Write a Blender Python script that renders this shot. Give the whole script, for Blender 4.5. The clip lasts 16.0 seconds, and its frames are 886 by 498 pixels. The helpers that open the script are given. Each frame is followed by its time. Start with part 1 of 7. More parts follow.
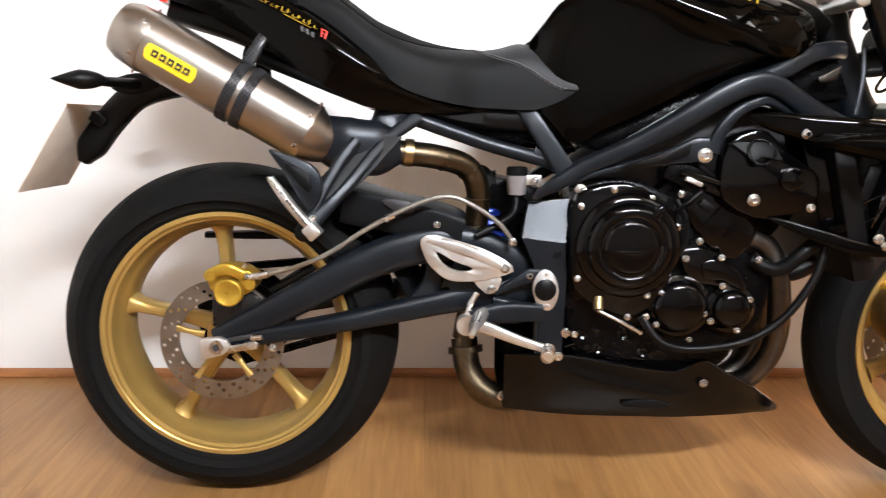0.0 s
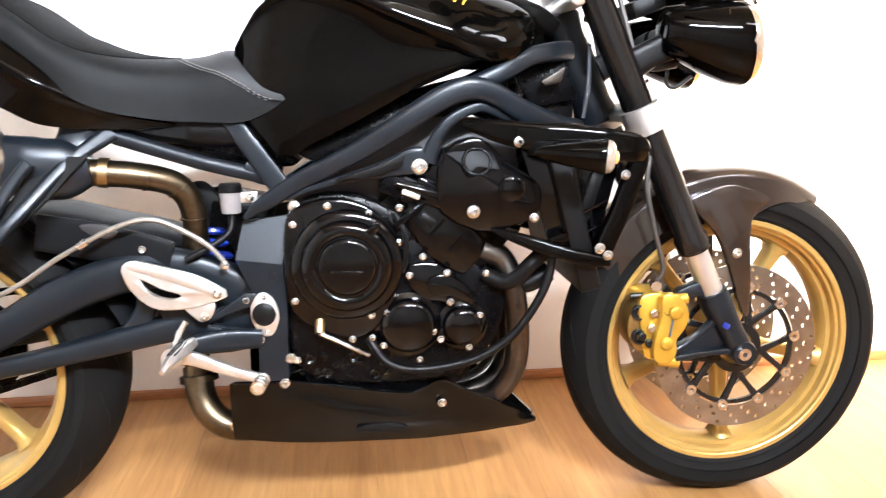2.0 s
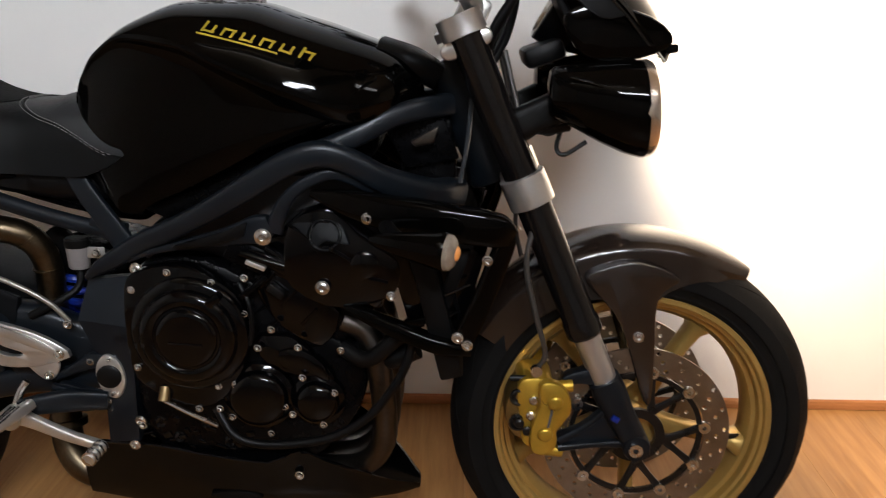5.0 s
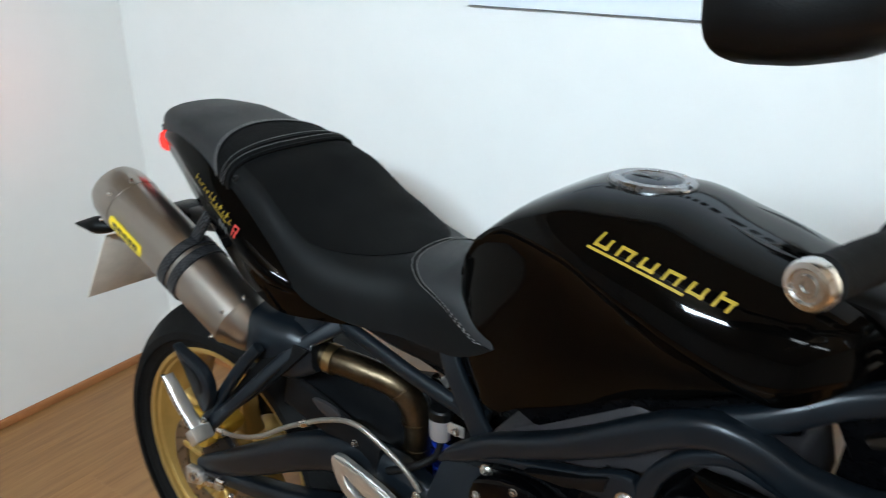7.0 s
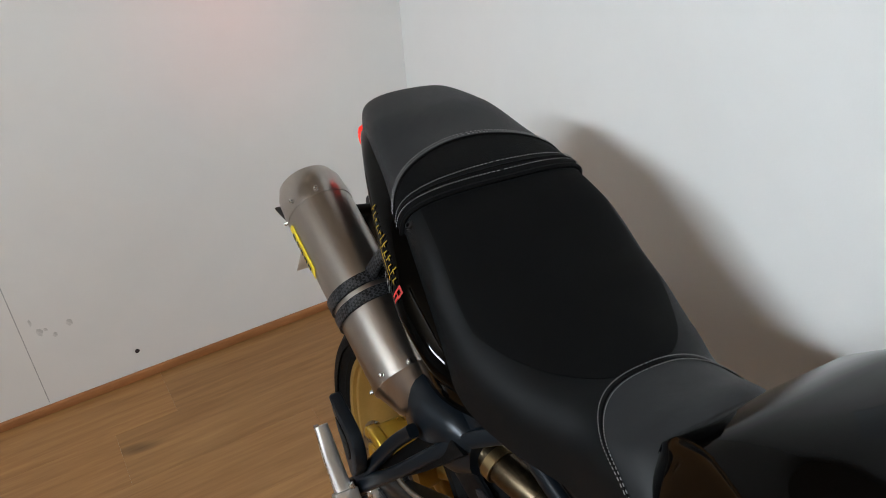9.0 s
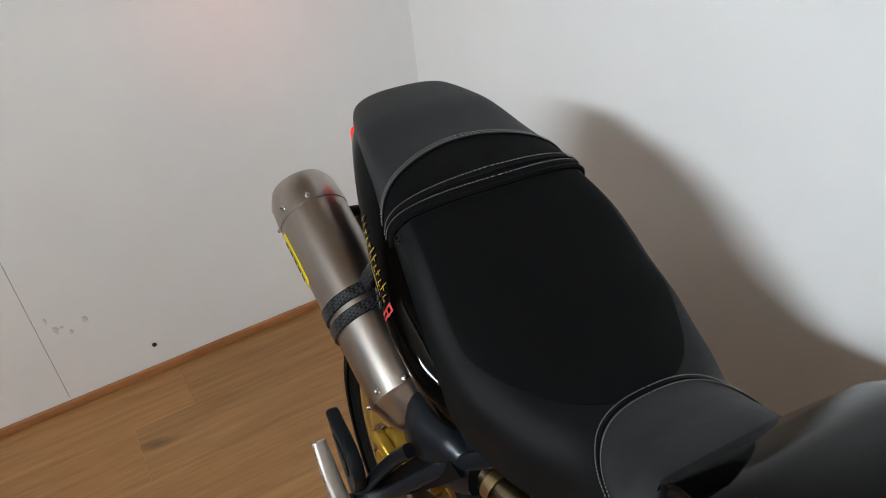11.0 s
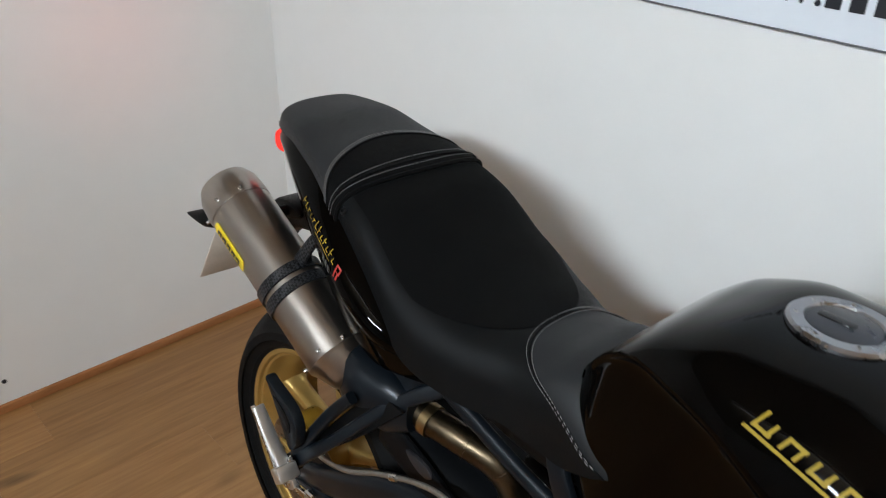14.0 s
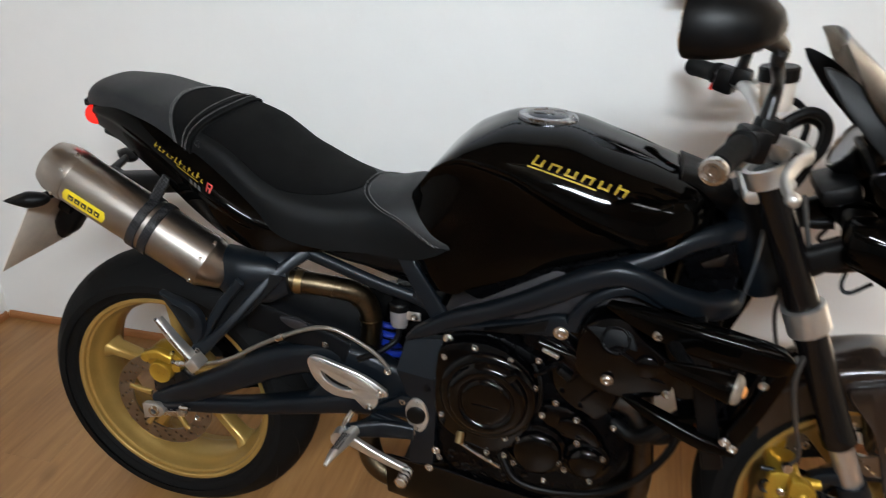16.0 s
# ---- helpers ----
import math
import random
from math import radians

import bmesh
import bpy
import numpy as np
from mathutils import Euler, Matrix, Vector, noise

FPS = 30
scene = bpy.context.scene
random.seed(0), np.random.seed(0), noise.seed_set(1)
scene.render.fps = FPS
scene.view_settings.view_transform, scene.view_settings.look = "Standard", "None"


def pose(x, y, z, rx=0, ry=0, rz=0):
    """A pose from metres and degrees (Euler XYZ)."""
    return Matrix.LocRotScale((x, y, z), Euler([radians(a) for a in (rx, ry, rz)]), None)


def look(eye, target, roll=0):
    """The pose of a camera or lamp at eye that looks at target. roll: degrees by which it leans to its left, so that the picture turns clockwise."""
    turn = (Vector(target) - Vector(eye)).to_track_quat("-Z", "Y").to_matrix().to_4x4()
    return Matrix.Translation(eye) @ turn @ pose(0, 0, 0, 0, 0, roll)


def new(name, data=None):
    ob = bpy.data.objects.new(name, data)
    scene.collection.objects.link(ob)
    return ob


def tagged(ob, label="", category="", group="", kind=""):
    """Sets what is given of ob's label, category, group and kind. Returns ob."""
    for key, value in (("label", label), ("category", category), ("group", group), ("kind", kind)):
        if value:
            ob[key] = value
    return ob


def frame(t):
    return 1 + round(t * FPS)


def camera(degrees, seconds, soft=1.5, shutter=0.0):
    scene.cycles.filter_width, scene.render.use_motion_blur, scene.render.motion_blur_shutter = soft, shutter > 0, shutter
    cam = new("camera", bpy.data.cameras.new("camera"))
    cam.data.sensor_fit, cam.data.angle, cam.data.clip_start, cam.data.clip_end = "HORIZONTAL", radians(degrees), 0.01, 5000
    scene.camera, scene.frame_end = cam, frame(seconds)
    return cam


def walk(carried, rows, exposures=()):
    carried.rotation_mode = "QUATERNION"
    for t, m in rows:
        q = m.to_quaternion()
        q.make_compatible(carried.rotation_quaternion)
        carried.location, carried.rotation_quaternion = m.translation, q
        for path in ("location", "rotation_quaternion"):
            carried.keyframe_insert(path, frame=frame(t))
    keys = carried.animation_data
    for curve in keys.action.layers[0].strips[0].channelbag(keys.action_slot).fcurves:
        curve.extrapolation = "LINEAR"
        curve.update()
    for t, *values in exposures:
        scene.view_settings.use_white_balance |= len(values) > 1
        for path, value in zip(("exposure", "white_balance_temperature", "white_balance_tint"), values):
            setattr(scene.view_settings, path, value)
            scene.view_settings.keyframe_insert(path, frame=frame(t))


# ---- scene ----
cam = camera(59.2, 16.0, soft=1.0, shutter=0.4)
BIKE = pose(0.004, 0.190, 0.009, -3.9, 0, -0.92)
PATH = [
    (0, (0.36, -1.217, 0.798), (0.414, 0.729, 0.341), 0.6),
    (0.5, (0.456, -1.199, 0.818), (0.572, 0.736, 0.326), -0.1),
    (1, (0.563, -1.188, 0.822), (0.713, 0.741, 0.315), -0.9),
    (1.5, (0.649, -1.184, 0.836), (0.813, 0.738, 0.309), -0.6),
    (2, (0.727, -1.147, 0.837), (0.945, 0.778, 0.339), -0.5),
    (2.5, (0.821, -1.094, 0.837), (1.074, 0.833, 0.365), 0.4),
    (3, (0.925, -1.062, 0.835), (1.154, 0.845, 0.28), -1.0),
    (3.2, (0.973, -1.065, 0.822), (1.176, 0.847, 0.272), -0.4),
    (5.3, (1.103, -0.936, 1.071), (0.979, 0.921, 0.339), 0.9),
    (5.5, (1.111, -0.9, 1.097), (0.833, 0.928, 0.334), 0.6),
    (6, (1.08, -0.833, 1.165), (0.618, 0.931, 0.344), 0.5),
    (6.5, (1.071, -0.733, 1.225), (0.321, 0.962, 0.474), -0.5),
    (7, (1.073, -0.615, 1.249), (-0.008, 0.888, 0.492), -1.0),
    (7.5, (1.015, -0.478, 1.274), (-0.298, 0.741, 0.424), -3.1),
    (8, (0.945, -0.389, 1.327), (-0.438, 0.69, 0.439), -2.6),
    (8.5, (0.914, -0.306, 1.357), (-0.575, 0.612, 0.356), -1.8),
    (11, (0.859, -0.163, 1.389), (-0.636, 0.556, 0.272), -7.3),
    (11.5, (0.86, -0.17, 1.386), (-0.638, 0.568, 0.286), -6.0),
    (12, (0.857, -0.169, 1.38), (-0.631, 0.598, 0.286), -4.9),
    (12.5, (0.871, -0.177, 1.381), (-0.617, 0.607, 0.299), -3.6),
    (13, (0.902, -0.224, 1.386), (-0.59, 0.61, 0.346), -0.9),
    (13.5, (0.905, -0.317, 1.389), (-0.493, 0.7, 0.383), -0.1),
    (14, (0.941, -0.425, 1.377), (-0.334, 0.767, 0.399), 0.7),
    (14.5, (0.947, -0.587, 1.367), (-0.132, 0.807, 0.421), 2.0),
    (15, (0.911, -0.717, 1.369), (0.012, 0.798, 0.422), -0.4),
    (15.5, (0.892, -0.871, 1.382), (0.24, 0.773, 0.448), -0.5),
    (16, (0.887, -1.041, 1.387), (0.477, 0.68, 0.456), 0.7),
]
# the exposure opens and warms in the first seconds, then settles darker and cooler
EXPOSURES = [(0.0, 1.54, 6360, 15), (0.5, 1.94, 6220, 13), (1.0, 2.38, 6080, 13), (1.5, 2.66, 5950, 12), (2.0, 2.62, 6020, 14), (2.5, 2.30, 6200, 17), (3.2, 1.50, 6450, 17), (5.3, 0.16, 6200, 12), (6.0, 0.80, 5620, 2), (6.5, 0.85, 5520, 1), (8.5, 0.42, 6000, 8), (12.0, 0.46, 6020, 9), (14.5, 0.40, 5980, 8), (16.0, 0.50, 6070, 9)]
walk(cam, [(t, look(eye, target, roll)) for t, eye, target, roll in PATH], EXPOSURES)

# ---- light ----
world = bpy.data.worlds.new("room_air")
scene.world = world
world.use_nodes = True
wbg = world.node_tree.nodes["Background"]
wbg.inputs["Color"].default_value = (0.75, 0.85, 1.0, 1)
wbg.inputs["Strength"].default_value = 0.0


def area_lamp(name, eye, target, sx, sy, watts, color):
    data = bpy.data.lights.new(name, "AREA")
    data.shape, data.size, data.size_y, data.energy, data.color = "RECTANGLE", sx, sy, watts, color
    ob = new(name, data)
    ob.matrix_basis = look(eye, target)
    return ob


# ---- materials ----
def mat(name, color, rough=0.5, metal=0.0, var=0.12, scale=25.0, bump=0.0, bscale=400.0, coat=0.0, stretch=(1, 1, 1),
        rvar=0.08, spec=0.5, alpha=1.0, trans=0.0):
    """A plain surface with mottling at two scales and a fine relief."""
    m = bpy.data.materials.new(name)
    m.use_nodes = True
    nt = m.node_tree
    p = nt.nodes["Principled BSDF"]
    tc = nt.nodes.new("ShaderNodeTexCoord")
    mp = nt.nodes.new("ShaderNodeMapping")
    mp.inputs["Scale"].default_value = stretch
    nt.links.new(tc.outputs["Object"], mp.inputs["Vector"])
    n1 = nt.nodes.new("ShaderNodeTexNoise")
    n1.inputs["Scale"].default_value, n1.inputs["Detail"].default_value = scale, 6
    n2 = nt.nodes.new("ShaderNodeTexNoise")
    n2.inputs["Scale"].default_value, n2.inputs["Detail"].default_value = scale * 9, 3
    for n in (n1, n2):
        nt.links.new(mp.outputs[0], n.inputs["Vector"])
    add = nt.nodes.new("ShaderNodeMath")
    add.operation = "ADD"
    nt.links.new(n1.outputs["Fac"], add.inputs[0])
    half = nt.nodes.new("ShaderNodeMath")
    half.operation = "MULTIPLY"
    half.inputs[1].default_value = 0.4
    nt.links.new(n2.outputs["Fac"], half.inputs[0])
    nt.links.new(half.outputs[0], add.inputs[1])
    ramp = nt.nodes.new("ShaderNodeMapRange")
    ramp.inputs["From Min"].default_value, ramp.inputs["From Max"].default_value = 0.4, 1.0
    ramp.inputs["To Min"].default_value, ramp.inputs["To Max"].default_value = 1 - var, 1 + var
    nt.links.new(add.outputs[0], ramp.inputs["Value"])
    mul = nt.nodes.new("ShaderNodeVectorMath")
    mul.operation = "SCALE"
    mul.inputs[0].default_value = color
    nt.links.new(ramp.outputs[0], mul.inputs["Scale"])
    nt.links.new(mul.outputs[0], p.inputs["Base Color"])
    rr = nt.nodes.new("ShaderNodeMapRange")
    rr.inputs["From Min"].default_value, rr.inputs["From Max"].default_value = 0.4, 1.0
    rr.inputs["To Min"].default_value, rr.inputs["To Max"].default_value = max(0.02, rough - rvar), min(1, rough + rvar)
    nt.links.new(add.outputs[0], rr.inputs["Value"])
    nt.links.new(rr.outputs[0], p.inputs["Roughness"])
    p.inputs["Metallic"].default_value = metal
    p.inputs["Coat Weight"].default_value = coat
    p.inputs["Coat Roughness"].default_value = 0.03
    p.inputs["Specular IOR Level"].default_value = spec
    p.inputs["Alpha"].default_value = alpha
    p.inputs["Transmission Weight"].default_value = trans
    if bump:
        nb = nt.nodes.new("ShaderNodeTexNoise")
        nb.inputs["Scale"].default_value, nb.inputs["Detail"].default_value = bscale, 4
        nt.links.new(mp.outputs[0], nb.inputs["Vector"])
        b = nt.nodes.new("ShaderNodeBump")
        b.inputs["Strength"].default_value, b.inputs["Distance"].default_value = bump, 0.002
        nt.links.new(nb.outputs["Fac"], b.inputs["Height"])
        nt.links.new(b.outputs[0], p.inputs["Normal"])
    return m


def glow(name, color, strength):
    m = bpy.data.materials.new(name)
    m.use_nodes = True
    p = m.node_tree.nodes["Principled BSDF"]
    p.inputs["Base Color"].default_value = (*color, 1)
    p.inputs["Roughness"].default_value = 0.1
    p.inputs["Emission Color"].default_value = (*color, 1)
    p.inputs["Emission Strength"].default_value = strength
    return m


GOLD = mat("gold_wheel_paint", (0.46, 0.305, 0.092), 0.36, 0.60, 0.10, 18, 0.05, 900)
CALIPER = mat("gold_anodised", (0.52, 0.33, 0.04), 0.34, 0.7, 0.15, 30, 0.06, 700)
RUBBER = mat("tyre_rubber", (0.0042, 0.0040, 0.0039), 0.75, 0, 0.45, 14, 0.25, 500, rvar=0.15, spec=0.14)
GLOSS = mat("black_gloss_paint", (0.0009, 0.0008, 0.0007), 0.08, 0, 0.5, 9, 0.0, coat=0.17, rvar=0.03, spec=0.04)
SATIN = mat("black_engine_paint", (0.0008, 0.0008, 0.0010), 0.09, 0, 0.35, 22, 0.02, 500, rvar=0.04, spec=0.29)
CAST = mat("black_cast_metal", (0.0012, 0.0012, 0.0015), 0.28, 0.03, 0.35, 30, 0.2, 500, spec=0.09)
GRAPHITE = mat("graphite_frame_paint", (0.0068, 0.0098, 0.0138), 0.35, 0.35, 0.2, 16, 0.05, 900, spec=0.42)
PLASTIC = mat("black_plastic", (0.0017, 0.0017, 0.0019), 0.42, 0, 0.3, 24, 0.15, 900, spec=0.18)
VINYL = mat("black_seat_vinyl", (0.0040, 0.0044, 0.0048), 0.48, 0, 0.18, 12, 0.30, 1400, spec=0.13)
PADVINYL = mat("grey_seat_vinyl", (0.0145, 0.0155, 0.017), 0.50, 0, 0.15, 12, 0.30, 1400, spec=0.30)
SUEDE = mat("black_suede", (0.0019, 0.0019, 0.0020), 0.75, 0, 0.25, 14, 0.35, 1800, spec=0.1)
GUARDPL = mat("dark_grey_guard_plastic", (0.0030, 0.0034, 0.0042), 0.48, 0.05, 0.2, 14, 0.08, 700, spec=0.13)
HEADER = mat("dark_header_steel", (0.085, 0.074, 0.064), 0.36, 1.0, 0.35, 14, 0.1, 300)
THREAD = mat("pale_seat_thread", (0.24, 0.235, 0.23), 0.7, 0, 0.3, 500)
TITAN = mat("brushed_titanium", (0.39, 0.355, 0.32), 0.32, 1.0, 0.06, 20, 0.012, 200, stretch=(1, 7, 1), rvar=0.03)
BRONZE = mat("heat_tinted_steel", (0.105, 0.080, 0.050), 0.36, 1.0, 0.5, 16, 0.08, 300)
STEEL = mat("bright_steel", (0.62, 0.61, 0.59), 0.25, 1.0, 0.1, 60)
ALLOY = mat("silver_alloy", (0.66, 0.65, 0.63), 0.36, 0.9, 0.08, 40, 0.05, 900)
DISC = mat("brake_disc_steel", (0.30, 0.27, 0.24), 0.36, 1.0, 0.18, 30, 0.1, 300)
BLACKMETAL = mat("black_anodised", (0.005, 0.005, 0.0055), 0.30, 0.2, 0.2, 40)
FORKTUBE = mat("black_fork_tube", (0.006, 0.005, 0.005), 0.18, 0.2, 0.2, 20, rvar=0.05)
BLUE = mat("blue_spring", (0.006, 0.022, 0.22), 0.35, 0.1, 0.1)
YELLOW = mat("yellow_decal", (0.30, 0.205, 0.014), 0.55, 0, 0.06, 60, spec=0.2)
BADGE = mat("yellow_badge", (0.86, 0.66, 0.02), 0.40, 0, 0.05, 60)
RED = mat("red_decal", (0.42, 0.022, 0.016), 0.5, 0, 0.06, 60)
GREY = mat("grey_decal", (0.06, 0.06, 0.065), 0.4, 0, 0.06, 60)
# print and underlay; also stands in for shade in holes, slots and gaps
INK = mat("dark_ink_and_shade", (0.02, 0.018, 0.02), 0.5, 0, 0.1, 60)
CUP = mat("milky_plastic", (0.62, 0.55, 0.47), 0.4, 0, 0.08, 60, trans=0.15)
AMBER = mat("amber_lens", (0.75, 0.30, 0.08), 0.15, 0, 0.15, 90)
CLEARLENS = mat("clear_lens", (0.27, 0.225, 0.18), 0.14, 0, 0.25, 90, trans=0.3)
PLATE = mat("number_plate_back", (0.72, 0.66, 0.58), 0.5, 0, 0.12, 30, 0.05)
REDPLASTIC = mat("red_switch", (0.7, 0.04, 0.03), 0.35, 0, 0.1)
BRASS = mat("brass", (0.30, 0.22, 0.11), 0.35, 1.0, 0.1)
MIRROR = mat("mirror_glass", (0.9, 0.9, 0.9), 0.03, 1.0, 0.0, rvar=0.01)
SCREEN = mat("smoked_screen", (0.16, 0.135, 0.11), 0.06, 0, 0.2, 20, coat=0.0, trans=0.9)
DIALFACE = mat("dial_glass", (0.42, 0.43, 0.46), 0.12, 0.1, 0.15, 40)
TAIL_GLOW = glow("tail_light_glow", (0.80, 0.018, 0.010), 0.55)
LAMP_GLOW = glow("headlamp_glow", (1.0, 0.90, 0.72), 30.0)
REFLECTOR = mat("lamp_reflector", (0.8, 0.78, 0.74), 0.12, 1.0, 0.1)
WHITEPAPER = mat("banner_vinyl", (0.74, 0.77, 0.82), 0.4, 0, 0.03, 4)
PRINT = mat("banner_print", (0.015, 0.015, 0.02), 0.5, 0, 0.1)


def carbon():
    m = mat("carbon_weave", (0.02, 0.02, 0.022), 0.35, 0.0, 0.2, coat=0.15, spec=0.2)
    nt = m.node_tree
    tc = nt.nodes.new("ShaderNodeTexCoord")
    w = nt.nodes.new("ShaderNodeTexChecker")
    w.inputs["Scale"].default_value = 260
    w.inputs["Color1"].default_value = (0.0025, 0.0025, 0.003, 1)
    w.inputs["Color2"].default_value = (0.035, 0.035, 0.038, 1)
    nt.links.new(tc.outputs["Object"], w.inputs["Vector"])
    nt.links.new(w.outputs["Color"], nt.nodes["Principled BSDF"].inputs["Base Color"])
    return m


CARBON = carbon()


def wall_paint():
    m = mat("white_wall_paint", (0.80, 0.79, 0.77), 0.62, 0, 0.035, 1.3, 0.12, 260, rvar=0.05)
    return m


WALL = wall_paint()
# ceiling out of view; beige chosen so bounced light is warmer and dimmer
CEILPAINT = mat("unseen_ceiling_beige", (0.42, 0.33, 0.225), 0.7, 0, 0.06, 1.5, 0.1, 200)
# walls out of view; their grey sets how bright the glossy parts' reflections are
UNSEENWALL = mat("unseen_wall_grey", (0.50, 0.485, 0.465), 0.7, 0, 0.05, 1.5, 0.1, 200)


def oak():
    """Laminate oak: each plank takes its own tone and shift; the grain runs along the plank (y)."""
    m = bpy.data.materials.new("oak_laminate")
    m.use_nodes = True
    nt = m.node_tree
    p = nt.nodes["Principled BSDF"]
    tc = nt.nodes.new("ShaderNodeTexCoord")
    info = nt.nodes.new("ShaderNodeObjectInfo")
    shift = nt.nodes.new("ShaderNodeVectorMath")
    shift.operation = "ADD"
    sc = nt.nodes.new("ShaderNodeVectorMath")
    sc.operation = "SCALE"
    sc.inputs[0].default_value = (17.0, 31.0, 5.0)
    nt.links.new(info.outputs["Random"], sc.inputs["Scale"])
    nt.links.new(tc.outputs["Object"], shift.inputs[0])
    nt.links.new(sc.outputs[0], shift.inputs[1])

    def layer(kind, scale, stretch, detail=6, dist=0.0):
        mp = nt.nodes.new("ShaderNodeMapping")
        mp.inputs["Scale"].default_value = stretch
        nt.links.new(shift.outputs[0], mp.inputs["Vector"])
        n = nt.nodes.new("ShaderNodeTexNoise")
        n.inputs["Scale"].default_value, n.inputs["Detail"].default_value = scale, detail
        n.inputs["Distortion"].default_value = dist
        nt.links.new(mp.outputs[0], n.inputs["Vector"])
        return n

    broad = layer("broad", 2.2, (3.0, 0.5, 1), 4, 0.6)
    grain = layer("grain", 9.0, (8.0, 0.55, 1), 8, 0.4)
    fine = layer("fine", 60.0, (10.0, 0.5, 1), 3)
    knots = layer("knots", 3.2, (2.2, 0.9, 1), 2, 0.2)
    r1 = nt.nodes.new("ShaderNodeValToRGB")
    r1.color_ramp.elements[0].position, r1.color_ramp.elements[1].position = 0.28, 0.74
    r1.color_ramp.elements[0].color = (0.235, 0.103, 0.030, 1)
    r1.color_ramp.elements[1].color = (0.455, 0.245, 0.088, 1)
    mixf = nt.nodes.new("ShaderNodeMath")
    mixf.operation = "MULTIPLY_ADD"
    nt.links.new(grain.outputs["Fac"], mixf.inputs[0])
    mixf.inputs[1].default_value = 0.55
    half = nt.nodes.new("ShaderNodeMath")
    half.operation = "MULTIPLY"
    half.inputs[1].default_value = 0.45
    nt.links.new(broad.outputs["Fac"], half.inputs[0])
    nt.links.new(half.outputs[0], mixf.inputs[2])
    nt.links.new(mixf.outputs[0], r1.inputs["Fac"])
    kr = nt.nodes.new("ShaderNodeMapRange")
    kr.inputs["From Min"].default_value, kr.inputs["From Max"].default_value = 0.70, 0.80
    kr.inputs["To Min"].default_value, kr.inputs["To Max"].default_value = 1.0, 0.45
    nt.links.new(knots.outputs["Fac"], kr.inputs["Value"])
    fr = nt.nodes.new("ShaderNodeMapRange")
    fr.inputs["From Min"].default_value, fr.inputs["From Max"].default_value = 0.3, 0.7
    fr.inputs["To Min"].default_value, fr.inputs["To Max"].default_value = 0.95, 1.04
    nt.links.new(fine.outputs["Fac"], fr.inputs["Value"])
    pl = nt.nodes.new("ShaderNodeMapRange")
    pl.inputs["To Min"].default_value, pl.inputs["To Max"].default_value = 0.86, 1.10
    nt.links.new(info.outputs["Random"], pl.inputs["Value"])
    f1 = nt.nodes.new("ShaderNodeMath")
    f1.operation = "MULTIPLY"
    nt.links.new(kr.outputs[0], f1.inputs[0])
    nt.links.new(fr.outputs[0], f1.inputs[1])
    f2 = nt.nodes.new("ShaderNodeMath")
    f2.operation = "MULTIPLY"
    nt.links.new(f1.outputs[0], f2.inputs[0])
    nt.links.new(pl.outputs[0], f2.inputs[1])
    cs = nt.nodes.new("ShaderNodeVectorMath")
    cs.operation = "SCALE"
    nt.links.new(r1.outputs["Color"], cs.inputs[0])
    nt.links.new(f2.outputs[0], cs.inputs["Scale"])
    nt.links.new(cs.outputs[0], p.inputs["Base Color"])
    p.inputs["Roughness"].default_value = 0.36
    b = nt.nodes.new("ShaderNodeBump")
    b.inputs["Strength"].default_value, b.inputs["Distance"].default_value = 0.12, 0.001
    nt.links.new(fine.outputs["Fac"], b.inputs["Height"])
    nt.links.new(b.outputs[0], p.inputs["Normal"])
    return m


OAK = oak()
BEADING = mat("wood_beading", (0.33, 0.135, 0.045), 0.42, 0, 0.25, 6, 0.1, 200, stretch=(1, 1, 6))


# ---- geometry helpers ----
# parts carried by the springs sit this little higher than drawn
SEATED = {  # assembly: shift along the bike, width factor, lift
    "swingarm": (0.006, 0.93, 0.0), "rear_caliper": (0.010, 0.94, 0.002), "caliper_bracket": (0.008, 0.94, 0.0), "rear_brake_hose": (0.010, 0.94, 0.0), "chain": (0.004, 1.0, 0.0),
    "rear_hugger": (0.008, 1.0, 0.0), "frame": (0.004, 0.875, 0.0), "subframe": (0.004, 0.80, 0.0), "exhaust_hanger": (0.024, 1.13, 0.004), "footrest_bracket": (0.011, 0.96, -0.004),
    "heel_guard": (0.014, 0.96, -0.002), "brake_pedal": (0.010, 0.96, -0.004), "rider_footrest": (0.010, 0.96, -0.004), "link_pipe": (0.010, 1.0, 0.0), "collector_pipe": (0.008, 1.0, 0.0),
    "radiator_shroud": (0.003, 0.87, 0.009), "rear_reservoir": (0.010, 0.85, 0.0), "passenger_seat": (0.014, 1.10, 0.0), "rider_seat": (0.012, 1.10, 0.0),
    "tail_fairing": (0.015, 1.0, -0.006), "plate_hanger": (0.015, 1.0, 0.0), "battery_box": (0.010, 1.0, 0.0)}
SPRUNG = ("frame", "subframe", "exhaust_hanger", "footrest_bracket", "heel_guard", "brake_pedal", "rider_footrest", "engine_block", "radiator", "radiator_shroud",
          "fuel_tank", "side_shade_infill", "rear_reservoir", "tank_front_cover", "header_pipe", "link_pipe", "lower_yoke", "upper_yoke")


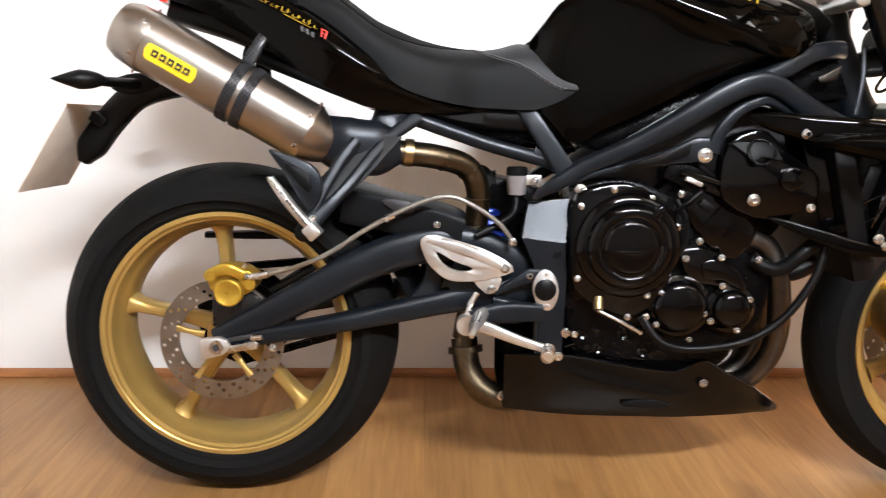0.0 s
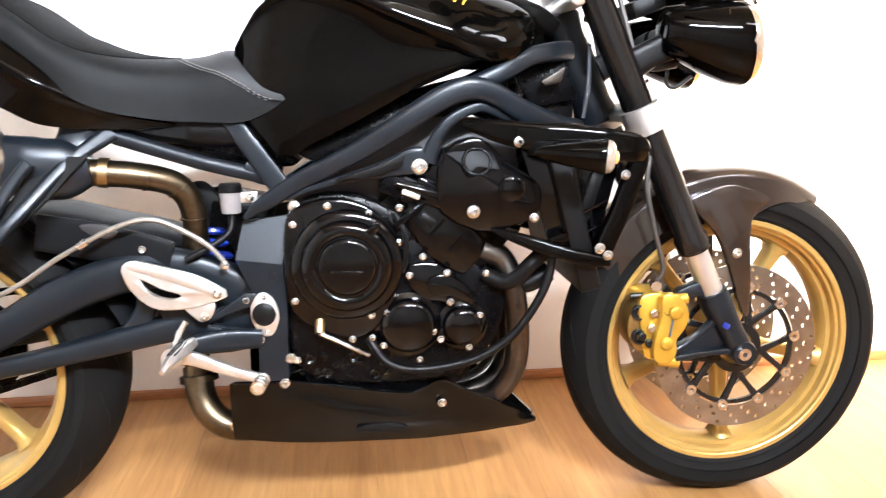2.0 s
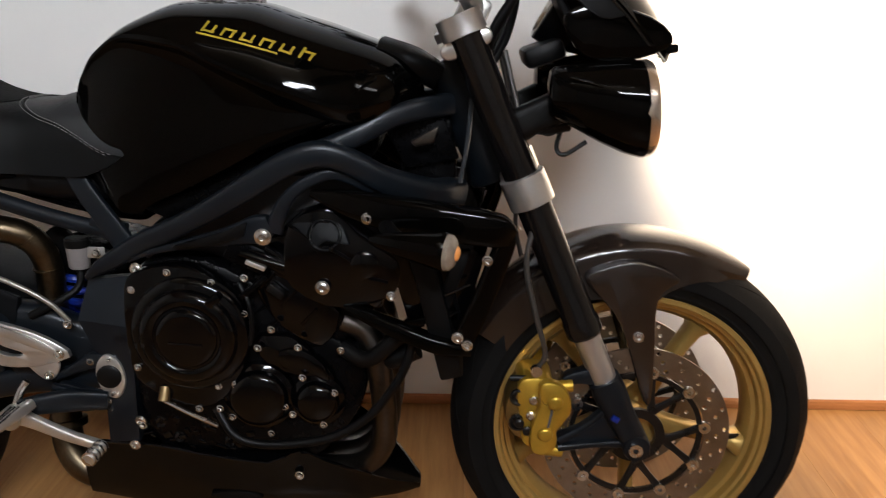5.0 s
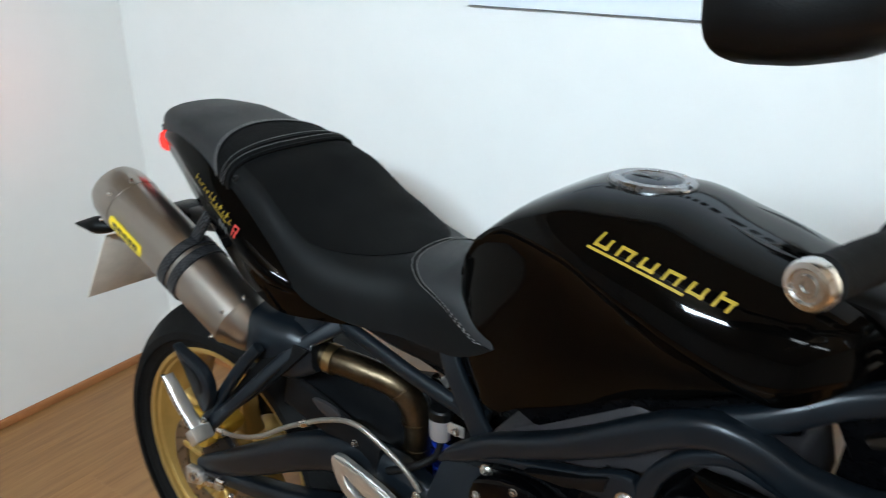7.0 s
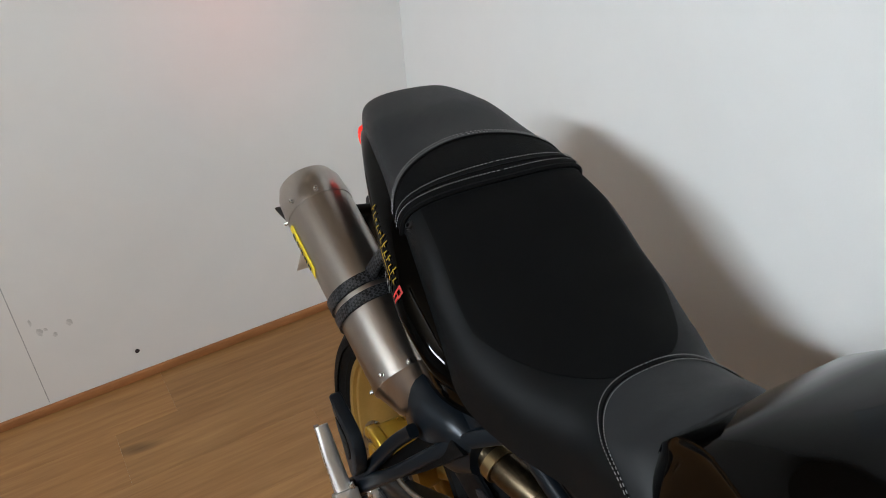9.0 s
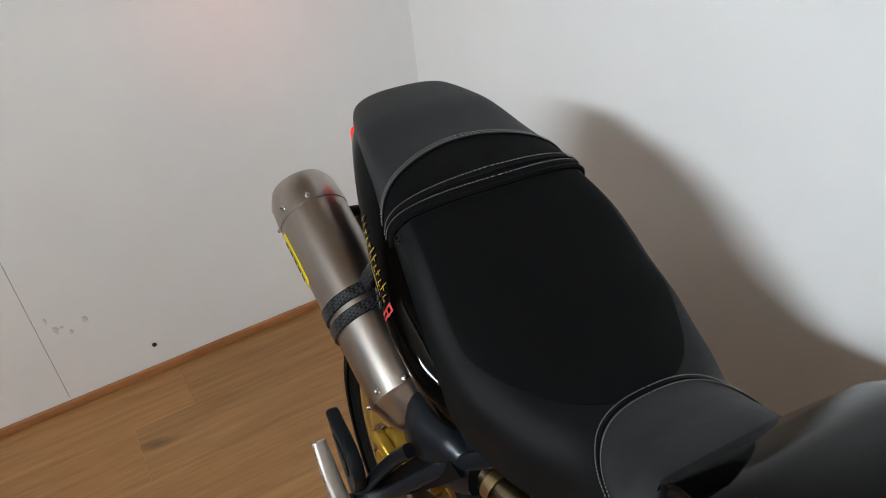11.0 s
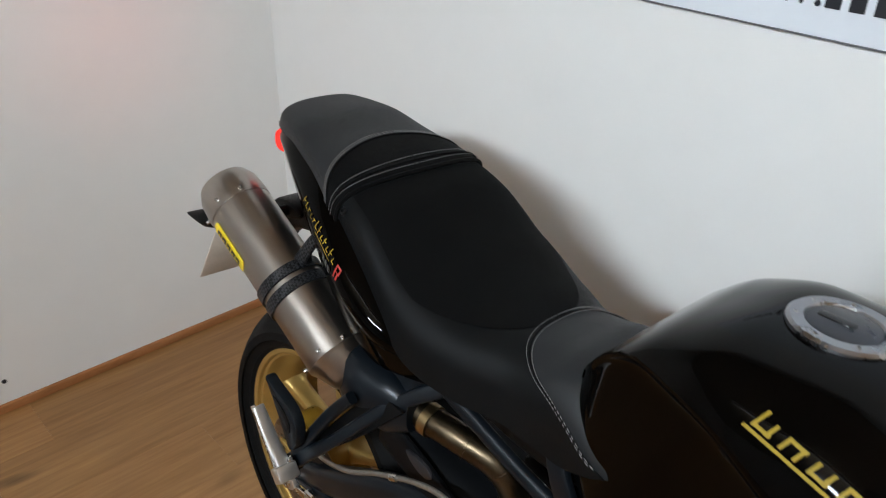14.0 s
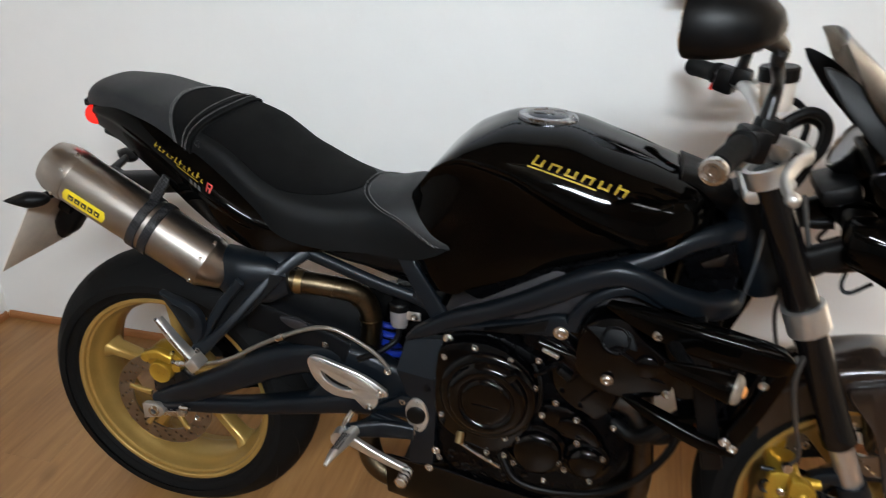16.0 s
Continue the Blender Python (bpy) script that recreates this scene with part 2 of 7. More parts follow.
def part(name, bm, material, parent=None, label="", smooth=True, sharp=38):
    bmesh.ops.recalc_face_normals(bm, faces=bm.faces)
    me = bpy.data.meshes.new(name)
    bm.to_mesh(me)
    bm.free()
    me.materials.append(material)
    if smooth:
        for poly in me.polygons:
            poly.use_smooth = True
        me.set_sharp_from_angle(angle=radians(sharp))
    ob = new(name, me)
    if parent is not None:
        ob.parent = parent
        if name in SPRUNG:
            ob.location.z = 0.006
        if parent.name == "motorcycle" and name in SEATED:
            dx, wide, dz = SEATED[name]
            ob.location.x, ob.location.z, ob.scale.y = dx, ob.location.z + dz, wide
    if label:
        tagged(ob, label=label)
    return ob


def pchip(xs, ys):
    """A smooth curve through a few stations without overshoot."""
    xs, ys = np.array(xs, float), np.array(ys, float)
    h, d = np.diff(xs), np.diff(ys) / np.diff(xs)
    m = np.zeros(len(xs))
    m[0], m[-1] = d[0], d[-1]
    for i in range(1, len(xs) - 1):
        if d[i - 1] * d[i] > 0:
            w1, w2 = 2 * h[i] + h[i - 1], h[i] + 2 * h[i - 1]
            m[i] = (w1 + w2) / (w1 / d[i - 1] + w2 / d[i])

    def f(x):
        x = min(max(x, xs[0]), xs[-1])
        i = min(int(np.searchsorted(xs, x, side="right")) - 1, len(xs) - 2)
        t = (x - xs[i]) / h[i]
        return float((1 + 2 * t) * (1 - t) ** 2 * ys[i] + t * (1 - t) ** 2 * h[i] * m[i]
                     + t * t * (3 - 2 * t) * ys[i + 1] + t * t * (t - 1) * h[i] * m[i + 1])
    return f


def smooth_path(pts, n=6):
    """Catmull-Rom through the points."""
    p = [Vector(q) for q in pts]
    if len(p) < 3:
        return p
    p = [2 * p[0] - p[1]] + p + [2 * p[-1] - p[-2]]
    out = []
    for i in range(1, len(p) - 2):
        for k in range(n):
            t = k / n
            a, b, c, d = p[i - 1], p[i], p[i + 1], p[i + 2]
            out.append(0.5 * (2 * b + (c - a) * t + (2 * a - 5 * b + 4 * c - d) * t * t + (3 * b - a - 3 * c + d) * t ** 3))
    return out + [p[-2]]


def rings(bm, loops, cap=True, close=True):
    """Skin a row of vertex loops."""
    vs = [[bm.verts.new(c) for c in lp] for lp in loops]
    n = len(vs[0])
    for a, b in zip(vs, vs[1:]):
        for i in range(n if close else n - 1):
            j = (i + 1) % n
            bm.faces.new((a[i], a[j], b[j], b[i]))
    if cap:
        bm.faces.new(vs[0][::-1])
        bm.faces.new(vs[-1])
    return vs


def tube(pts, r, seg=12, n=6, bm=None, smooth=True, ends=True):
    bm = bm or bmesh.new()
    path = smooth_path(pts, n) if smooth else [Vector(q) for q in pts]
    rr = r if isinstance(r, (list, tuple)) else [r] * 2
    loops, up = [], None
    for i, c in enumerate(path):
        t = (path[min(i + 1, len(path) - 1)] - path[max(i - 1, 0)]).normalized()
        if up is None:
            up = t.orthogonal().normalized()
        up = (up - t * up.dot(t)).normalized()
        side = t.cross(up)
        s = i / (len(path) - 1) * (len(rr) - 1)
        k = min(int(s), len(rr) - 2)
        rad = rr[k] + (rr[k + 1] - rr[k]) * (s - k)
        loops.append([c + rad * (math.cos(a) * up + math.sin(a) * side) for a in (2 * math.pi * j / seg for j in range(seg))])
    rings(bm, loops, cap=ends)
    return bm


def beam(pts, wide, high, seg=16, n=6, e=0.55, bm=None):
    """A beam of rounded rectangular section: wide across y, high in the plane of its run."""
    bm = bm or bmesh.new()
    path = smooth_path(pts, n)
    loops = []
    m = len(path) - 1
    fw, fh = pchip(np.linspace(0, 1, len(wide)), wide), pchip(np.linspace(0, 1, len(high)), high)
    for i, c in enumerate(path):
        t = (path[min(i + 1, m)] - path[max(i - 1, 0)]).normalized()
        side = Vector((0, 1, 0))
        side = (side - t * side.dot(t)).normalized()
        up = t.cross(side)
        w, h = fw(i / m) / 2, fh(i / m) / 2
        lp = []
        for j in range(seg):
            a = 2 * math.pi * (j + 0.5) / seg
            ca, sa = math.cos(a), math.sin(a)
            lp.append(c + side * w * math.copysign(abs(ca) ** e, ca) + up * h * math.copysign(abs(sa) ** e, sa))
        loops.append(lp)
    rings(bm, loops)
    return bm


def lathe(profile, origin=(0, 0, 0), axis=(0, -1, 0), seg=32, bm=None, closed=False):
    """Turn (radius, height) pairs about an axis; closed joins the last pair to the first."""
    bm = bm or bmesh.new()
    ax = Vector(axis).normalized()
    u = ax.orthogonal().normalized()
    v = ax.cross(u)
    o = Vector(origin)
    loops = [[o + ax * h + r * (math.cos(2 * math.pi * k / seg) * u + math.sin(2 * math.pi * k / seg) * v) for k in range(seg)]
             for r, h in profile]
    if closed:
        loops.append(loops[0])
        vs = [[bm.verts.new(c) for c in lp] for lp in loops[:-1]]
        vs.append(vs[0])
        for a, b in zip(vs, vs[1:]):
            for i in range(seg):
                j = (i + 1) % seg
                bm.faces.new((a[i], a[j], b[j], b[i]))
    else:
        rings(bm, loops)
    return bm


def slab(outline, y0, y1, bevel=0.003, bm=None, segs=2, dome=0.0):
    """A plate cut to an outline in x and z, from y0 to y1, with rounded edges."""
    own = bmesh.new()
    a = [own.verts.new((x, y0, z)) for x, z in outline]
    f = own.faces.new(a)
    ext = bmesh.ops.extrude_face_region(own, geom=[f])
    for v in ext["geom"]:
        if isinstance(v, bmesh.types.BMVert):
            v.co.y = y1
    if bevel:
        bmesh.ops.bevel(own, geom=own.edges[:], offset=bevel, segments=segs, profile=0.5, affect="EDGES")
    if bm is None:
        return own
    return join(bm, own)


def join(bm, other):
    me = bpy.data.meshes.new("tmp")
    other.to_mesh(me)
    other.free()
    bm.from_mesh(me)
    bpy.data.meshes.remove(me)
    return bm


def box(center, size, bevel=0.003, turn=(0, 0, 0), bm=None, segs=2):
    own = bmesh.new()
    bmesh.ops.create_cube(own, size=1)
    bmesh.ops.transform(own, matrix=Matrix.Diagonal((*size, 1)), verts=own.verts)
    if bevel:
        bmesh.ops.bevel(own, geom=own.edges[:], offset=bevel, segments=segs, profile=0.5, affect="EDGES")
    bmesh.ops.transform(own, matrix=pose(*center, *turn), verts=own.verts)
    return own if bm is None else join(bm, own)


def sheet(fn, nu, nv, bm=None, thick=0.0):
    """A surface fn(u, v), u and v from 0 to 1."""
    bm = bm or bmesh.new()
    g = [[bm.verts.new(fn(i / nu, j / nv)) for j in range(nv + 1)] for i in range(nu + 1)]
    faces = []
    for i in range(nu):
        for j in range(nv):
            faces.append(bm.faces.new((g[i][j], g[i + 1][j], g[i + 1][j + 1], g[i][j + 1])))
    bm.normal_update()
    if thick:
        bmesh.ops.recalc_face_normals(bm, faces=faces)
        bmesh.ops.solidify(bm, geom=faces, thickness=thick)
    return bm


def rounded(points, n=4):
    """Round an outline by Catmull-Rom all the way round."""
    p = [Vector((x, z)) for x, z in points]
    out = []
    m = len(p)
    for i in range(m):
        a, b, c, d = p[i - 1], p[i], p[(i + 1) % m], p[(i + 2) % m]
        for k in range(n):
            t = k / n
            q = 0.5 * (2 * b + (c - a) * t + (2 * a - 5 * b + 4 * c - d) * t * t + (3 * b - a - 3 * c + d) * t ** 3)
            out.append((q.x, q.y))
    return out


def holed(outer, inner, y0, y1, lip=0.0015, ridge=0.0):
    """A plate with a slot: two outlines of equal length, joined all round."""
    bm = bmesh.new()
    n = len(outer)

    def loop(pts, y, c=None, grow=0.0):
        return [bm.verts.new((x + (x - c[0]) * grow if c else x, y, z + (z - c[1]) * grow if c else z)) for x, z in pts]

    co = (sum(p[0] for p in outer) / n, sum(p[1] for p in outer) / n)
    ci = (sum(p[0] for p in inner) / n, sum(p[1] for p in inner) / n)
    loops = [loop(inner, y0), loop(inner, y1 + (lip if y1 > y0 else -lip) * -1), loop(inner, y1, ci, 0.12), loop(outer, y1, co, -0.05), loop(outer, y1 + (lip if y1 > y0 else -lip) * -1), loop(outer, y0)]
    for a, b in zip(loops, loops[1:] + loops[:1]):
        for i in range(n):
            j = (i + 1) % n
            bm.faces.new((a[i], a[j], b[j], b[i]))
    return bm


def around(points, centre, n=40):
    """An outline sampled by angle round a centre."""
    closed = points + points[:1]
    out = []
    for k in range(n):
        a = 2 * math.pi * k / n
        d = (math.cos(a), math.sin(a))
        best = None
        for (x0, z0), (x1, z1) in zip(closed, closed[1:]):
            ex, ez = x1 - x0, z1 - z0
            det = d[0] * -ez + d[1] * ex
            if abs(det) < 1e-12:
                continue
            qx, qz = x0 - centre[0], z0 - centre[1]
            r = (qx * -ez + qz * ex) / det
            u = (d[0] * qz - d[1] * qx) / det
            if r > 0 and -1e-6 <= u <= 1 + 1e-6 and (best is None or r < best):
                best = r
        out.append((centre[0] + d[0] * best, centre[1] + d[1] * best))
    return out


def bolt(x, y, z, parent, r=0.0062, material=None, label="", axis=(0, -1, 0), ring=True):
    """A socket-headed bolt on its washer."""
    r = r * 0.77
    prof = [(0.0001, 0.0), (r * 1.3, 0.0), (r * 1.3, 0.0012), (r, 0.0016), (r, 0.0040), (r * 0.85, 0.0052), (r * 0.55, 0.0056), (r * 0.5, 0.0015), (0.0001, 0.0015)]
    return part("bolt", lathe(prof, (x, y, z), axis, 14), material or STEEL, parent, label)


# ---- the room ----
WY, WX, RX, FY, CEIL = 0.712, -0.978, 4.2, -4.6, 2.6


def wall_slab(name, x0, x1, y0, y1, z0, z1, label, material=WALL):
    bm = bmesh.new()
    bmesh.ops.create_cube(bm, size=1)
    bmesh.ops.transform(bm, matrix=Matrix.Translation(((x0 + x1) / 2, (y0 + y1) / 2, (z0 + z1) / 2)) @ Matrix.Diagonal((x1 - x0, y1 - y0, z1 - z0, 1)), verts=bm.verts)
    return tagged(part(name, bm, material, smooth=False), label, "wall", kind="structure")


tagged(wall_slab("floor", WX - 0.15, RX + 0.15, FY - 0.15, WY + 0.15, -0.12, -0.009, "dark underlay below the oak laminate floor", INK), category="floor")
wall_slab("wall_north", WX - 0.15, RX + 0.15, WY, WY + 0.15, -0.009, CEIL, "smooth white painted wall behind the motorcycle")
wall_slab("wall_west", WX - 0.15, WX, FY - 0.15, WY, -0.009, CEIL, "white painted wall with scuffs and a joint line")
wall_slab("wall_east", RX, RX + 0.15, FY - 0.15, WY, -0.009, CEIL, "unseen plain side wall, grey to set the bounced light", UNSEENWALL)
wall_slab("wall_south", WX, RX, FY - 0.15, FY, -0.009, CEIL, "unseen plain wall behind the camera, grey to set the bounced light", UNSEENWALL)
tagged(wall_slab("ceiling", WX - 0.15, RX + 0.15, FY - 0.15, WY + 0.15, CEIL, CEIL + 0.12, "unseen plain ceiling, beige to warm and dim the bounced light", CEILPAINT), category="ceiling")


def beading(name, a, b, turn):
    """Quarter-round wooden beading along the foot of a wall."""
    length = (Vector(b) - Vector(a)).length
    prof = [(0, 0.0015), (0.0, 0.023), (0.004, 0.0245), (0.009, 0.021), (0.0115, 0.013), (0.012, 0.0015)]
    bm = bmesh.new()
    rings(bm, [[Vector((s, -y, z)) for y, z in prof] for s in (0, length)])
    ob = part(name, bm, BEADING, smooth=False)
    ob.matrix_basis = Matrix.Translation(a) @ Matrix.Rotation(turn, 4, "Z")
    return tagged(ob, "reddish-brown wooden quarter-round beading along the wall", "baseboard", kind="structure")


beading("baseboard", (WX + 0.012, WY, 0), (RX, WY, 0), 0)
beading("baseboard", (WX, FY, 0), (WX, WY - 0.012, 0), math.pi / 2)

# ---- the motorcycle: x runs to its front, -y is its right side ----
bike = new("motorcycle")
bike.matrix_basis = BIKE
tagged(bike, "black naked sports motorcycle with gold wheels standing on oak laminate", "motorcycle")


def tyre_profile(R, half, bead):
    """(radius, height) pairs of a closed tyre section."""
    pr = [(bead, -half * 0.78), (bead + 0.006, -half * 0.83), (bead + 0.008, -half * 0.86), (bead + 0.011, -half * 0.86), (bead + 0.013, -half * 0.875), (bead + 0.021, -half * 0.915), (bead + 0.0225, -half * 0.935), (bead + 0.025, -half * 0.935), (bead + 0.0265, -half * 0.93), (R - 0.062 if half > 0.08 else R - 0.050, -half * 0.99)]
    for k in range(13):
        a = -1 + k / 6
        pr.append((R - 0.046 * (half / 0.09) * abs(a) ** 2.3, half * a * 0.985))
    pr += [(R - 0.062 if half > 0.08 else R - 0.050, half * 0.99), (bead + 0.0265, half * 0.93), (bead + 0.025, half * 0.935), (bead + 0.0225, half * 0.935), (bead + 0.021, half * 0.915), (bead + 0.013, half * 0.875), (bead + 0.011, half * 0.86), (bead + 0.008, half * 0.86), (bead + 0.006, half * 0.83), (bead, half * 0.78), (bead - 0.012, half * 0.6), (bead - 0.012, -half * 0.6)]
    return pr


def wheel(name, cx, cz, R, half, rim_r, rim_half, phase, label):
    o = (cx, 0, cz)
    f = rim_r
    h = rim_half
    inner = [(f - 0.007, h), (f - 0.0095, h - 0.002), (f - 0.0105, h - 0.009), (f - 0.0155, h - 0.0105), (f - 0.0170, h - 0.013), (f - 0.0175, h - 0.024), (f - 0.025, h * 0.50), (f - 0.032, h * 0.3)]
    bead = [(f, -h), (f + 0.002, -h + 0.004), (f - 0.004, -h + 0.010), (f - 0.009, -h + 0.016), (f - 0.014, -h + 0.03), (f - 0.020, -h * 0.35)]
    pr = bead + [(r, -y) for r, y in reversed(bead)] + inner + [(r, -y) for r, y in reversed(inner)]
    rim = part(name, lathe(pr, o, (0, 1, 0), 96, closed=True), GOLD, bike, label)
    tyre = part("tyre", lathe(tyre_profile(R, half, f - 0.001), o, (0, 1, 0), 144, closed=True), RUBBER, rim, "worn black road tyre")
    # sipes across the shoulders of the tread
    for side in (-1, 1):
        for k in range(15):
            a0 = 2 * math.pi * (k + 0.25 * side) / 15
            line = []
            for f in range(5):
                h = 0.30 + 0.13 * f
                aa = a0 + 0.10 * f
                rr = R - 0.046 * (half / 0.09) * h ** 2.3 - 0.0006
                line.append((cx + rr * math.cos(aa), side * half * h * 0.985, cz + rr * math.sin(aa)))
            part("sipe", tube(line, [0.0006, 0.0011, 0.0012, 0.0011, 0.0005], 6, n=2), PLASTIC, tyre)
    part("hub", lathe([(0.0001, -0.06), (0.036, -0.06), (0.040, -0.05), (0.036, -0.03), (0.036, 0.03), (0.040, 0.05), (0.036, 0.06), (0.0001, 0.06)], o, (0, 1, 0), 32), GOLD, rim)
    for k in range(5):
        a = radians(phase + 72 * k)
        d = Vector((math.cos(a), 0, math.sin(a)))
        c = Vector(o)
        bm = bmesh.new()
        loops = []
        for s, wy, wt in ((0.030, 0.052, 0.042), (0.055, 0.044, 0.031), (0.10, 0.038, 0.0245), (0.15, 0.040, 0.0245), (rim_r - 0.045, 0.044, 0.027), (rim_r - 0.030, 0.060, 0.044)):
            t = Vector((-d.z, 0, d.x))
            lp = []
            for j in range(14):
                b = 2 * math.pi * j / 14
                lp.append(c + d * s + Vector((0, 1, 0)) * wy / 2 * math.copysign(abs(math.cos(b)) ** 0.6, math.cos(b)) + t * wt / 2 * math.copysign(abs(math.sin(b)) ** 0.6, math.sin(b)))
            loops.append(lp)
        rings(bm, loops)
        part("spoke", bm, GOLD, rim)
    a = radians(phase - 68)
    v0 = Vector(o) + Vector((math.cos(a), 0, math.sin(a))) * (rim_r - 0.032) + Vector((0, -0.012, 0))
    part("valve", tube([v0, v0 - Vector((math.cos(a), 0.35, math.sin(a))) * 0.03], [0.005, 0.0045], 10), BLACKMETAL, rim)
    return rim


def disc(parent, cx, cz, y, ro, ri, thick, rows, count, label, material=DISC):
    """A ring plate in rows of cells, each with a drilled hole."""
    bm = bmesh.new()
    nr = len(rows)
    cuts = [ri] + [ri + (ro - ri) * (rows[j] + rows[j + 1]) / 2 for j in range(nr - 1)] + [ro]
    for j in range(nr):
        r0, r1, rc = cuts[j], cuts[j + 1], ri + (ro - ri) * rows[j]
        for k in range(count):
            a0 = 2 * math.pi * k / count
            h = math.pi / count
            edge = [(r1, a0 + h * f) for f in (-1, -0.5, 0, 0.5, 1)] + [((r0 + r1) / 2, a0 + h)] + [(r0, a0 - h * f) for f in (-1, -0.5, 0, 0.5, 1)] + [((r0 + r1) / 2, a0 - h)]
            ring = [(r * math.cos(a), r * math.sin(a)) for r, a in edge]
            ah = a0 + h * 0.62 * (j - (nr - 1) / 2)
            mx, mz = rc * math.cos(ah), rc * math.sin(ah)
            hole = []
            for px, pz in ring:
                d = math.hypot(px - mx, pz - mz)
                hole.append((mx + 0.0038 * (px - mx) / d, mz + 0.0038 * (pz - mz) / d))
            v = [[bm.verts.new((cx + px, y + dy, cz + pz)) for px, pz in loop] for loop in (ring, hole) for dy in (-thick / 2, thick / 2)]
            n = len(ring)
            for i in range(n):
                m = (i + 1) % n
                bm.faces.new((v[0][i], v[0][m], v[2][m], v[2][i]))
                bm.faces.new((v[1][i], v[3][i], v[3][m], v[1][m]))
                bm.faces.new((v[2][i], v[2][m], v[3][m], v[3][i]))
                if (j == nr - 1 and i < 4) or (j == 0 and 6 <= i < 10):
                    bm.faces.new((v[0][i], v[1][i], v[1][m], v[0][m]))
    bmesh.ops.remove_doubles(bm, verts=bm.verts, dist=0.00005)
    return part("brake_disc", bm, material, parent, label, smooth=False)


RXC, RZC, RR = 0.001, 0.302, 0.3115
FXC, FZC, FR = 1.399, 0.2945, 0.3030
rear_wheel = wheel("rear_wheel", RXC, RZC, RR, 0.092, 0.2275, 0.074, 95, "gold five-spoke rear wheel with black tyre")
front_wheel = wheel("front_wheel", FXC, FZC, FR, 0.060, 0.2290, 0.050, 58, "gold five-spoke front wheel with black tyre")
disc(rear_wheel, RXC, RZC, -0.098, 0.110, 0.076, 0.005, (0.22, 0.5, 0.8), 20, "drilled rear brake disc")
for k in range(5):
    a = radians(k * 72 + 20)
    part("disc_tab", beam([(RXC + 0.034 * math.cos(a), -0.094, RZC + 0.034 * math.sin(a)), (RXC + 0.06 * math.cos(a), -0.098, RZC + 0.06 * math.sin(a)), (RXC + 0.082 * math.cos(a), -0.1, RZC + 0.082 * math.sin(a))], [0.010] * 3, [0.014, 0.009, 0.012]), GOLD, rear_wheel)

for side in (-1, 1):
    y = 0.073 * side
    d = disc(front_wheel, FXC, FZC, y, 0.152, 0.112, 0.005, (0.18, 0.5, 0.82), 24, "drilled floating front brake disc")
    # black spider with windows between its arms
    part("disc_carrier", lathe([(0.032, -0.004), (0.047, -0.004), (0.047, 0.004), (0.032, 0.004)], (FXC, y + 0.003 * side, FZC), (0, 1, 0), 48, closed=True), BLACKMETAL, front_wheel, "black spider carrying the brake disc")
    part("carrier_ring", lathe([(0.101, -0.003), (0.109, -0.003), (0.109, 0.003), (0.101, 0.003)], (FXC, y, FZC), (0, 1, 0), 64, closed=True), BLACKMETAL, front_wheel)
    for k in range(10):
        a, b = radians(36 * k + 8), radians(36 * k + 8 + (20 if k % 2 else -20))
        p0 = (FXC + 0.045 * math.cos(b), y + 0.003 * side, FZC + 0.045 * math.sin(b))
        p1 = (FXC + 0.110 * math.cos(a), y, FZC + 0.110 * math.sin(a))
        part("carrier_arm", beam([p0, [(u + v) / 2 for u, v in zip(p0, p1)], p1], [0.008] * 3, [0.016, 0.011, 0.015], seg=10, n=3), BLACKMETAL, front_wheel)
    for k in range(10):
        a = radians(36 * k + 8)
        part("rotor_button", lathe([(0.0035, -0.005), (0.0095, -0.005), (0.0105, -0.003), (0.0105, 0.003), (0.0095, 0.005), (0.0035, 0.005)], (FXC + 0.1115 * math.cos(a), y - 0.0015, FZC + 0.1115 * math.sin(a)), (0, 1, 0), 18, closed=True), STEEL, front_wheel)

# ---- swingarm, chain, rear brake ----
def swing_side(s):
    bm = bmesh.new()
    beam([(-0.012, -0.118 * s, 0.312), (0.075, -0.119 * s, 0.351), (0.165, -0.117 * s, 0.398), (0.25, -0.112 * s, 0.443), (0.34, -0.104 * s, 0.474), (0.42, -0.098 * s, 0.478), (0.49, -0.094 * s, 0.450), (0.56, -0.092 * s, 0.405)],
         [0.034, 0.04, 0.046, 0.05, 0.05, 0.05, 0.045, 0.04], [0.03, 0.050, 0.058, 0.063, 0.064, 0.068, 0.078, 0.09], bm=bm, e=0.62)
    beam([(0.0, -0.118 * s, 0.308), (0.095, -0.118 * s, 0.319), (0.203, -0.116 * s, 0.338), (0.305, -0.108 * s, 0.358), (0.405, -0.100 * s, 0.378), (0.5, -0.094 * s, 0.394), (0.56, -0.09 * s, 0.40)],
         [0.034, 0.038, 0.044, 0.046, 0.046, 0.044, 0.04], [0.034, 0.032, 0.034, 0.040, 0.046, 0.06, 0.075], bm=bm, e=0.6)
    beam([(0.34, -0.102 * s, 0.36), (0.37, -0.100 * s, 0.41), (0.38, -0.100 * s, 0.455)], [0.03] * 3, [0.05, 0.035, 0.05], bm=bm, n=3)
    return bm


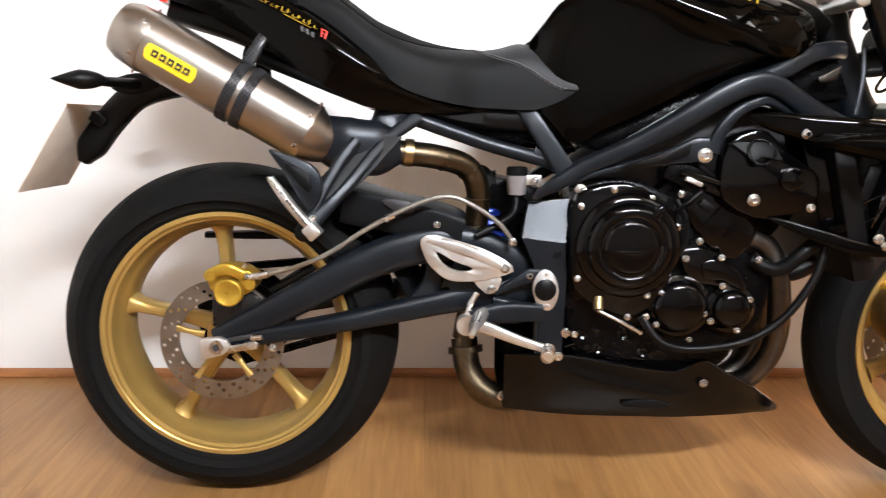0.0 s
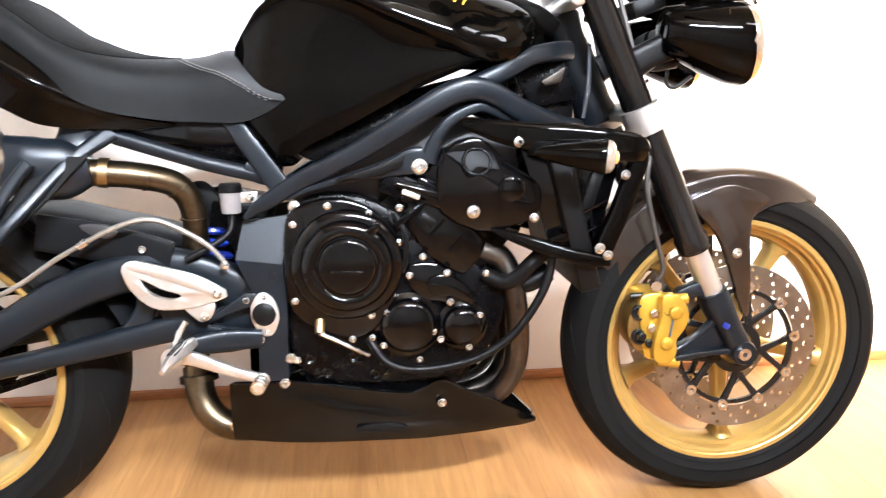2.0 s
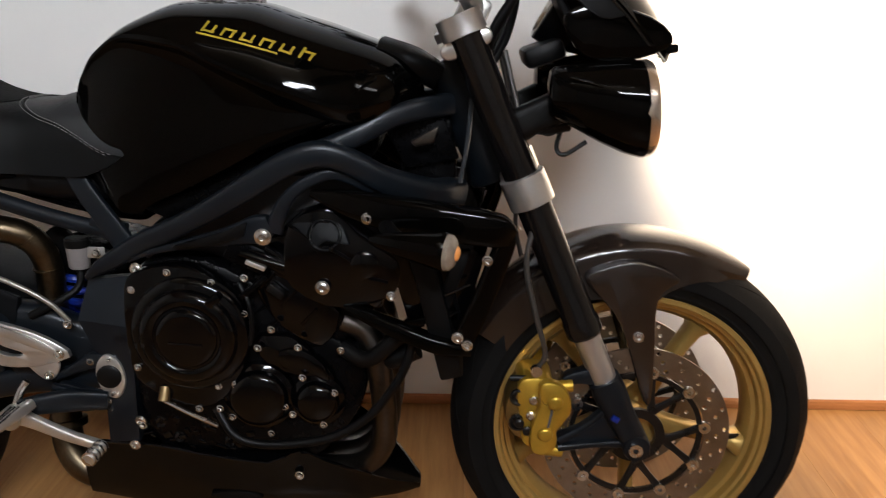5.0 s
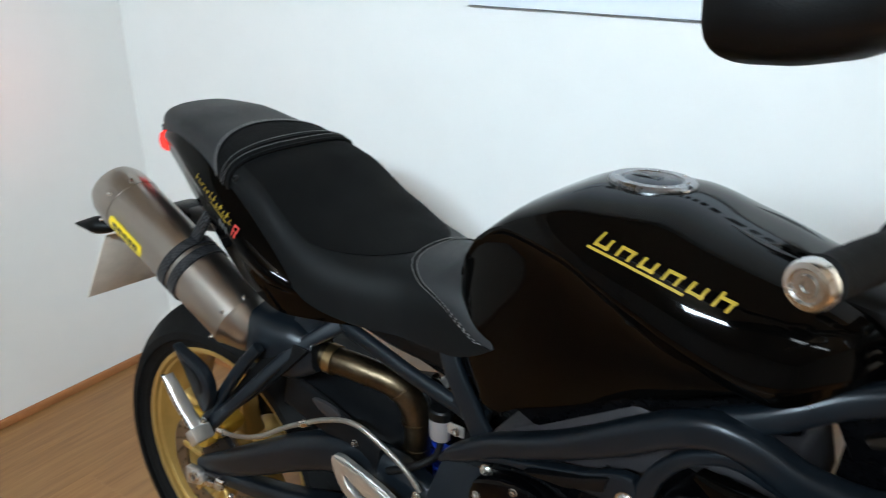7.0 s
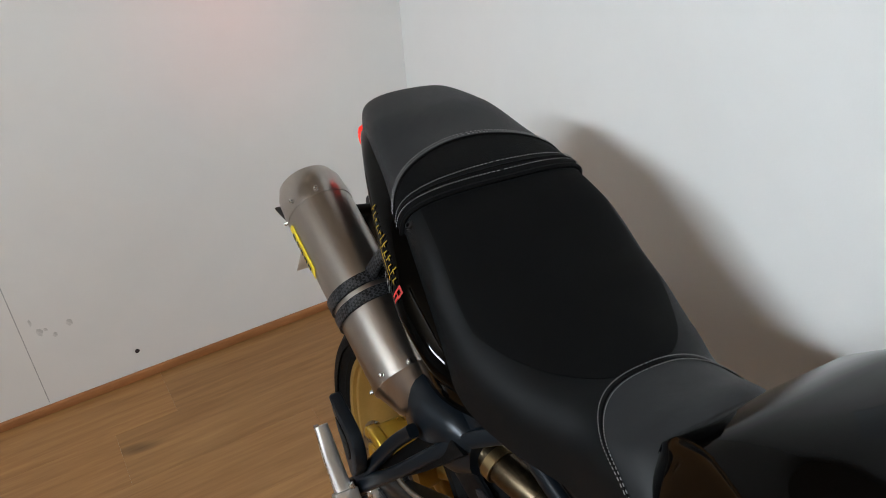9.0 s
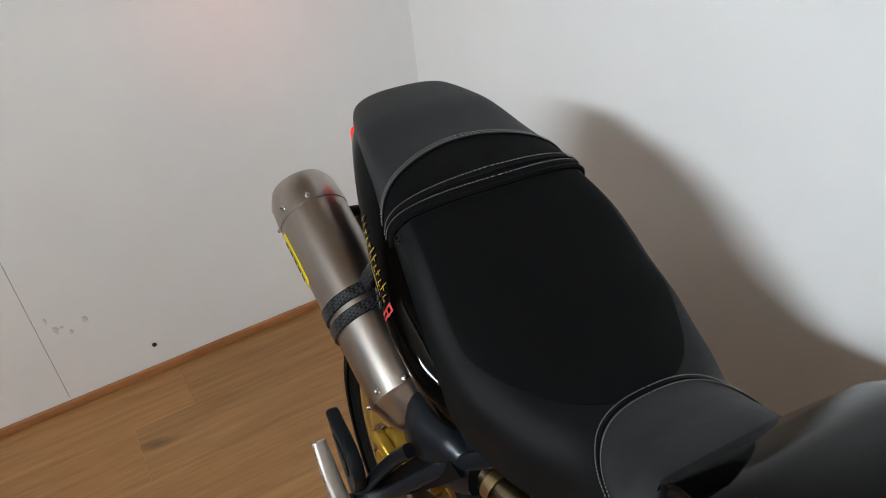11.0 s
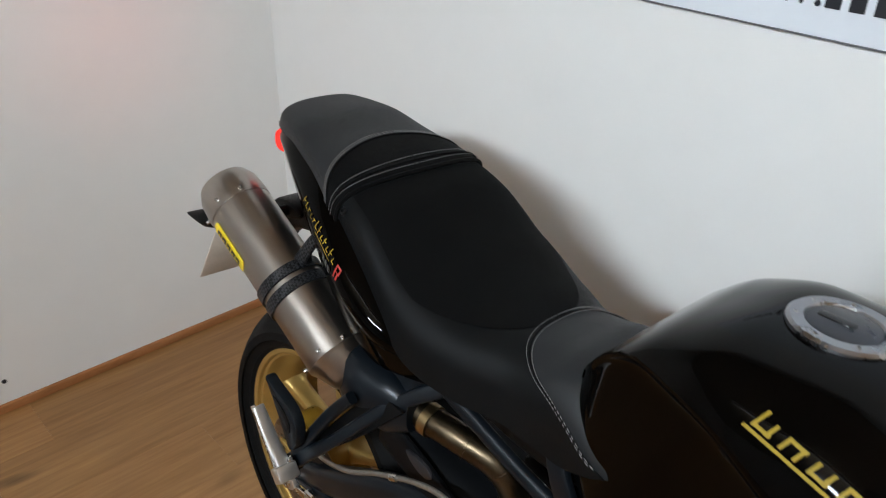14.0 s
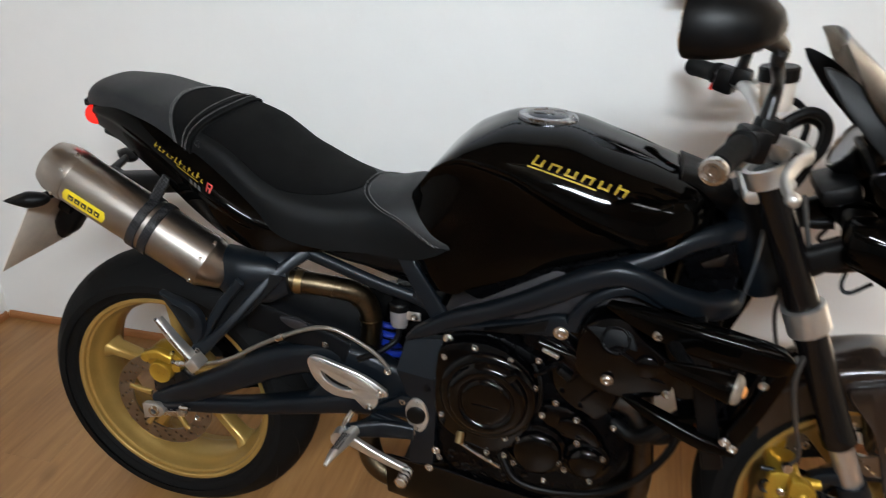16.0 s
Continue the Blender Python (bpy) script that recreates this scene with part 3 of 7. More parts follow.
swingarm = part("swingarm", swing_side(1), GRAPHITE, bike, "dark graphite banana-shaped swingarm")
part("far_side_arm", swing_side(-1), GRAPHITE, swingarm)
part("cross_tube", lathe([(0.0001, -0.12), (0.035, -0.12), (0.035, 0.12), (0.0001, 0.12)], (0.43, 0, 0.42), (0, 1, 0), 24), GRAPHITE, swingarm)
part("chain_adjuster", slab([(-0.032, 0.276), (-0.032, 0.312), (-0.024, 0.316), (0.002, 0.318), (0.014, 0.312), (0.020, 0.300), (0.008, 0.287)], -0.150, -0.136, 0.0025), ALLOY, swingarm, "bright alloy axle block")
part("axle_nut", lathe([(0.0058, 0.0), (0.0125, 0.0), (0.0125, 0.004), (0.011, 0.006), (0.0068, 0.006), (0.0058, 0.004)], (-0.004, -0.149, 0.301), (0, -1, 0), 24, closed=True), STEEL, swingarm)
part("axle_hole", lathe([(0.0001, 0), (0.006, 0), (0.006, 0.0015), (0.0001, 0.0015)], (-0.004, -0.1495, 0.301), (0, -1, 0), 20), INK, swingarm)
part("adjuster_slide", slab([(0.014, 0.289), (0.014, 0.302), (0.062, 0.311), (0.068, 0.306), (0.066, 0.297)], -0.147, -0.138, 0.002), STEEL, swingarm)
part("adjuster_slot", slab([(0.010, 0.314), (0.058, 0.322), (0.060, 0.316), (0.012, 0.306)], -0.141, -0.134, 0.001), INK, swingarm)
part("adjuster_bolt", tube([(0.055, -0.144, 0.316), (0.075, -0.144, 0.318)], [0.0055, 0.0055], 10, smooth=False), STEEL, swingarm)
bolt(0.092, -0.143, 0.298, swingarm, 0.0075)

caliper_r = part("rear_caliper", slab(rounded([(-0.024, 0.424), (-0.008, 0.437), (0.027, 0.438), (0.047, 0.430), (0.060, 0.418), (0.056, 0.398), (0.036, 0.386), (0.0, 0.382), (-0.022, 0.398)], 3), -0.126, -0.074, 0.005), CALIPER, bike, "gold rear brake caliper")
part("piston_cap", lathe([(0.0001, 0), (0.0245, 0), (0.0245, 0.018), (0.0235, 0.0205), (0.021, 0.0215), (0.0195, 0.0205), (0.0001, 0.0205)], (0.014, -0.124, 0.394), (0, -1, 0), 36), CALIPER, caliper_r)
part("caliper_bridge", beam([(-0.014, -0.132, 0.428), (0.012, -0.136, 0.436), (0.040, -0.132, 0.425)], [0.022] * 3, [0.018, 0.022, 0.018], e=0.5), CALIPER, caliper_r)
part("caliper_lug", lathe([(0.0001, 0), (0.011, 0), (0.011, 0.016), (0.0085, 0.018), (0.0001, 0.018)], (-0.016, -0.126, 0.424), (0, -1, 0), 18), CALIPER, caliper_r)
part("caliper_lug", lathe([(0.0001, 0), (0.010, 0), (0.010, 0.014), (0.008, 0.016), (0.0001, 0.016)], (0.050, -0.124, 0.408), (0, -1, 0), 18), CALIPER, caliper_r)
part("caliper_pin", tube([(-0.028, -0.115, 0.424), (-0.020, -0.142, 0.422)], [0.005, 0.005], 10, smooth=False), STEEL, caliper_r)
part("bleed_nipple", tube([(0.034, -0.13, 0.43), (0.046, -0.134, 0.444)], [0.004, 0.003], 8, smooth=False), STEEL, caliper_r)
bolt(0.047, -0.138, 0.423, caliper_r, 0.0055)
part("caliper_bracket", slab([(-0.018, 0.392), (0.05, 0.392), (0.085, 0.366), (0.06, 0.335), (0.03, 0.322), (-0.020, 0.330)], -0.118, -0.104, 0.003), BLACKMETAL, bike)
hose = part("rear_brake_hose", tube([(0.058, -0.14, 0.425), (0.12, -0.15, 0.440), (0.185, -0.152, 0.466), (0.257, -0.15, 0.512), (0.337, -0.148, 0.553), (0.392, -0.146, 0.566), (0.436, -0.142, 0.550), (0.479, -0.135, 0.520), (0.503, -0.13, 0.490)], 0.0042, 10), mat("braided_hose", (0.30, 0.28, 0.25), 0.4, 0.8, 0.3, 300), bike, "braided steel brake hose")
part("hose_ferrule", tube([(0.055, -0.14, 0.424), (0.085, -0.145, 0.43)], 0.0065, 10, smooth=False), STEEL, hose)
part("hose_ferrule", tube([(0.285, -0.15, 0.527), (0.30, -0.15, 0.535)], 0.0065, 10, smooth=False), STEEL, hose)
bolt(0.503, -0.138, 0.488, hose, 0.007)


def chain(y):
    """Drive chain: two runs and the wrap round both sprockets."""
    bm = bmesh.new()
    c0, r0, c1, r1 = Vector((0.0, 0, RZC)), 0.098, Vector((0.575, 0, 0.415)), 0.038
    pts = []
    for k in range(37):
        a = radians(95 + k * 170 / 36)
        pts.append(c0 + r0 * Vector((math.cos(a), 0, math.sin(a))))
    low_a, low_b = pts[-1], c1 + r1 * Vector((math.cos(radians(-80)), 0, math.sin(radians(-80))))
    pts += [low_a.lerp(low_b, k / 36) for k in range(1, 36)]
    top_a, top_b = c1 + r1 * Vector((math.cos(radians(100)), 0, math.sin(radians(100)))), pts[0]
    pts += [low_b.lerp(top_a, k / 4) for k in range(0, 4)]
    pts += [top_a.lerp(top_b, k / 36) for k in range(0, 36)]
    for k in range(len(pts)):
        p, q = pts[k], pts[(k + 1) % len(pts)]
        d = q - p
        ang = math.degrees(math.atan2(d.z, d.x))
        off = 0.008 if k % 2 else 0.006
        for s in (-1, 1):
            box(((p.x + q.x) / 2, y + off * s, (p.z + q.z) / 2), (d.length + 0.006, 0.002, 0.013), 0.0, (0, -ang, 0), bm)
        box((p.x, y, p.z), (0.008, 0.016, 0.008), 0.0, (0, -ang, 0), bm)
    return bm


drive = part("chain", chain(0.10), CAST, bike, "dark roller drive chain", smooth=False)
sp = part("rear_sprocket", lathe([(0.06, -0.003), (0.094, -0.003), (0.094, 0.003), (0.06, 0.003)], (0, 0.10, RZC), (0, 1, 0), 84, closed=True), CAST, drive, "dark toothed rear sprocket")
part("sprocket_carrier", lathe([(0.03, -0.006), (0.066, -0.006), (0.066, 0.006), (0.03, 0.006)], (0, 0.096, RZC), (0, 1, 0), 40, closed=True), CAST, drive)
part("chain_guard", beam([(-0.085, 0.112, 0.462), (0.05, 0.112, 0.464), (0.20, 0.112, 0.480), (0.36, 0.112, 0.52)], [0.03] * 4, [0.012, 0.02, 0.03, 0.02]), PLASTIC, drive, "slim black chain guard")


# ---- rear hugger and undertray ----
def hugger(u, v):
    a = radians(14 + 46 * u)
    w = 0.085 * (0.75 + 0.25 * math.sin(math.pi * min(1, 0.25 + u * 0.6)))
    y = -w + 2 * w * v
    r = 0.345 - 0.035 * abs(2 * v - 1) ** 3 + 0.02 * (1 - u) ** 2
    return Vector((RXC + r * math.cos(a), y, RZC + r * math.sin(a)))


hug = part("rear_hugger", sheet(hugger, 24, 16, thick=0.004), GUARDPL, bike, "black plastic rear wheel hugger")
part("hugger_arm", beam([(0.21, -0.095, 0.545), (0.29, -0.10, 0.530), (0.36, -0.106, 0.513), (0.42, -0.110, 0.500)], [0.012] * 4, [0.06, 0.062, 0.062, 0.05]), GUARDPL, hug)
part("hugger_front", beam([(0.17, 0, 0.575), (0.215, 0, 0.562), (0.28, 0, 0.540), (0.35, 0, 0.524), (0.41, 0, 0.508), (0.43, 0, 0.498)], [0.10, 0.18, 0.19, 0.19, 0.17, 0.10], [0.02, 0.04, 0.05, 0.05, 0.045, 0.02], e=0.75), GUARDPL, hug)
# dark plate on the surface; the pocket's shade is in its colour
part("hugger_pocket", slab(rounded([(0.280, 0.556), (0.318, 0.556), (0.338, 0.546), (0.328, 0.534), (0.300, 0.538)], 3), -0.111, -0.104, 0.002), INK, hug)
bolt(0.375, -0.115, 0.515, hug, 0.006)

# ---- frame ----
def spar(s):
    bm = bmesh.new()
    beam([(0.545, -0.134 * s, 0.5565), (0.562, -0.136 * s, 0.5705), (0.583, -0.138 * s, 0.583), (0.629, -0.140 * s, 0.611), (0.676, -0.148 * s, 0.633), (0.722, -0.156 * s, 0.656), (0.767, -0.164 * s, 0.682), (0.813, -0.171 * s, 0.711), (0.859, -0.173 * s, 0.739), (0.895, -0.172 * s, 0.752), (0.923, -0.168 * s, 0.751), (0.953, -0.160 * s, 0.738), (0.992, -0.147 * s, 0.715), (1.056, -0.105 * s, 0.688), (1.096, -0.045 * s, 0.680)],
         [0.024, 0.030, 0.034, 0.036, 0.038, 0.04, 0.041, 0.042, 0.042, 0.042, 0.042, 0.042, 0.04, 0.04, 0.04], [0.009, 0.019, 0.026, 0.030, 0.031, 0.032, 0.034, 0.037, 0.037, 0.038, 0.036, 0.036, 0.038, 0.044, 0.046], bm=bm, e=0.55)
    return bm


frame_part = part("frame", spar(1), GRAPHITE, bike, "graphite twin-spar alloy frame")
part("far_side_spar", spar(-1), GRAPHITE, frame_part)
for s in (1, -1):
    part("upper_spar", beam([(0.895, -0.152 * s, 0.752), (0.936, -0.146 * s, 0.768), (0.968, -0.138 * s, 0.783), (1.006, -0.120 * s, 0.802), (1.046, -0.095 * s, 0.811), (1.080, -0.06 * s, 0.814)], [0.034] * 6, [0.03, 0.03, 0.031, 0.031, 0.032, 0.034], e=0.6), GRAPHITE, frame_part)
    part("engine_arm", beam([(0.612, -0.138 * s, 0.588), (0.655, -0.144 * s, 0.603), (0.729, -0.156 * s, 0.621), (0.770, -0.163 * s, 0.631), (0.812, -0.168 * s, 0.643), (0.832, -0.169 * s, 0.650)], [0.024, 0.024, 0.022, 0.020, 0.020, 0.020], [0.012, 0.010, 0.019, 0.027, 0.040, 0.030], e=0.4), GRAPHITE, frame_part)
    # black plate standing in for the shaded recess in the arm
    part("arm_recess", slab([(0.690, 0.616), (0.765, 0.640), (0.800, 0.655), (0.795, 0.634), (0.745, 0.619)], -0.181 * s, -0.165 * s, 0.001), PLASTIC, frame_part)
    part("front_loop", beam([(0.836, -0.169 * s, 0.640), (0.849, -0.170 * s, 0.675), (0.870, -0.169 * s, 0.702), (0.897, -0.167 * s, 0.718), (0.929, -0.164 * s, 0.724), (0.978, -0.150 * s, 0.702)], [0.018] * 6, [0.026, 0.021, 0.018, 0.017, 0.017, 0.018]), GRAPHITE, frame_part)
    bm = bmesh.new()
    row = [(0.538, 0.548, 0.122), (0.526, 0.490, 0.149), (0.556, 0.420, 0.149), (0.556, 0.374, 0.149), (0.553, 0.283, 0.147), (0.600, 0.285, 0.147), (0.604, 0.412, 0.149), (0.600, 0.480, 0.149), (0.611, 0.556, 0.124)]
    rings(bm, [[Vector((x, -d * s, z)) for x, z, d in row], [Vector((x, -0.105 * s, z)) for x, z, d in row]], cap=False)
    bm.verts.ensure_lookup_table()
    near = [bm.verts[k] for k in range(9)]
    for quad in ((0, 1, 7, 8), (1, 2, 6, 7), (2, 3, 6), (3, 4, 5, 6)):
        bm.faces.new([near[k] for k in quad])
    bmesh.ops.recalc_face_normals(bm, faces=bm.faces[:])
    part("pivot_plate", bm, GRAPHITE, frame_part, sharp=12)
part("headstock", lathe([(0.0001, -0.10), (0.036, -0.10), (0.04, -0.09), (0.034, -0.06), (0.034, 0.06), (0.04, 0.09), (0.036, 0.10), (0.0001, 0.10)], (1.115, 0, 0.785), (-0.405, 0, 0.914), 28), GRAPHITE, frame_part)
for s in (1, -1):
    part("gusset", slab([(1.02, 0.72), (1.10, 0.735), (1.075, 0.80), (1.03, 0.81), (0.99, 0.775)], -0.075 * s, -0.06 * s, 0.004), CAST, frame_part)
part("gusset_insert", slab([(1.028, 0.764), (1.069, 0.787), (1.062, 0.762), (1.036, 0.756)], -0.108, -0.092, 0.002), HEADER, frame_part)
bolt(0.822, -0.180, 0.634, frame_part, 0.0125, label="large bright frame bolt")
bolt(0.623, -0.148, 0.573, frame_part, 0.010)
bolt(0.614, -0.148, 0.545, frame_part, 0.0065)
part("pivot_hole", lathe([(0.0001, 0), (0.008, 0), (0.008, 0.002), (0.0001, 0.002)], (0.586, -0.147, 0.460), (0, -1, 0), 16), INK, frame_part)
piv = part("pivot_cover", slab(rounded([(0.566, 0.436), (0.551, 0.425), (0.545, 0.400), (0.555, 0.372), (0.572, 0.362), (0.584, 0.371), (0.591, 0.396), (0.583, 0.424)], 4), -0.155, -0.146, 0.003), ALLOY, frame_part, "bright alloy swingarm pivot cover")
part("pivot_cap", lathe([(0.0001, 0), (0.019, 0), (0.019, 0.003), (0.015, 0.006), (0.0001, 0.006)], (0.567, -0.155, 0.400), (0, -1, 0), 24), PLASTIC, piv)
bolt(0.569, -0.155, 0.428, piv, 0.0035)
bolt(0.571, -0.155, 0.371, piv, 0.0035)
bolt(0.606, -0.148, 0.322, frame_part, 0.0085)
bolt(0.594, -0.150, 0.280, frame_part, 0.0085)

# subframe
sub = part("subframe", tube([(0.585, -0.112, 0.616), (0.48, -0.116, 0.643), (0.388, -0.118, 0.673), (0.30, -0.122, 0.704), (0.22, -0.12, 0.735), (0.05, -0.10, 0.80)], 0.0125, 14), GRAPHITE, bike, "graphite tubular rear subframe")
part("far_side_tube", tube([(0.585, 0.112, 0.616), (0.48, 0.116, 0.643), (0.388, 0.118, 0.673), (0.30, 0.122, 0.704), (0.22, 0.12, 0.735), (0.05, 0.10, 0.80)], 0.0125, 14), GRAPHITE, sub)
part("subframe_strut", beam([(0.598, -0.131, 0.606), (0.572, -0.129, 0.645), (0.545, -0.124, 0.684), (0.525, -0.112, 0.715)], [0.016] * 4, [0.034, 0.032, 0.030, 0.028], e=0.4), GRAPHITE, sub)
part("subframe_lug", beam([(0.545, -0.112, 0.632), (0.575, -0.112, 0.622), (0.595, -0.112, 0.617)], [0.026] * 3, [0.03, 0.034, 0.03]), GRAPHITE, sub)
bolt(0.586, -0.126, 0.619, sub, 0.0095)
hang = part("exhaust_hanger", beam([(0.325, -0.092, 0.690), (0.270, -0.130, 0.645), (0.21, -0.176, 0.572), (0.150, -0.200, 0.510)], [0.016] * 4, [0.026, 0.020, 0.018, 0.028]), GRAPHITE, bike, "graphite passenger footrest hanger")
part("hanger_strut", beam([(0.228, -0.160, 0.650), (0.20, -0.172, 0.612), (0.166, -0.190, 0.55), (0.150, -0.200, 0.510)], [0.014] * 4, [0.018, 0.018, 0.018, 0.026]), GRAPHITE, hang)


def web(u, v):
    """The cast web between the hanger's ribs."""
    a = pchip([0, 0.5, 1], [0.245, 0.195, 0.148])(u), pchip([0, 0.5, 1], [0.660, 0.592, 0.515])(u)
    b = pchip([0, 0.45, 1], [0.300, 0.242, 0.158])(u), pchip([0, 0.45, 1], [0.655, 0.590, 0.512])(u)
    return Vector((a[0] + (b[0] - a[0]) * v, -0.134 - 0.056 * u, a[1] + (b[1] - a[1]) * v))


# black, not graphite like the ribs: the shade between them is in its colour
part("hanger_web", sheet(web, 16, 8, thick=0.006), PLASTIC, hang)
part("hanger_top", beam([(0.262, -0.112, 0.650), (0.272, -0.100, 0.680), (0.280, -0.096, 0.700)], [0.026] * 3, [0.056, 0.050, 0.060]), GRAPHITE, hang)
part("hanger_fin", slab(rounded([(0.096, 0.636), (0.116, 0.631), (0.160, 0.616), (0.178, 0.592), (0.176, 0.562), (0.160, 0.540), (0.146, 0.556), (0.122, 0.598)], 2), -0.212, -0.196, 0.004), GRAPHITE, hang)
# pocket drawn as a black plate, its inner shade put into the colour
part("fin_pocket", slab(rounded([(0.120, 0.616), (0.150, 0.606), (0.164, 0.588), (0.158, 0.570), (0.136, 0.590)], 2), -0.2135, -0.205, 0.001), PLASTIC, hang)
part("hanger_boss", lathe([(0.0001, 0), (0.015, 0), (0.015, 0.018), (0.012, 0.020), (0.0001, 0.020)], (0.150, -0.195, 0.508), (0, -1, 0), 18), PLASTIC, hang)
bolt(0.165, -0.212, 0.530, hang, 0.0055)
part("passenger_footrest", beam([(0.160, -0.222, 0.520), (0.13, -0.225, 0.556), (0.103, -0.226, 0.594)], [0.020, 0.02, 0.016], [0.014, 0.014, 0.010]), ALLOY, hang, "folded bright ribbed passenger footrest")
part("peg_base", box((0.166, -0.222, 0.512), (0.022, 0.03, 0.024), 0.003, (0, -40, 0)), ALLOY, hang)
for k in range(12):
    f = k / 11
    part("rib", box((0.155 - 0.05 * f, -0.232, 0.527 + 0.065 * f), (0.012, 0.006, 0.003), 0.0, (0, 40, 0)), STEEL, hang)

# ---- rider footrest set ----
rest = part("footrest_bracket", slab([(0.476, 0.404), (0.507, 0.424), (0.530, 0.440), (0.550, 0.440), (0.553, 0.426), (0.543, 0.418), (0.503, 0.405), (0.472, 0.391)], -0.140, -0.126, 0.004), GRAPHITE, bike, "graphite rider footrest bracket")
part("lower_bracket", holed(around([(0.432, 0.352), (0.452, 0.364), (0.478, 0.389), (0.490, 0.388), (0.553, 0.370), (0.560, 0.358), (0.552, 0.350), (0.504, 0.342), (0.440, 0.340)], (0.493, 0.363), 48), around([(0.470, 0.362), (0.492, 0.375), (0.512, 0.369), (0.498, 0.364), (0.480, 0.360)], (0.493, 0.366), 48), -0.126, -0.140), GRAPHITE, rest)
part("bracket_strut", beam([(0.470, -0.141, 0.384), (0.512, -0.143, 0.374), (0.555, -0.141, 0.361)], [0.010] * 3, [0.014, 0.011, 0.014], seg=10), GRAPHITE, rest)
part("bracket_arm", beam([(0.555, -0.140, 0.364), (0.50, -0.15, 0.366), (0.45, -0.165, 0.364), (0.43, -0.175, 0.362)], [0.02] * 4, [0.03, 0.036, 0.03, 0.024]), GRAPHITE, rest)
bolt(0.533, -0.138, 0.428, rest, 0.008)
bolt(0.551, -0.138, 0.361, rest, 0.0075)
GUARD = rounded([(0.342, 0.488), (0.360, 0.497), (0.402, 0.487), (0.451, 0.472), (0.492, 0.450), (0.501, 0.440), (0.498, 0.431), (0.475, 0.425), (0.448, 0.418), (0.405, 0.416), (0.379, 0.424), (0.356, 0.446), (0.345, 0.468)], 4)
SLOT = rounded([(0.368, 0.468), (0.384, 0.460), (0.402, 0.450), (0.430, 0.440), (0.421, 0.434), (0.398, 0.437), (0.378, 0.449)], 4)
GC = (0.398, 0.4445)
guard = part("heel_guard", holed(around(GUARD, GC, 64), around(SLOT, GC, 64), -0.137, -0.147), ALLOY, bike, "bright alloy heel guard with a slot")
part("guard_ridge", beam([(0.352, -0.1475, 0.489), (0.40, -0.149, 0.477), (0.45, -0.149, 0.458), (0.488, -0.1475, 0.438)], [0.004, 0.006, 0.006, 0.004], [0.008, 0.016, 0.014, 0.008], seg=10), ALLOY, guard)
part("guard_tab", slab(rounded([(0.430, 0.424), (0.478, 0.426), (0.477, 0.405), (0.465, 0.394), (0.451, 0.397)], 3), -0.142, -0.135, 0.002), ALLOY, guard)
bolt(0.486, -0.147, 0.440, guard, 0.0085)
bolt(0.464, -0.142, 0.402, guard, 0.0075)
lever = part("brake_pedal", beam([(0.425, -0.176, 0.352), (0.455, -0.185, 0.348), (0.51, -0.19, 0.328), (0.556, -0.19, 0.313)], [0.016, 0.014, 0.014, 0.016], [0.028, 0.022, 0.017, 0.014]), ALLOY, bike, "bright alloy rear brake pedal")
part("pedal_boss", lathe([(0.0001, -0.012), (0.017, -0.012), (0.017, 0.012), (0.0001, 0.012)], (0.424, -0.182, 0.352), (0, 1, 0), 20), ALLOY, lever)
part("toe_peg", tube([(0.562, -0.192, 0.314), (0.556, -0.228, 0.308)], [0.010, 0.009], 12, smooth=False), ALLOY, lever)
for k in range(4):
    part("groove", lathe([(0.007, 0), (0.0115, 0), (0.0115, 0.004), (0.007, 0.004)], (0.561 - 0.0015 * k, -0.196 - 0.009 * k, 0.3135 - 0.0015 * k), (0, -1, 0), 12, closed=True), STEEL, lever)
part("pedal_rod", tube([(0.424, -0.17, 0.362), (0.432, -0.165, 0.385), (0.442, -0.16, 0.402)], [0.006, 0.006], 10), STEEL, lever)
fpeg = part("rider_footrest", beam([(0.452, -0.176, 0.372), (0.444, -0.205, 0.369), (0.436, -0.240, 0.365), (0.431, -0.264, 0.361)], [0.018, 0.024, 0.020, 0.012], [0.016, 0.018, 0.016, 0.010], e=0.5), ALLOY, bike, "bright ribbed rider footrest")
for k in range(3):
    part("slot", beam([(0.4395 + 0.006 * (k - 1) + 0.004, -0.203, 0.3795), (0.434 + 0.005 * (k - 1) + 0.002, -0.246, 0.3735)], [0.003] * 2, [0.003] * 2, seg=8, n=2), INK, fpeg)
part("peg_tip", tube([(0.432, -0.262, 0.362), (0.4285, -0.276, 0.356)], [0.006, 0.004], 10, smooth=False), ALLOY, fpeg)

# ---- exhaust ----
EX0, EX1 = Vector((-0.129, -0.156, 0.839)), Vector((0.205, -0.140, 0.6495))
EAX = (EX1 - EX0).normalized()
L = (EX1 - EX0).length
SR = 0.0500
sil = part("silencer", lathe([(0.035, 0.06), (SR - 0.004, 0.055), (SR, 0.058), (SR, L - 0.047), (SR - 0.003, L - 0.044), (SR - 0.006, L - 0.042)], EX0, EAX, 48), TITAN, bike, "brushed titanium exhaust silencer")
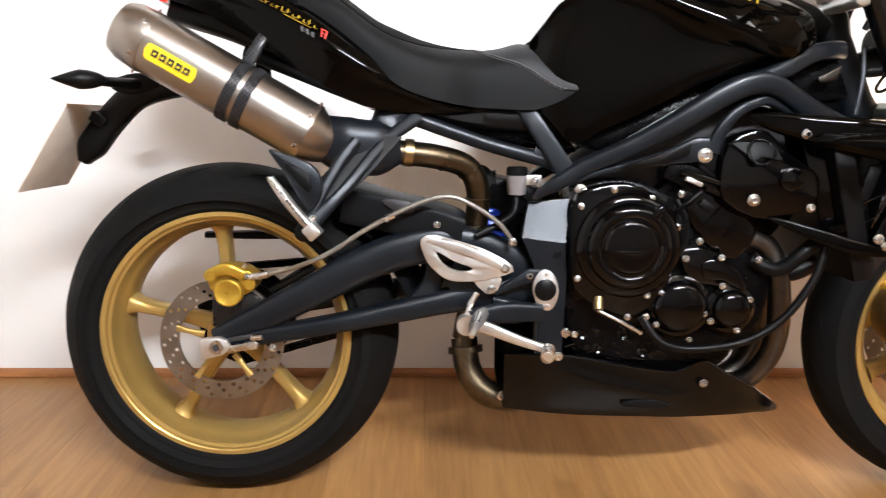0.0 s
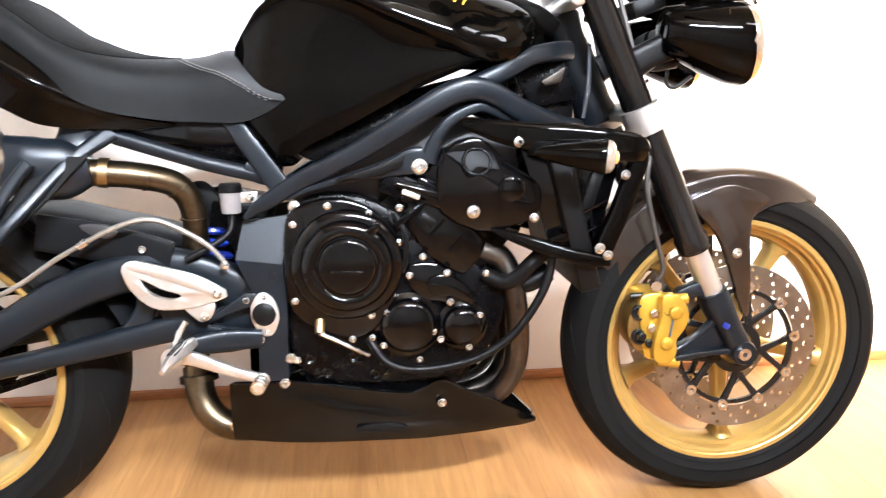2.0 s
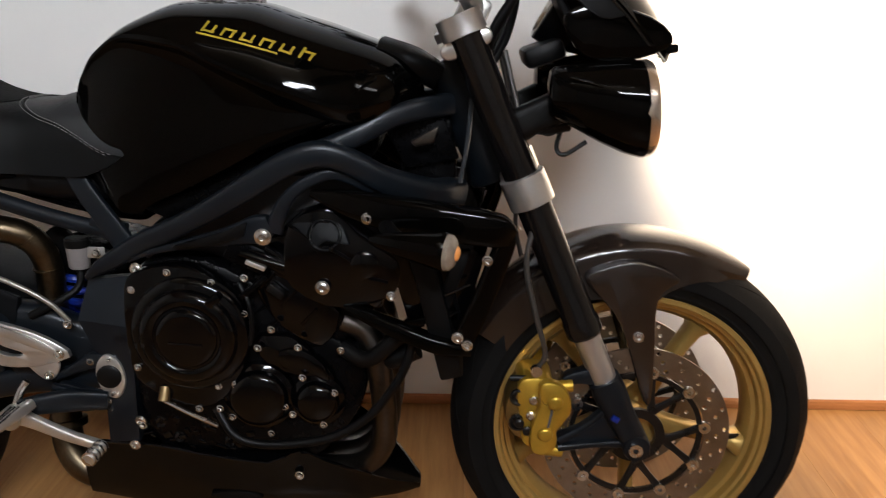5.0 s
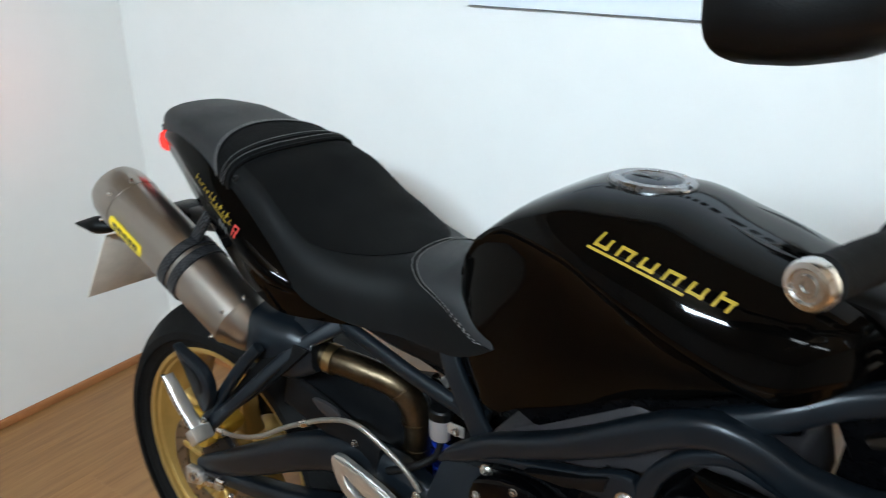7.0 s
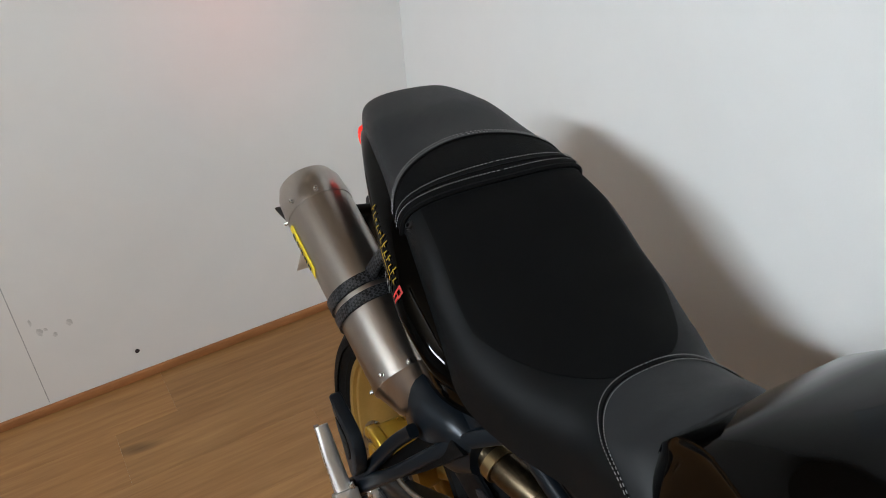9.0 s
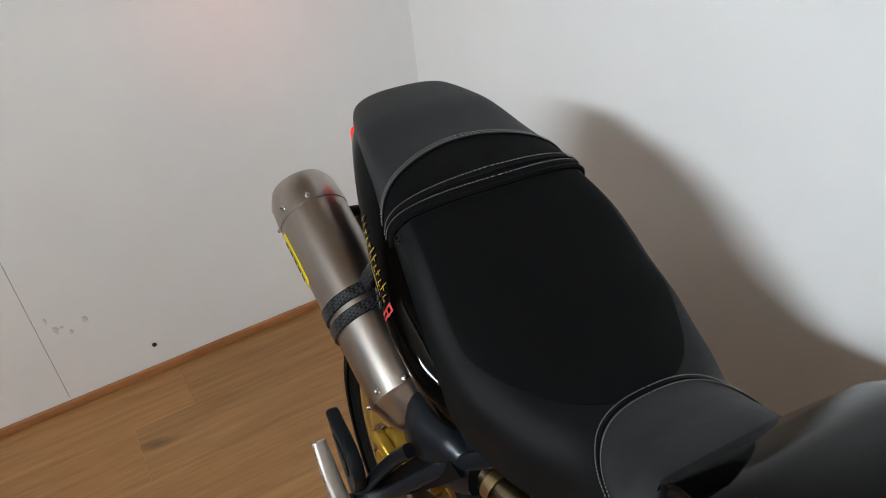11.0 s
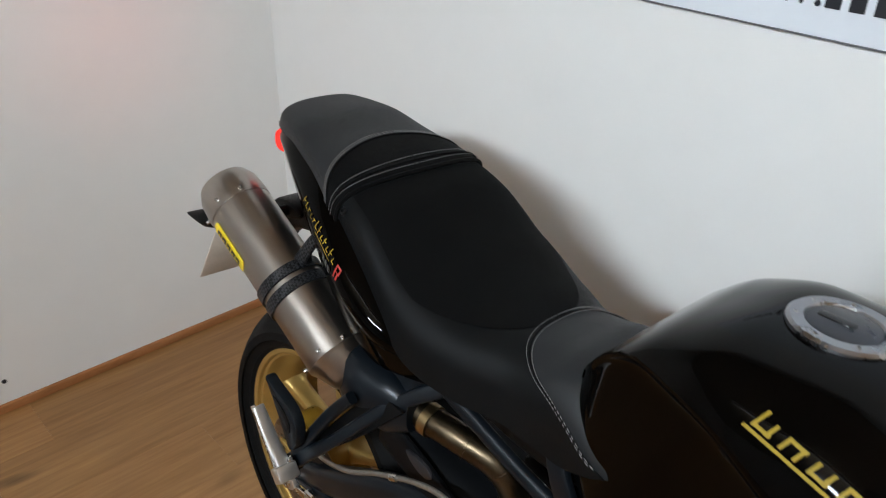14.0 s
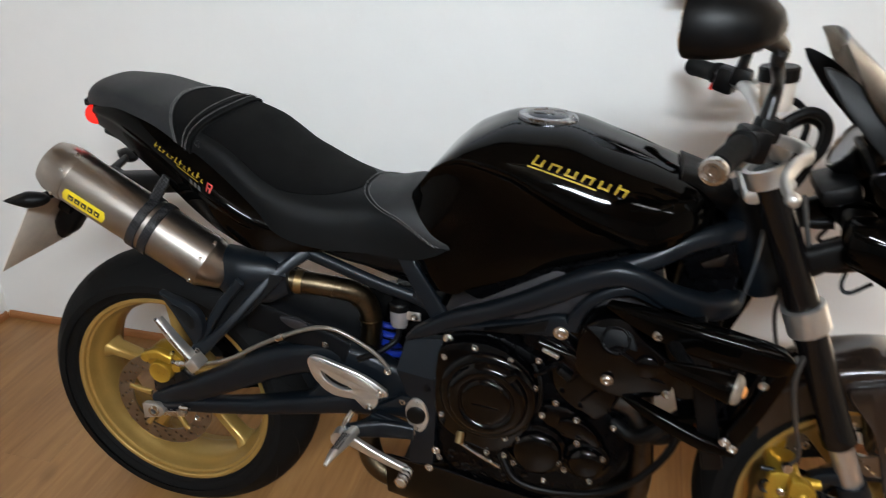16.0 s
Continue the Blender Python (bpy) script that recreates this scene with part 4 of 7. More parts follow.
# rear cap, cut on the slant
bm = lathe([(0.040, 0.058), (SR + 0.001, 0.058), (SR + 0.0015, 0.052), (SR - 0.001, 0.020), (SR - 0.008, 0.004), (SR - 0.016, 0.0), (SR - 0.020, 0.004), (0.036, 0.04), (0.030, 0.058)], EX0, EAX, 48, closed=True)
part("end_cap", bm, TITAN, sil, "brushed slanted end cap")
part("outlet", lathe([(0.0001, 0.045), (0.034, 0.045), (0.034, 0.05), (0.0001, 0.05)], EX0, EAX, 32), INK, sil)
part("inlet_cone", lathe([(SR + 0.001, L - 0.050), (SR + 0.001, L - 0.040), (SR - 0.003, L - 0.035), (SR - 0.016, L - 0.004), (SR - 0.020, L), (0.020, L + 0.012), (0.0001, L + 0.012)], EX0, EAX, 48), TITAN, sil)
for ang in (0, 62, -64, 130):
    for s, off in ((0.050, 0), (L - 0.045, 0)):
        u = EAX.cross(Vector((0, 1, 0))).normalized()
        v = EAX.cross(u)
        d = (-v * math.cos(radians(ang - 28)) + u * math.sin(radians(ang - 28))).normalized()
        if d.y > 0.2:
            d.y = -d.y
        q = EX0 + EAX * s + d * (SR + 0.0012)
        bolt(*q, sil, 0.0036, axis=d)
for s in (0.198, 0.223):
    part("carbon_strap", lathe([(SR + 0.0008, s), (SR + 0.0035, s + 0.001), (SR + 0.0035, s + 0.017), (SR + 0.0008, s + 0.018)], EX0, EAX, 48, closed=True), CARBON, sil, "woven carbon strap")
part("strap_tab", beam([EX0 + EAX * 0.215 + Vector((0.012, 0.0, 0.045)), EX0 + EAX * 0.215 + Vector((0.035, 0.01, 0.085)), EX0 + EAX * 0.215 + Vector((0.05, 0.03, 0.115))], [0.010] * 3, [0.022, 0.018, 0.014]), CARBON, sil)


def on_silencer(s, ang, off):
    """A point on the can: s along it, ang degrees below the outermost line."""
    u = EAX.cross(Vector((0, 1, 0))).normalized()
    if u.z < 0:
        u = -u
    d = Vector((0, -1, 0)) * math.cos(radians(ang)) - u * math.sin(radians(ang))
    d = (d - EAX * d.dot(EAX)).normalized()
    return EX0 + EAX * s + d * (SR + off)


def badge(u, v):
    s0, s1, a0, a1 = 0.066, 0.154, -6, 24
    k = abs(2 * u - 1)
    ins = 0 if k < 0.86 else 0.5 * (1 - math.sqrt(max(0, 1 - ((k - 0.86) / 0.14) ** 2)))
    return on_silencer(s0 + (s1 - s0) * u, a0 + (a1 - a0) * (ins + (1 - 2 * ins) * v), 0.0014)


part("badge", sheet(badge, 30, 8, thick=0.001), BADGE, sil, "yellow maker's badge with dark marks")
for k in range(5):
    c = 0.079 + 0.0135 * k
    part("badge_mark", sheet(lambda u, v, c=c: on_silencer(c + 0.0105 * u, 1 + 12 * v, 0.0028), 3, 4), INK, sil)
    part("badge_hole", sheet(lambda u, v, c=c: on_silencer(c + 0.003 + 0.004 * u, 5.5 + 4 * v, 0.0032), 2, 2), BADGE, sil)
link = part("link_pipe", tube([(0.425, -0.03, 0.285), (0.437, -0.04, 0.38), (0.442, -0.05, 0.48), (0.446, -0.06, 0.56), (0.425, -0.075, 0.606), (0.37, -0.095, 0.625), (0.30, -0.11, 0.634), (0.24, -0.118, 0.650), (0.20, -0.122, 0.664)], 0.021, 20), BRONZE, bike, "heat-tinted steel link pipe")
for (x, y, z), ax in (((0.446, -0.060, 0.548), (0.0, -0.1, 1)), ((0.430, -0.072, 0.600), (-0.6, -0.3, 0.8)), ((0.385, -0.090, 0.621), (-1, -0.35, 0.3)), ((0.443, -0.052, 0.500), (0.05, -0.1, 1))):
    part("weld_bead", lathe([(0.019, 0), (0.0222, 0.0005), (0.0226, 0.002), (0.0222, 0.0035), (0.019, 0.004)], (x, y, z), ax, 24), BRONZE, link)
part("pipe_clamp", lathe([(0.021, 0), (0.0238, 0), (0.0238, 0.014), (0.021, 0.014)], (0.330, -0.106, 0.631), (-1, -0.15, 0.12), 24, closed=True), BRASS, link)
part("inlet_shroud", beam([(0.176, -0.130, 0.662), (0.220, -0.128, 0.645), (0.265, -0.121, 0.640), (0.308, -0.114, 0.642)], [0.06, 0.085, 0.078, 0.056], [0.070, 0.094, 0.094, 0.058], e=0.65), GRAPHITE, link, "graphite pipe shroud")
coll = part("collector_pipe", tube([(0.428, -0.03, 0.290), (0.436, -0.045, 0.235), (0.465, -0.055, 0.195), (0.52, -0.05, 0.180), (0.62, -0.02, 0.19)], 0.025, 20), BRONZE, bike, "heat-tinted collector pipe")
part("collector_flange", lathe([(0.026, 0), (0.033, 0), (0.033, 0.012), (0.026, 0.012)], (0.430, -0.033, 0.275), (0.1, -0.2, -1), 20, closed=True), BRONZE, coll)
bolt(0.497, -0.085, 0.196, coll, 0.009)
for k, y in enumerate((-0.105, -0.02, 0.065)):
    part("header_pipe", tube([(0.930, y, 0.490), (0.965, y, 0.472), (0.984, y - 0.005, 0.42), (0.993, y, 0.33), (0.985, y * 0.8, 0.26), (0.945, y * 0.6, 0.212), (0.86, y * 0.4, 0.195)], 0.020, 16), HEADER, bike, "dark heat-stained exhaust header pipe")

# ---- engine ----
eng = part("engine_block", slab(rounded([(0.615, 0.565), (0.70, 0.592), (0.79, 0.56), (0.90, 0.48), (0.965, 0.43), (0.955, 0.345), (0.90, 0.285), (0.80, 0.265), (0.66, 0.275), (0.612, 0.32), (0.606, 0.44)], 3), -0.125, 0.125, 0.012), CAST, bike, "black painted three-cylinder engine")
part("cylinder_block", slab([(0.745, 0.56), (0.825, 0.63), (0.985, 0.515), (0.90, 0.42)], -0.118, 0.118, 0.01), CAST, eng)
part("cylinder_head", slab([(0.815, 0.615), (0.87, 0.665), (1.01, 0.58), (0.99, 0.51)], -0.13, 0.13, 0.012), SATIN, eng)
headc = part("cam_cover", slab(rounded([(0.862, 0.559), (0.853, 0.601), (0.864, 0.654), (0.903, 0.676), (0.931, 0.673), (0.964, 0.640), (1.010, 0.611), (1.022, 0.588), (1.012, 0.548), (0.960, 0.531), (0.915, 0.530)], 2), -0.158, -0.10, 0.005), SATIN, eng, "black cam chain cover")
bm = slab([(0.866, 0.653), (0.904, 0.674), (0.929, 0.671), (0.944, 0.648), (0.952, 0.627), (0.917, 0.632), (0.903, 0.622), (0.892, 0.636)], -0.170, -0.150, 0.003)
for v in bm.verts:
    v.co.y += 0.42 * (v.co.z - 0.628)
# lighter grey than the cover: the facet's reflected light is put into its colour
part("cam_cover_top", bm, GUARDPL, headc)
part("cover_boss", lathe([(0.019, 0), (0.021, 0.0012), (0.0225, 0.0012), (0.0245, 0)], (0.916, -0.1655, 0.641), (0, -1, 0.42), 36, closed=True), CAST, headc)
part("cover_seam", beam([(0.862, -0.158, 0.654), (0.889, -0.160, 0.638), (0.903, -0.160, 0.618), (0.922, -0.160, 0.619), (0.955, -0.159, 0.599), (0.970, -0.158, 0.580), (1.004, -0.157, 0.570)], [0.006] * 7, [0.005] * 7, seg=8), CAST, headc)
part("cover_lobe", lathe([(0.0001, 0), (0.020, 0), (0.020, 0.004), (0.017, 0.006), (0.0001, 0.006)], (0.972, -0.160, 0.596), (0, -1, 0), 28), SATIN, headc)
for k, (x, z, r) in enumerate(((0.830, 0.590, 0.010), (0.845, 0.575, 0.010), (0.868, 0.560, 0.012))):
    part("injector", beam([(x - 0.03, -0.135, z + 0.018), (x, -0.14, z + 0.008), (x + 0.03, -0.135, z - 0.012)], [0.02] * 3, [r, r * 1.3, r]), SATIN, eng)
part("throttle_rail", tube([(0.79, -0.15, 0.607), (0.83, -0.152, 0.596), (0.855, -0.15, 0.588)], 0.006, 10), SATIN, eng)
part("throttle_body", box((0.80, -0.12, 0.60), (0.07, 0.05, 0.04), 0.006, (0, 25, 0)), CAST, eng)

# clutch cover: a wide flange, then two raised drums
clutch = part("clutch_cover", slab(rounded([(0.612, 0.548), (0.640, 0.577), (0.700, 0.586), (0.752, 0.566), (0.787, 0.530), (0.795, 0.470), (0.775, 0.405), (0.735, 0.362), (0.690, 0.360), (0.640, 0.385), (0.612, 0.425)], 3), -0.150, -0.10, 0.006), SATIN, eng, "black clutch cover")
part("clutch_drum", lathe([(0.0001, 0), (0.090, 0), (0.0895, 0.004), (0.087, 0.008), (0.083, 0.011), (0.078, 0.0125), (0.074, 0.013), (0.0725, 0.015), (0.071, 0.019), (0.068, 0.0225), (0.063, 0.025), (0.057, 0.026), (0.052, 0.025), (0.049, 0.022), (0.046, 0.0225), (0.044, 0.0255), (0.041, 0.0275), (0.036, 0.028), (0.0001, 0.0285)], (0.708, -0.147, 0.480), (0, -1, 0), 56), SATIN, clutch)
part("clutch_emblem", box((0.708, -0.1755, 0.472), (0.05, 0.003, 0.006), 0.001, (0, 3, 0)), SATIN, clutch)
part("filler_boss", slab([(0.735, 0.535), (0.757, 0.552), (0.764, 0.543), (0.748, 0.525)], -0.172, -0.15, 0.003), SATIN, clutch)
for cx, cz, r in ((0.803, 0.374, 0.046), (0.893, 0.370, 0.034)):
    c = part("engine_cover", lathe([(0.0001, -0.04), (r + 0.008, -0.04), (r + 0.008, 0.004), (r + 0.004, 0.0065), (r, 0.0085), (r - 0.001, 0.013), (r - 0.0035, 0.018), (r - 0.008, 0.0215), (r - 0.014, 0.0235), (0.0001, 0.025)], (cx, -0.135, cz), (0, -1, 0), 40), SATIN, eng, "round black engine cover")
part("timing_case", slab(rounded([(0.80, 0.47), (0.85, 0.475), (0.885, 0.45), (0.92, 0.41), (0.905, 0.40), (0.86, 0.41), (0.82, 0.42)], 3), -0.140, -0.10, 0.006), SATIN, eng)
part("sump", slab(rounded([(0.62, 0.335), (0.72, 0.35), (0.84, 0.335), (0.91, 0.31), (0.89, 0.262), (0.80, 0.245), (0.68, 0.25), (0.63, 0.28)], 3), -0.118, 0.118, 0.008), CAST, eng)
for k in range(22):
    rng = random.Random(40 + k)
    part("casing_rib", box((0.618 + 0.0078 * k, -0.121, 0.272 + 0.058 * rng.random()), (rng.uniform(0.006, 0.020), 0.012, rng.uniform(0.004, 0.012)), 0.002, (0, rng.uniform(-40, 40), 0)), SATIN, eng)
for x, z in ((0.640, 0.318), (0.668, 0.292), (0.712, 0.318), (0.748, 0.286)):
    part("casing_boss", lathe([(0.004, 0), (0.010, 0), (0.010, 0.006), (0.008, 0.008), (0.004, 0.006)], (x, -0.119, z), (0, -1, 0), 18, closed=True), SATIN, eng)
for x, z in ((0.625, 0.547), (0.680, 0.575), (0.744, 0.561), (0.790, 0.513), (0.829, 0.489), (0.785, 0.450), (0.807, 0.459), (0.623, 0.423), (0.744, 0.395), (0.770, 0.398), (0.868, 0.461), (0.873, 0.412),
             (0.932, 0.458), (0.921, 0.388), (0.844, 0.363), (0.856, 0.350), (0.744, 0.357), (0.712, 0.356), (0.762, 0.343), (0.903, 0.333), (0.821, 0.316), (0.622, 0.325), (0.793, 0.569)):
    bolt(x, -0.149, z, eng, 0.0058)
bolt(0.910, -0.162, 0.561, eng, 0.0105)
bolt(1.009, -0.157, 0.548, eng, 0.0075)
part("drain_fitting", tube([(0.661, -0.145, 0.390), (0.660, -0.155, 0.370)], 0.0085, 12, smooth=False), BRASS, eng)
part("clutch_cable", tube([(0.660, -0.150, 0.368), (0.690, -0.153, 0.354), (0.709, -0.153, 0.344), (0.738, -0.148, 0.327)], 0.0035, 8), STEEL, eng)
part("oil_hose", tube([(0.737, -0.145, 0.356), (0.765, -0.158, 0.318), (0.804, -0.160, 0.304), (0.862, -0.160, 0.306), (0.920, -0.160, 0.320), (0.968, -0.160, 0.350), (1.001, -0.160, 0.388), (1.030, -0.158, 0.440), (1.046, -0.150, 0.500)], 0.0070, 12), PLASTIC, eng)
part("cable_loom", tube([(0.785, -0.148, 0.56), (0.800, -0.155, 0.53), (0.802, -0.155, 0.49), (0.795, -0.15, 0.465)], 0.004, 8), PLASTIC, eng)
part("water_hose", tube([(0.93, -0.12, 0.45), (0.97, -0.14, 0.44), (1.01, -0.15, 0.475), (1.04, -0.14, 0.50)], 0.013, 12), PLASTIC, eng)
for k, (x0, z0, x1, z1) in enumerate(((0.800, 0.505, 0.862, 0.560), (0.822, 0.485, 0.884, 0.540), (0.844, 0.466, 0.906, 0.521), (0.866, 0.448, 0.928, 0.503))):
    part("cylinder_rib", beam([(x0, -0.120, z0), ((x0 + x1) / 2, -0.124, (z0 + z1) / 2), (x1, -0.120, z1)], [0.012] * 3, [0.006] * 3, seg=8, n=2), CAST, eng)
part("starter_housing", lathe([(0.0001, -0.03), (0.024, -0.03), (0.024, 0.012), (0.020, 0.018), (0.0001, 0.018)], (0.835, -0.120, 0.445), (0, -1, 0), 24), CAST, eng)
part("cylinder_side", slab(rounded([(0.800, 0.560), (0.842, 0.592), (0.930, 0.512), (0.900, 0.455), (0.862, 0.470), (0.826, 0.505)], 2), -0.134, -0.11, 0.005), SATIN, eng)
for k in range(3):
    part("cylinder_seam", beam([(0.812 + 0.030 * k, -0.134, 0.548 - 0.028 * k), (0.836 + 0.030 * k, -0.136, 0.574 - 0.028 * k)], [0.005] * 2, [0.004] * 2, seg=8, n=2), SATIN, eng)
part("stator_cover", slab(rounded([(0.838, 0.452), (0.872, 0.456), (0.905, 0.432), (0.912, 0.402), (0.880, 0.418), (0.842, 0.424)], 2), -0.146, -0.12, 0.004), SATIN, eng)
part("coil_plug", box((0.845, -0.140, 0.600), (0.05, 0.014, 0.010), 0.003, (0, 34, 0)), SATIN, eng)
part("throttle_clip", box((0.812, -0.150, 0.590), (0.030, 0.012, 0.008), 0.002, (0, 22, 0)), ALLOY, eng)
part("sensor_plug", box((0.838, -0.142, 0.548), (0.028, 0.016, 0.014), 0.003, (0, 38, 0)), PLASTIC, eng)
part("clutch_arm", beam([(0.788, -0.150, 0.540), (0.806, -0.154, 0.556), (0.826, -0.150, 0.572)], [0.010] * 3, [0.012, 0.009, 0.010], seg=10), CAST, eng)
part("radiator_hose", tube([(0.955, -0.09, 0.45), (1.0, -0.11, 0.43), (1.045, -0.115, 0.45)], 0.017, 14), PLASTIC, eng)
# dark block added in the gap under the tank, in place of its shade
part("engine_gap_shade", slab([(0.60, 0.60), (0.80, 0.72), (0.98, 0.70), (1.00, 0.62), (0.86, 0.60), (0.76, 0.57), (0.64, 0.56)], -0.09, 0.09, 0.01), INK, eng)


# belly pan
def pan_section(x):
    top = pchip([0.505, 0.60, 0.72, 0.81, 0.856, 0.90, 0.96, 1.0, 1.045], [0.283, 0.286, 0.268, 0.258, 0.276, 0.252, 0.217, 0.190, 0.155])(x)
    low = pchip([0.505, 0.66, 0.86, 0.96, 1.045], [0.180, 0.171, 0.168, 0.163, 0.146])(x)
    half = pchip([0.505, 0.60, 0.80, 0.92, 1.0, 1.045], [0.115, 0.128, 0.130, 0.106, 0.062, 0.016])(x)
    return top, low, half


def pan(u, v):
    x = 0.505 + 0.540 * u
    top, low, half = pan_section(x)
    t = 2 * v - 1
    a = abs(t)
    if a > 0.45:
        s = (a - 0.45) / 0.55
        y, z = half * (0.90 + 0.10 * math.sin(min(1, s * 1.6) * math.pi / 2)), low + (top - low) * s ** 1.1
    else:
        y, z = half * 0.90 * a / 0.45, low
    if a > 0.45:
        crease = 0.66 - 1.35 * (x - 0.64)
        y += 0.004 * math.exp(-((s - crease) / 0.16) ** 2) * max(0.0, min(1.0, (x - 0.56) / 0.08)) * max(0.0, min(1.0, (0.97 - x) / 0.1))
    return Vector((x, math.copysign(y, t), z))


belly = part("belly_pan", sheet(pan, 40, 36, thick=0.004), mat("black_pan_paint", (0.0016, 0.0015, 0.0014), 0.17, 0, 0.3, 12, 0.04, 500, coat=0.05, spec=0.24), bike, "black belly pan under the engine")
for s in (1, -1):
    for x0, x1 in ((0.512, 0.835), (0.860, 0.965)):
        part("pan_lip", tube([(x0 + (x1 - x0) * k / 12, -(pan_section(x0 + (x1 - x0) * k / 12)[2] - 0.001) * s, pan_section(x0 + (x1 - x0) * k / 12)[0]) for k in range(13)], 0.0034, 8, smooth=False), SATIN, belly)
    part("pan_vent", slab(rounded([(0.712, 0.197), (0.732, 0.206), (0.776, 0.207), (0.798, 0.197), (0.768, 0.192)], 2), -0.1345 * s, -0.124 * s, 0.001), PLASTIC, belly)
bolt(0.858, -0.131, 0.238, belly, 0.0075)

# ---- radiator and shrouds ----
rad = part("radiator", box((1.068, 0, 0.555), (0.035, 0.36, 0.26), 0.005, (0, -14, 0)), PLASTIC, bike, "black finned radiator")
for k in range(24):
    part("cooling_fin", box((1.095 + 0.0, -0.16 + 0.32 * k / 23, 0.572), (0.006, 0.002, 0.17), 0.0, (0, -14, 0)), CAST, rad)
for s in (1, -1):
    sh = part("radiator_shroud", beam([(0.895, -0.172 * s, 0.689), (0.943, -0.184 * s, 0.679), (0.997, -0.198 * s, 0.669), (1.057, -0.209 * s, 0.662), (1.117, -0.216 * s, 0.655), (1.155, -0.216 * s, 0.649), (1.173, -0.211 * s, 0.641)], [0.022, 0.034, 0.044, 0.048, 0.046, 0.04, 0.03], [0.010, 0.034, 0.046, 0.052, 0.050, 0.046, 0.030], e=0.42), GLOSS, bike, "gloss black radiator shroud")
    part("shroud_front", beam([(1.169, -0.209 * s, 0.653), (1.168, -0.210 * s, 0.633), (1.154, -0.210 * s, 0.593), (1.139, -0.209 * s, 0.550), (1.118, -0.207 * s, 0.500), (1.107, -0.205 * s, 0.471)], [0.03] * 6, [0.016, 0.026, 0.030, 0.030, 0.032, 0.02], e=0.42), GLOSS, sh)
    part("shroud_lower", beam([(0.940, -0.172 * s, 0.521), (0.977, -0.186 * s, 0.508), (1.027, -0.200 * s, 0.491), (1.077, -0.209 * s, 0.476), (1.123, -0.209 * s, 0.468)], [0.026, 0.030, 0.034, 0.034, 0.026], [0.006, 0.018, 0.024, 0.024, 0.014], e=0.42), GLOSS, sh)
    part("shroud_panel", slab([(0.98, 0.660), (1.15, 0.640), (1.110, 0.485), (1.03, 0.500), (1.01, 0.57)], -0.178 * s, -0.170 * s, 0.004), SATIN, sh)
    # small facet added to give the triangular highlight on the lower beam
    part("shroud_glint_facet", slab([(1.024, 0.508), (1.059, 0.518), (1.055, 0.500), (1.040, 0.498)], -0.206 * s, -0.190 * s, 0.003), GLOSS, sh)
    part("shroud_slat", slab([(1.100, 0.612), (1.120, 0.612), (1.085, 0.505), (1.066, 0.508)], -0.186 * s, -0.176 * s, 0.002), PLASTIC, sh)
    for za, zb in ((0.545, 0.566), (0.500, 0.525)):
        part("shroud_fin", tube([(1.082 - (0.56 - za) * 0.35, -0.196 * s, za), (1.125 - (0.56 - za) * 0.35, -0.202 * s, zb)], [0.0025, 0.0025], 8, smooth=False), SATIN, sh)
    # the indicator: a bullet on a short stalk, its lens forward
    tip, nose = Vector((0.986, -0.286 * s, 0.650)), Vector((1.090, -0.316 * s, 0.642))
    along = (nose - tip).normalized()
    ind = part("front_indicator", lathe([(0.0001, 0), (0.005, 0.001), (0.010, 0.012), (0.016, 0.040), (0.021, 0.070), (0.0245, 0.094), (0.0258, 0.102), (0.0245, 0.106), (0.0001, 0.104)], tip, along, 32), GLOSS, sh, "black bullet indicator")
    part("indicator_stalk", tube([(1.000, -0.205 * s, 0.652), (1.012, -0.25 * s, 0.651), (1.030, -0.290 * s, 0.648)], [0.012, 0.010, 0.010], 14), PLASTIC, ind)
    part("indicator_lens", lathe([(0.0238, 0.103), (0.0245, 0.106), (0.0235, 0.112), (0.018, 0.117), (0.010, 0.119), (0.0001, 0.120)], tip, along, 32), CLEARLENS, ind, "clear front indicator lens")
    part("indicator_bulb", lathe([(0.010, 0.118), (0.009, 0.121), (0.005, 0.123), (0.0001, 0.1235)], tip, along, 20), AMBER, ind, "amber bulb behind the lens")
    if s == 1:
        for x, y, z, rad in ((0.976, -0.213, 0.662, 0.0085), (1.067, -0.218, 0.642, 0.0085), (1.142, -0.226, 0.608, 0.0075), (1.103, -0.226, 0.493, 0.0085), (1.117, -0.224, 0.481, 0.008)):
            bolt(x, y, z, sh, rad)

# shock absorber and rear reservoir
shock = part("shock_absorber", tube([(0.47, 0.0, 0.60), (0.50, 0.0, 0.40)], [0.022, 0.022], 20, smooth=False), BLACKMETAL, bike, "rear shock absorber with a blue spring")
coil = [(0.472 + 0.026 * f + 0.030 * math.cos(2 * math.pi * 6 * f), 0.034 * math.sin(2 * math.pi * 6 * f), 0.545 - 0.125 * f) for f in (k / 96 for k in range(97))]
part("spring", tube(coil, 0.007, 8, smooth=False), BLUE, shock, "blue coil spring")
part("preload_ring", lathe([(0.02, -0.006), (0.036, -0.006), (0.036, 0.006), (0.02, 0.006)], (0.497, 0, 0.425), (0.15, 0, -1), 24, closed=True), mat("lime_ring", (0.45, 0.5, 0.05), 0.4), shock)
res = part("rear_reservoir", lathe([(0.0001, 0), (0.014, 0), (0.016, 0.003), (0.0175, 0.034), (0.0001, 0.034)], (0.512, -0.105, 0.560), (0, 0, 1), 24), mat("smoky_plastic", (0.27, 0.25, 0.25), 0.35, 0, 0.15, 60, trans=0.3), bike, "milky brake fluid cup with black lid")
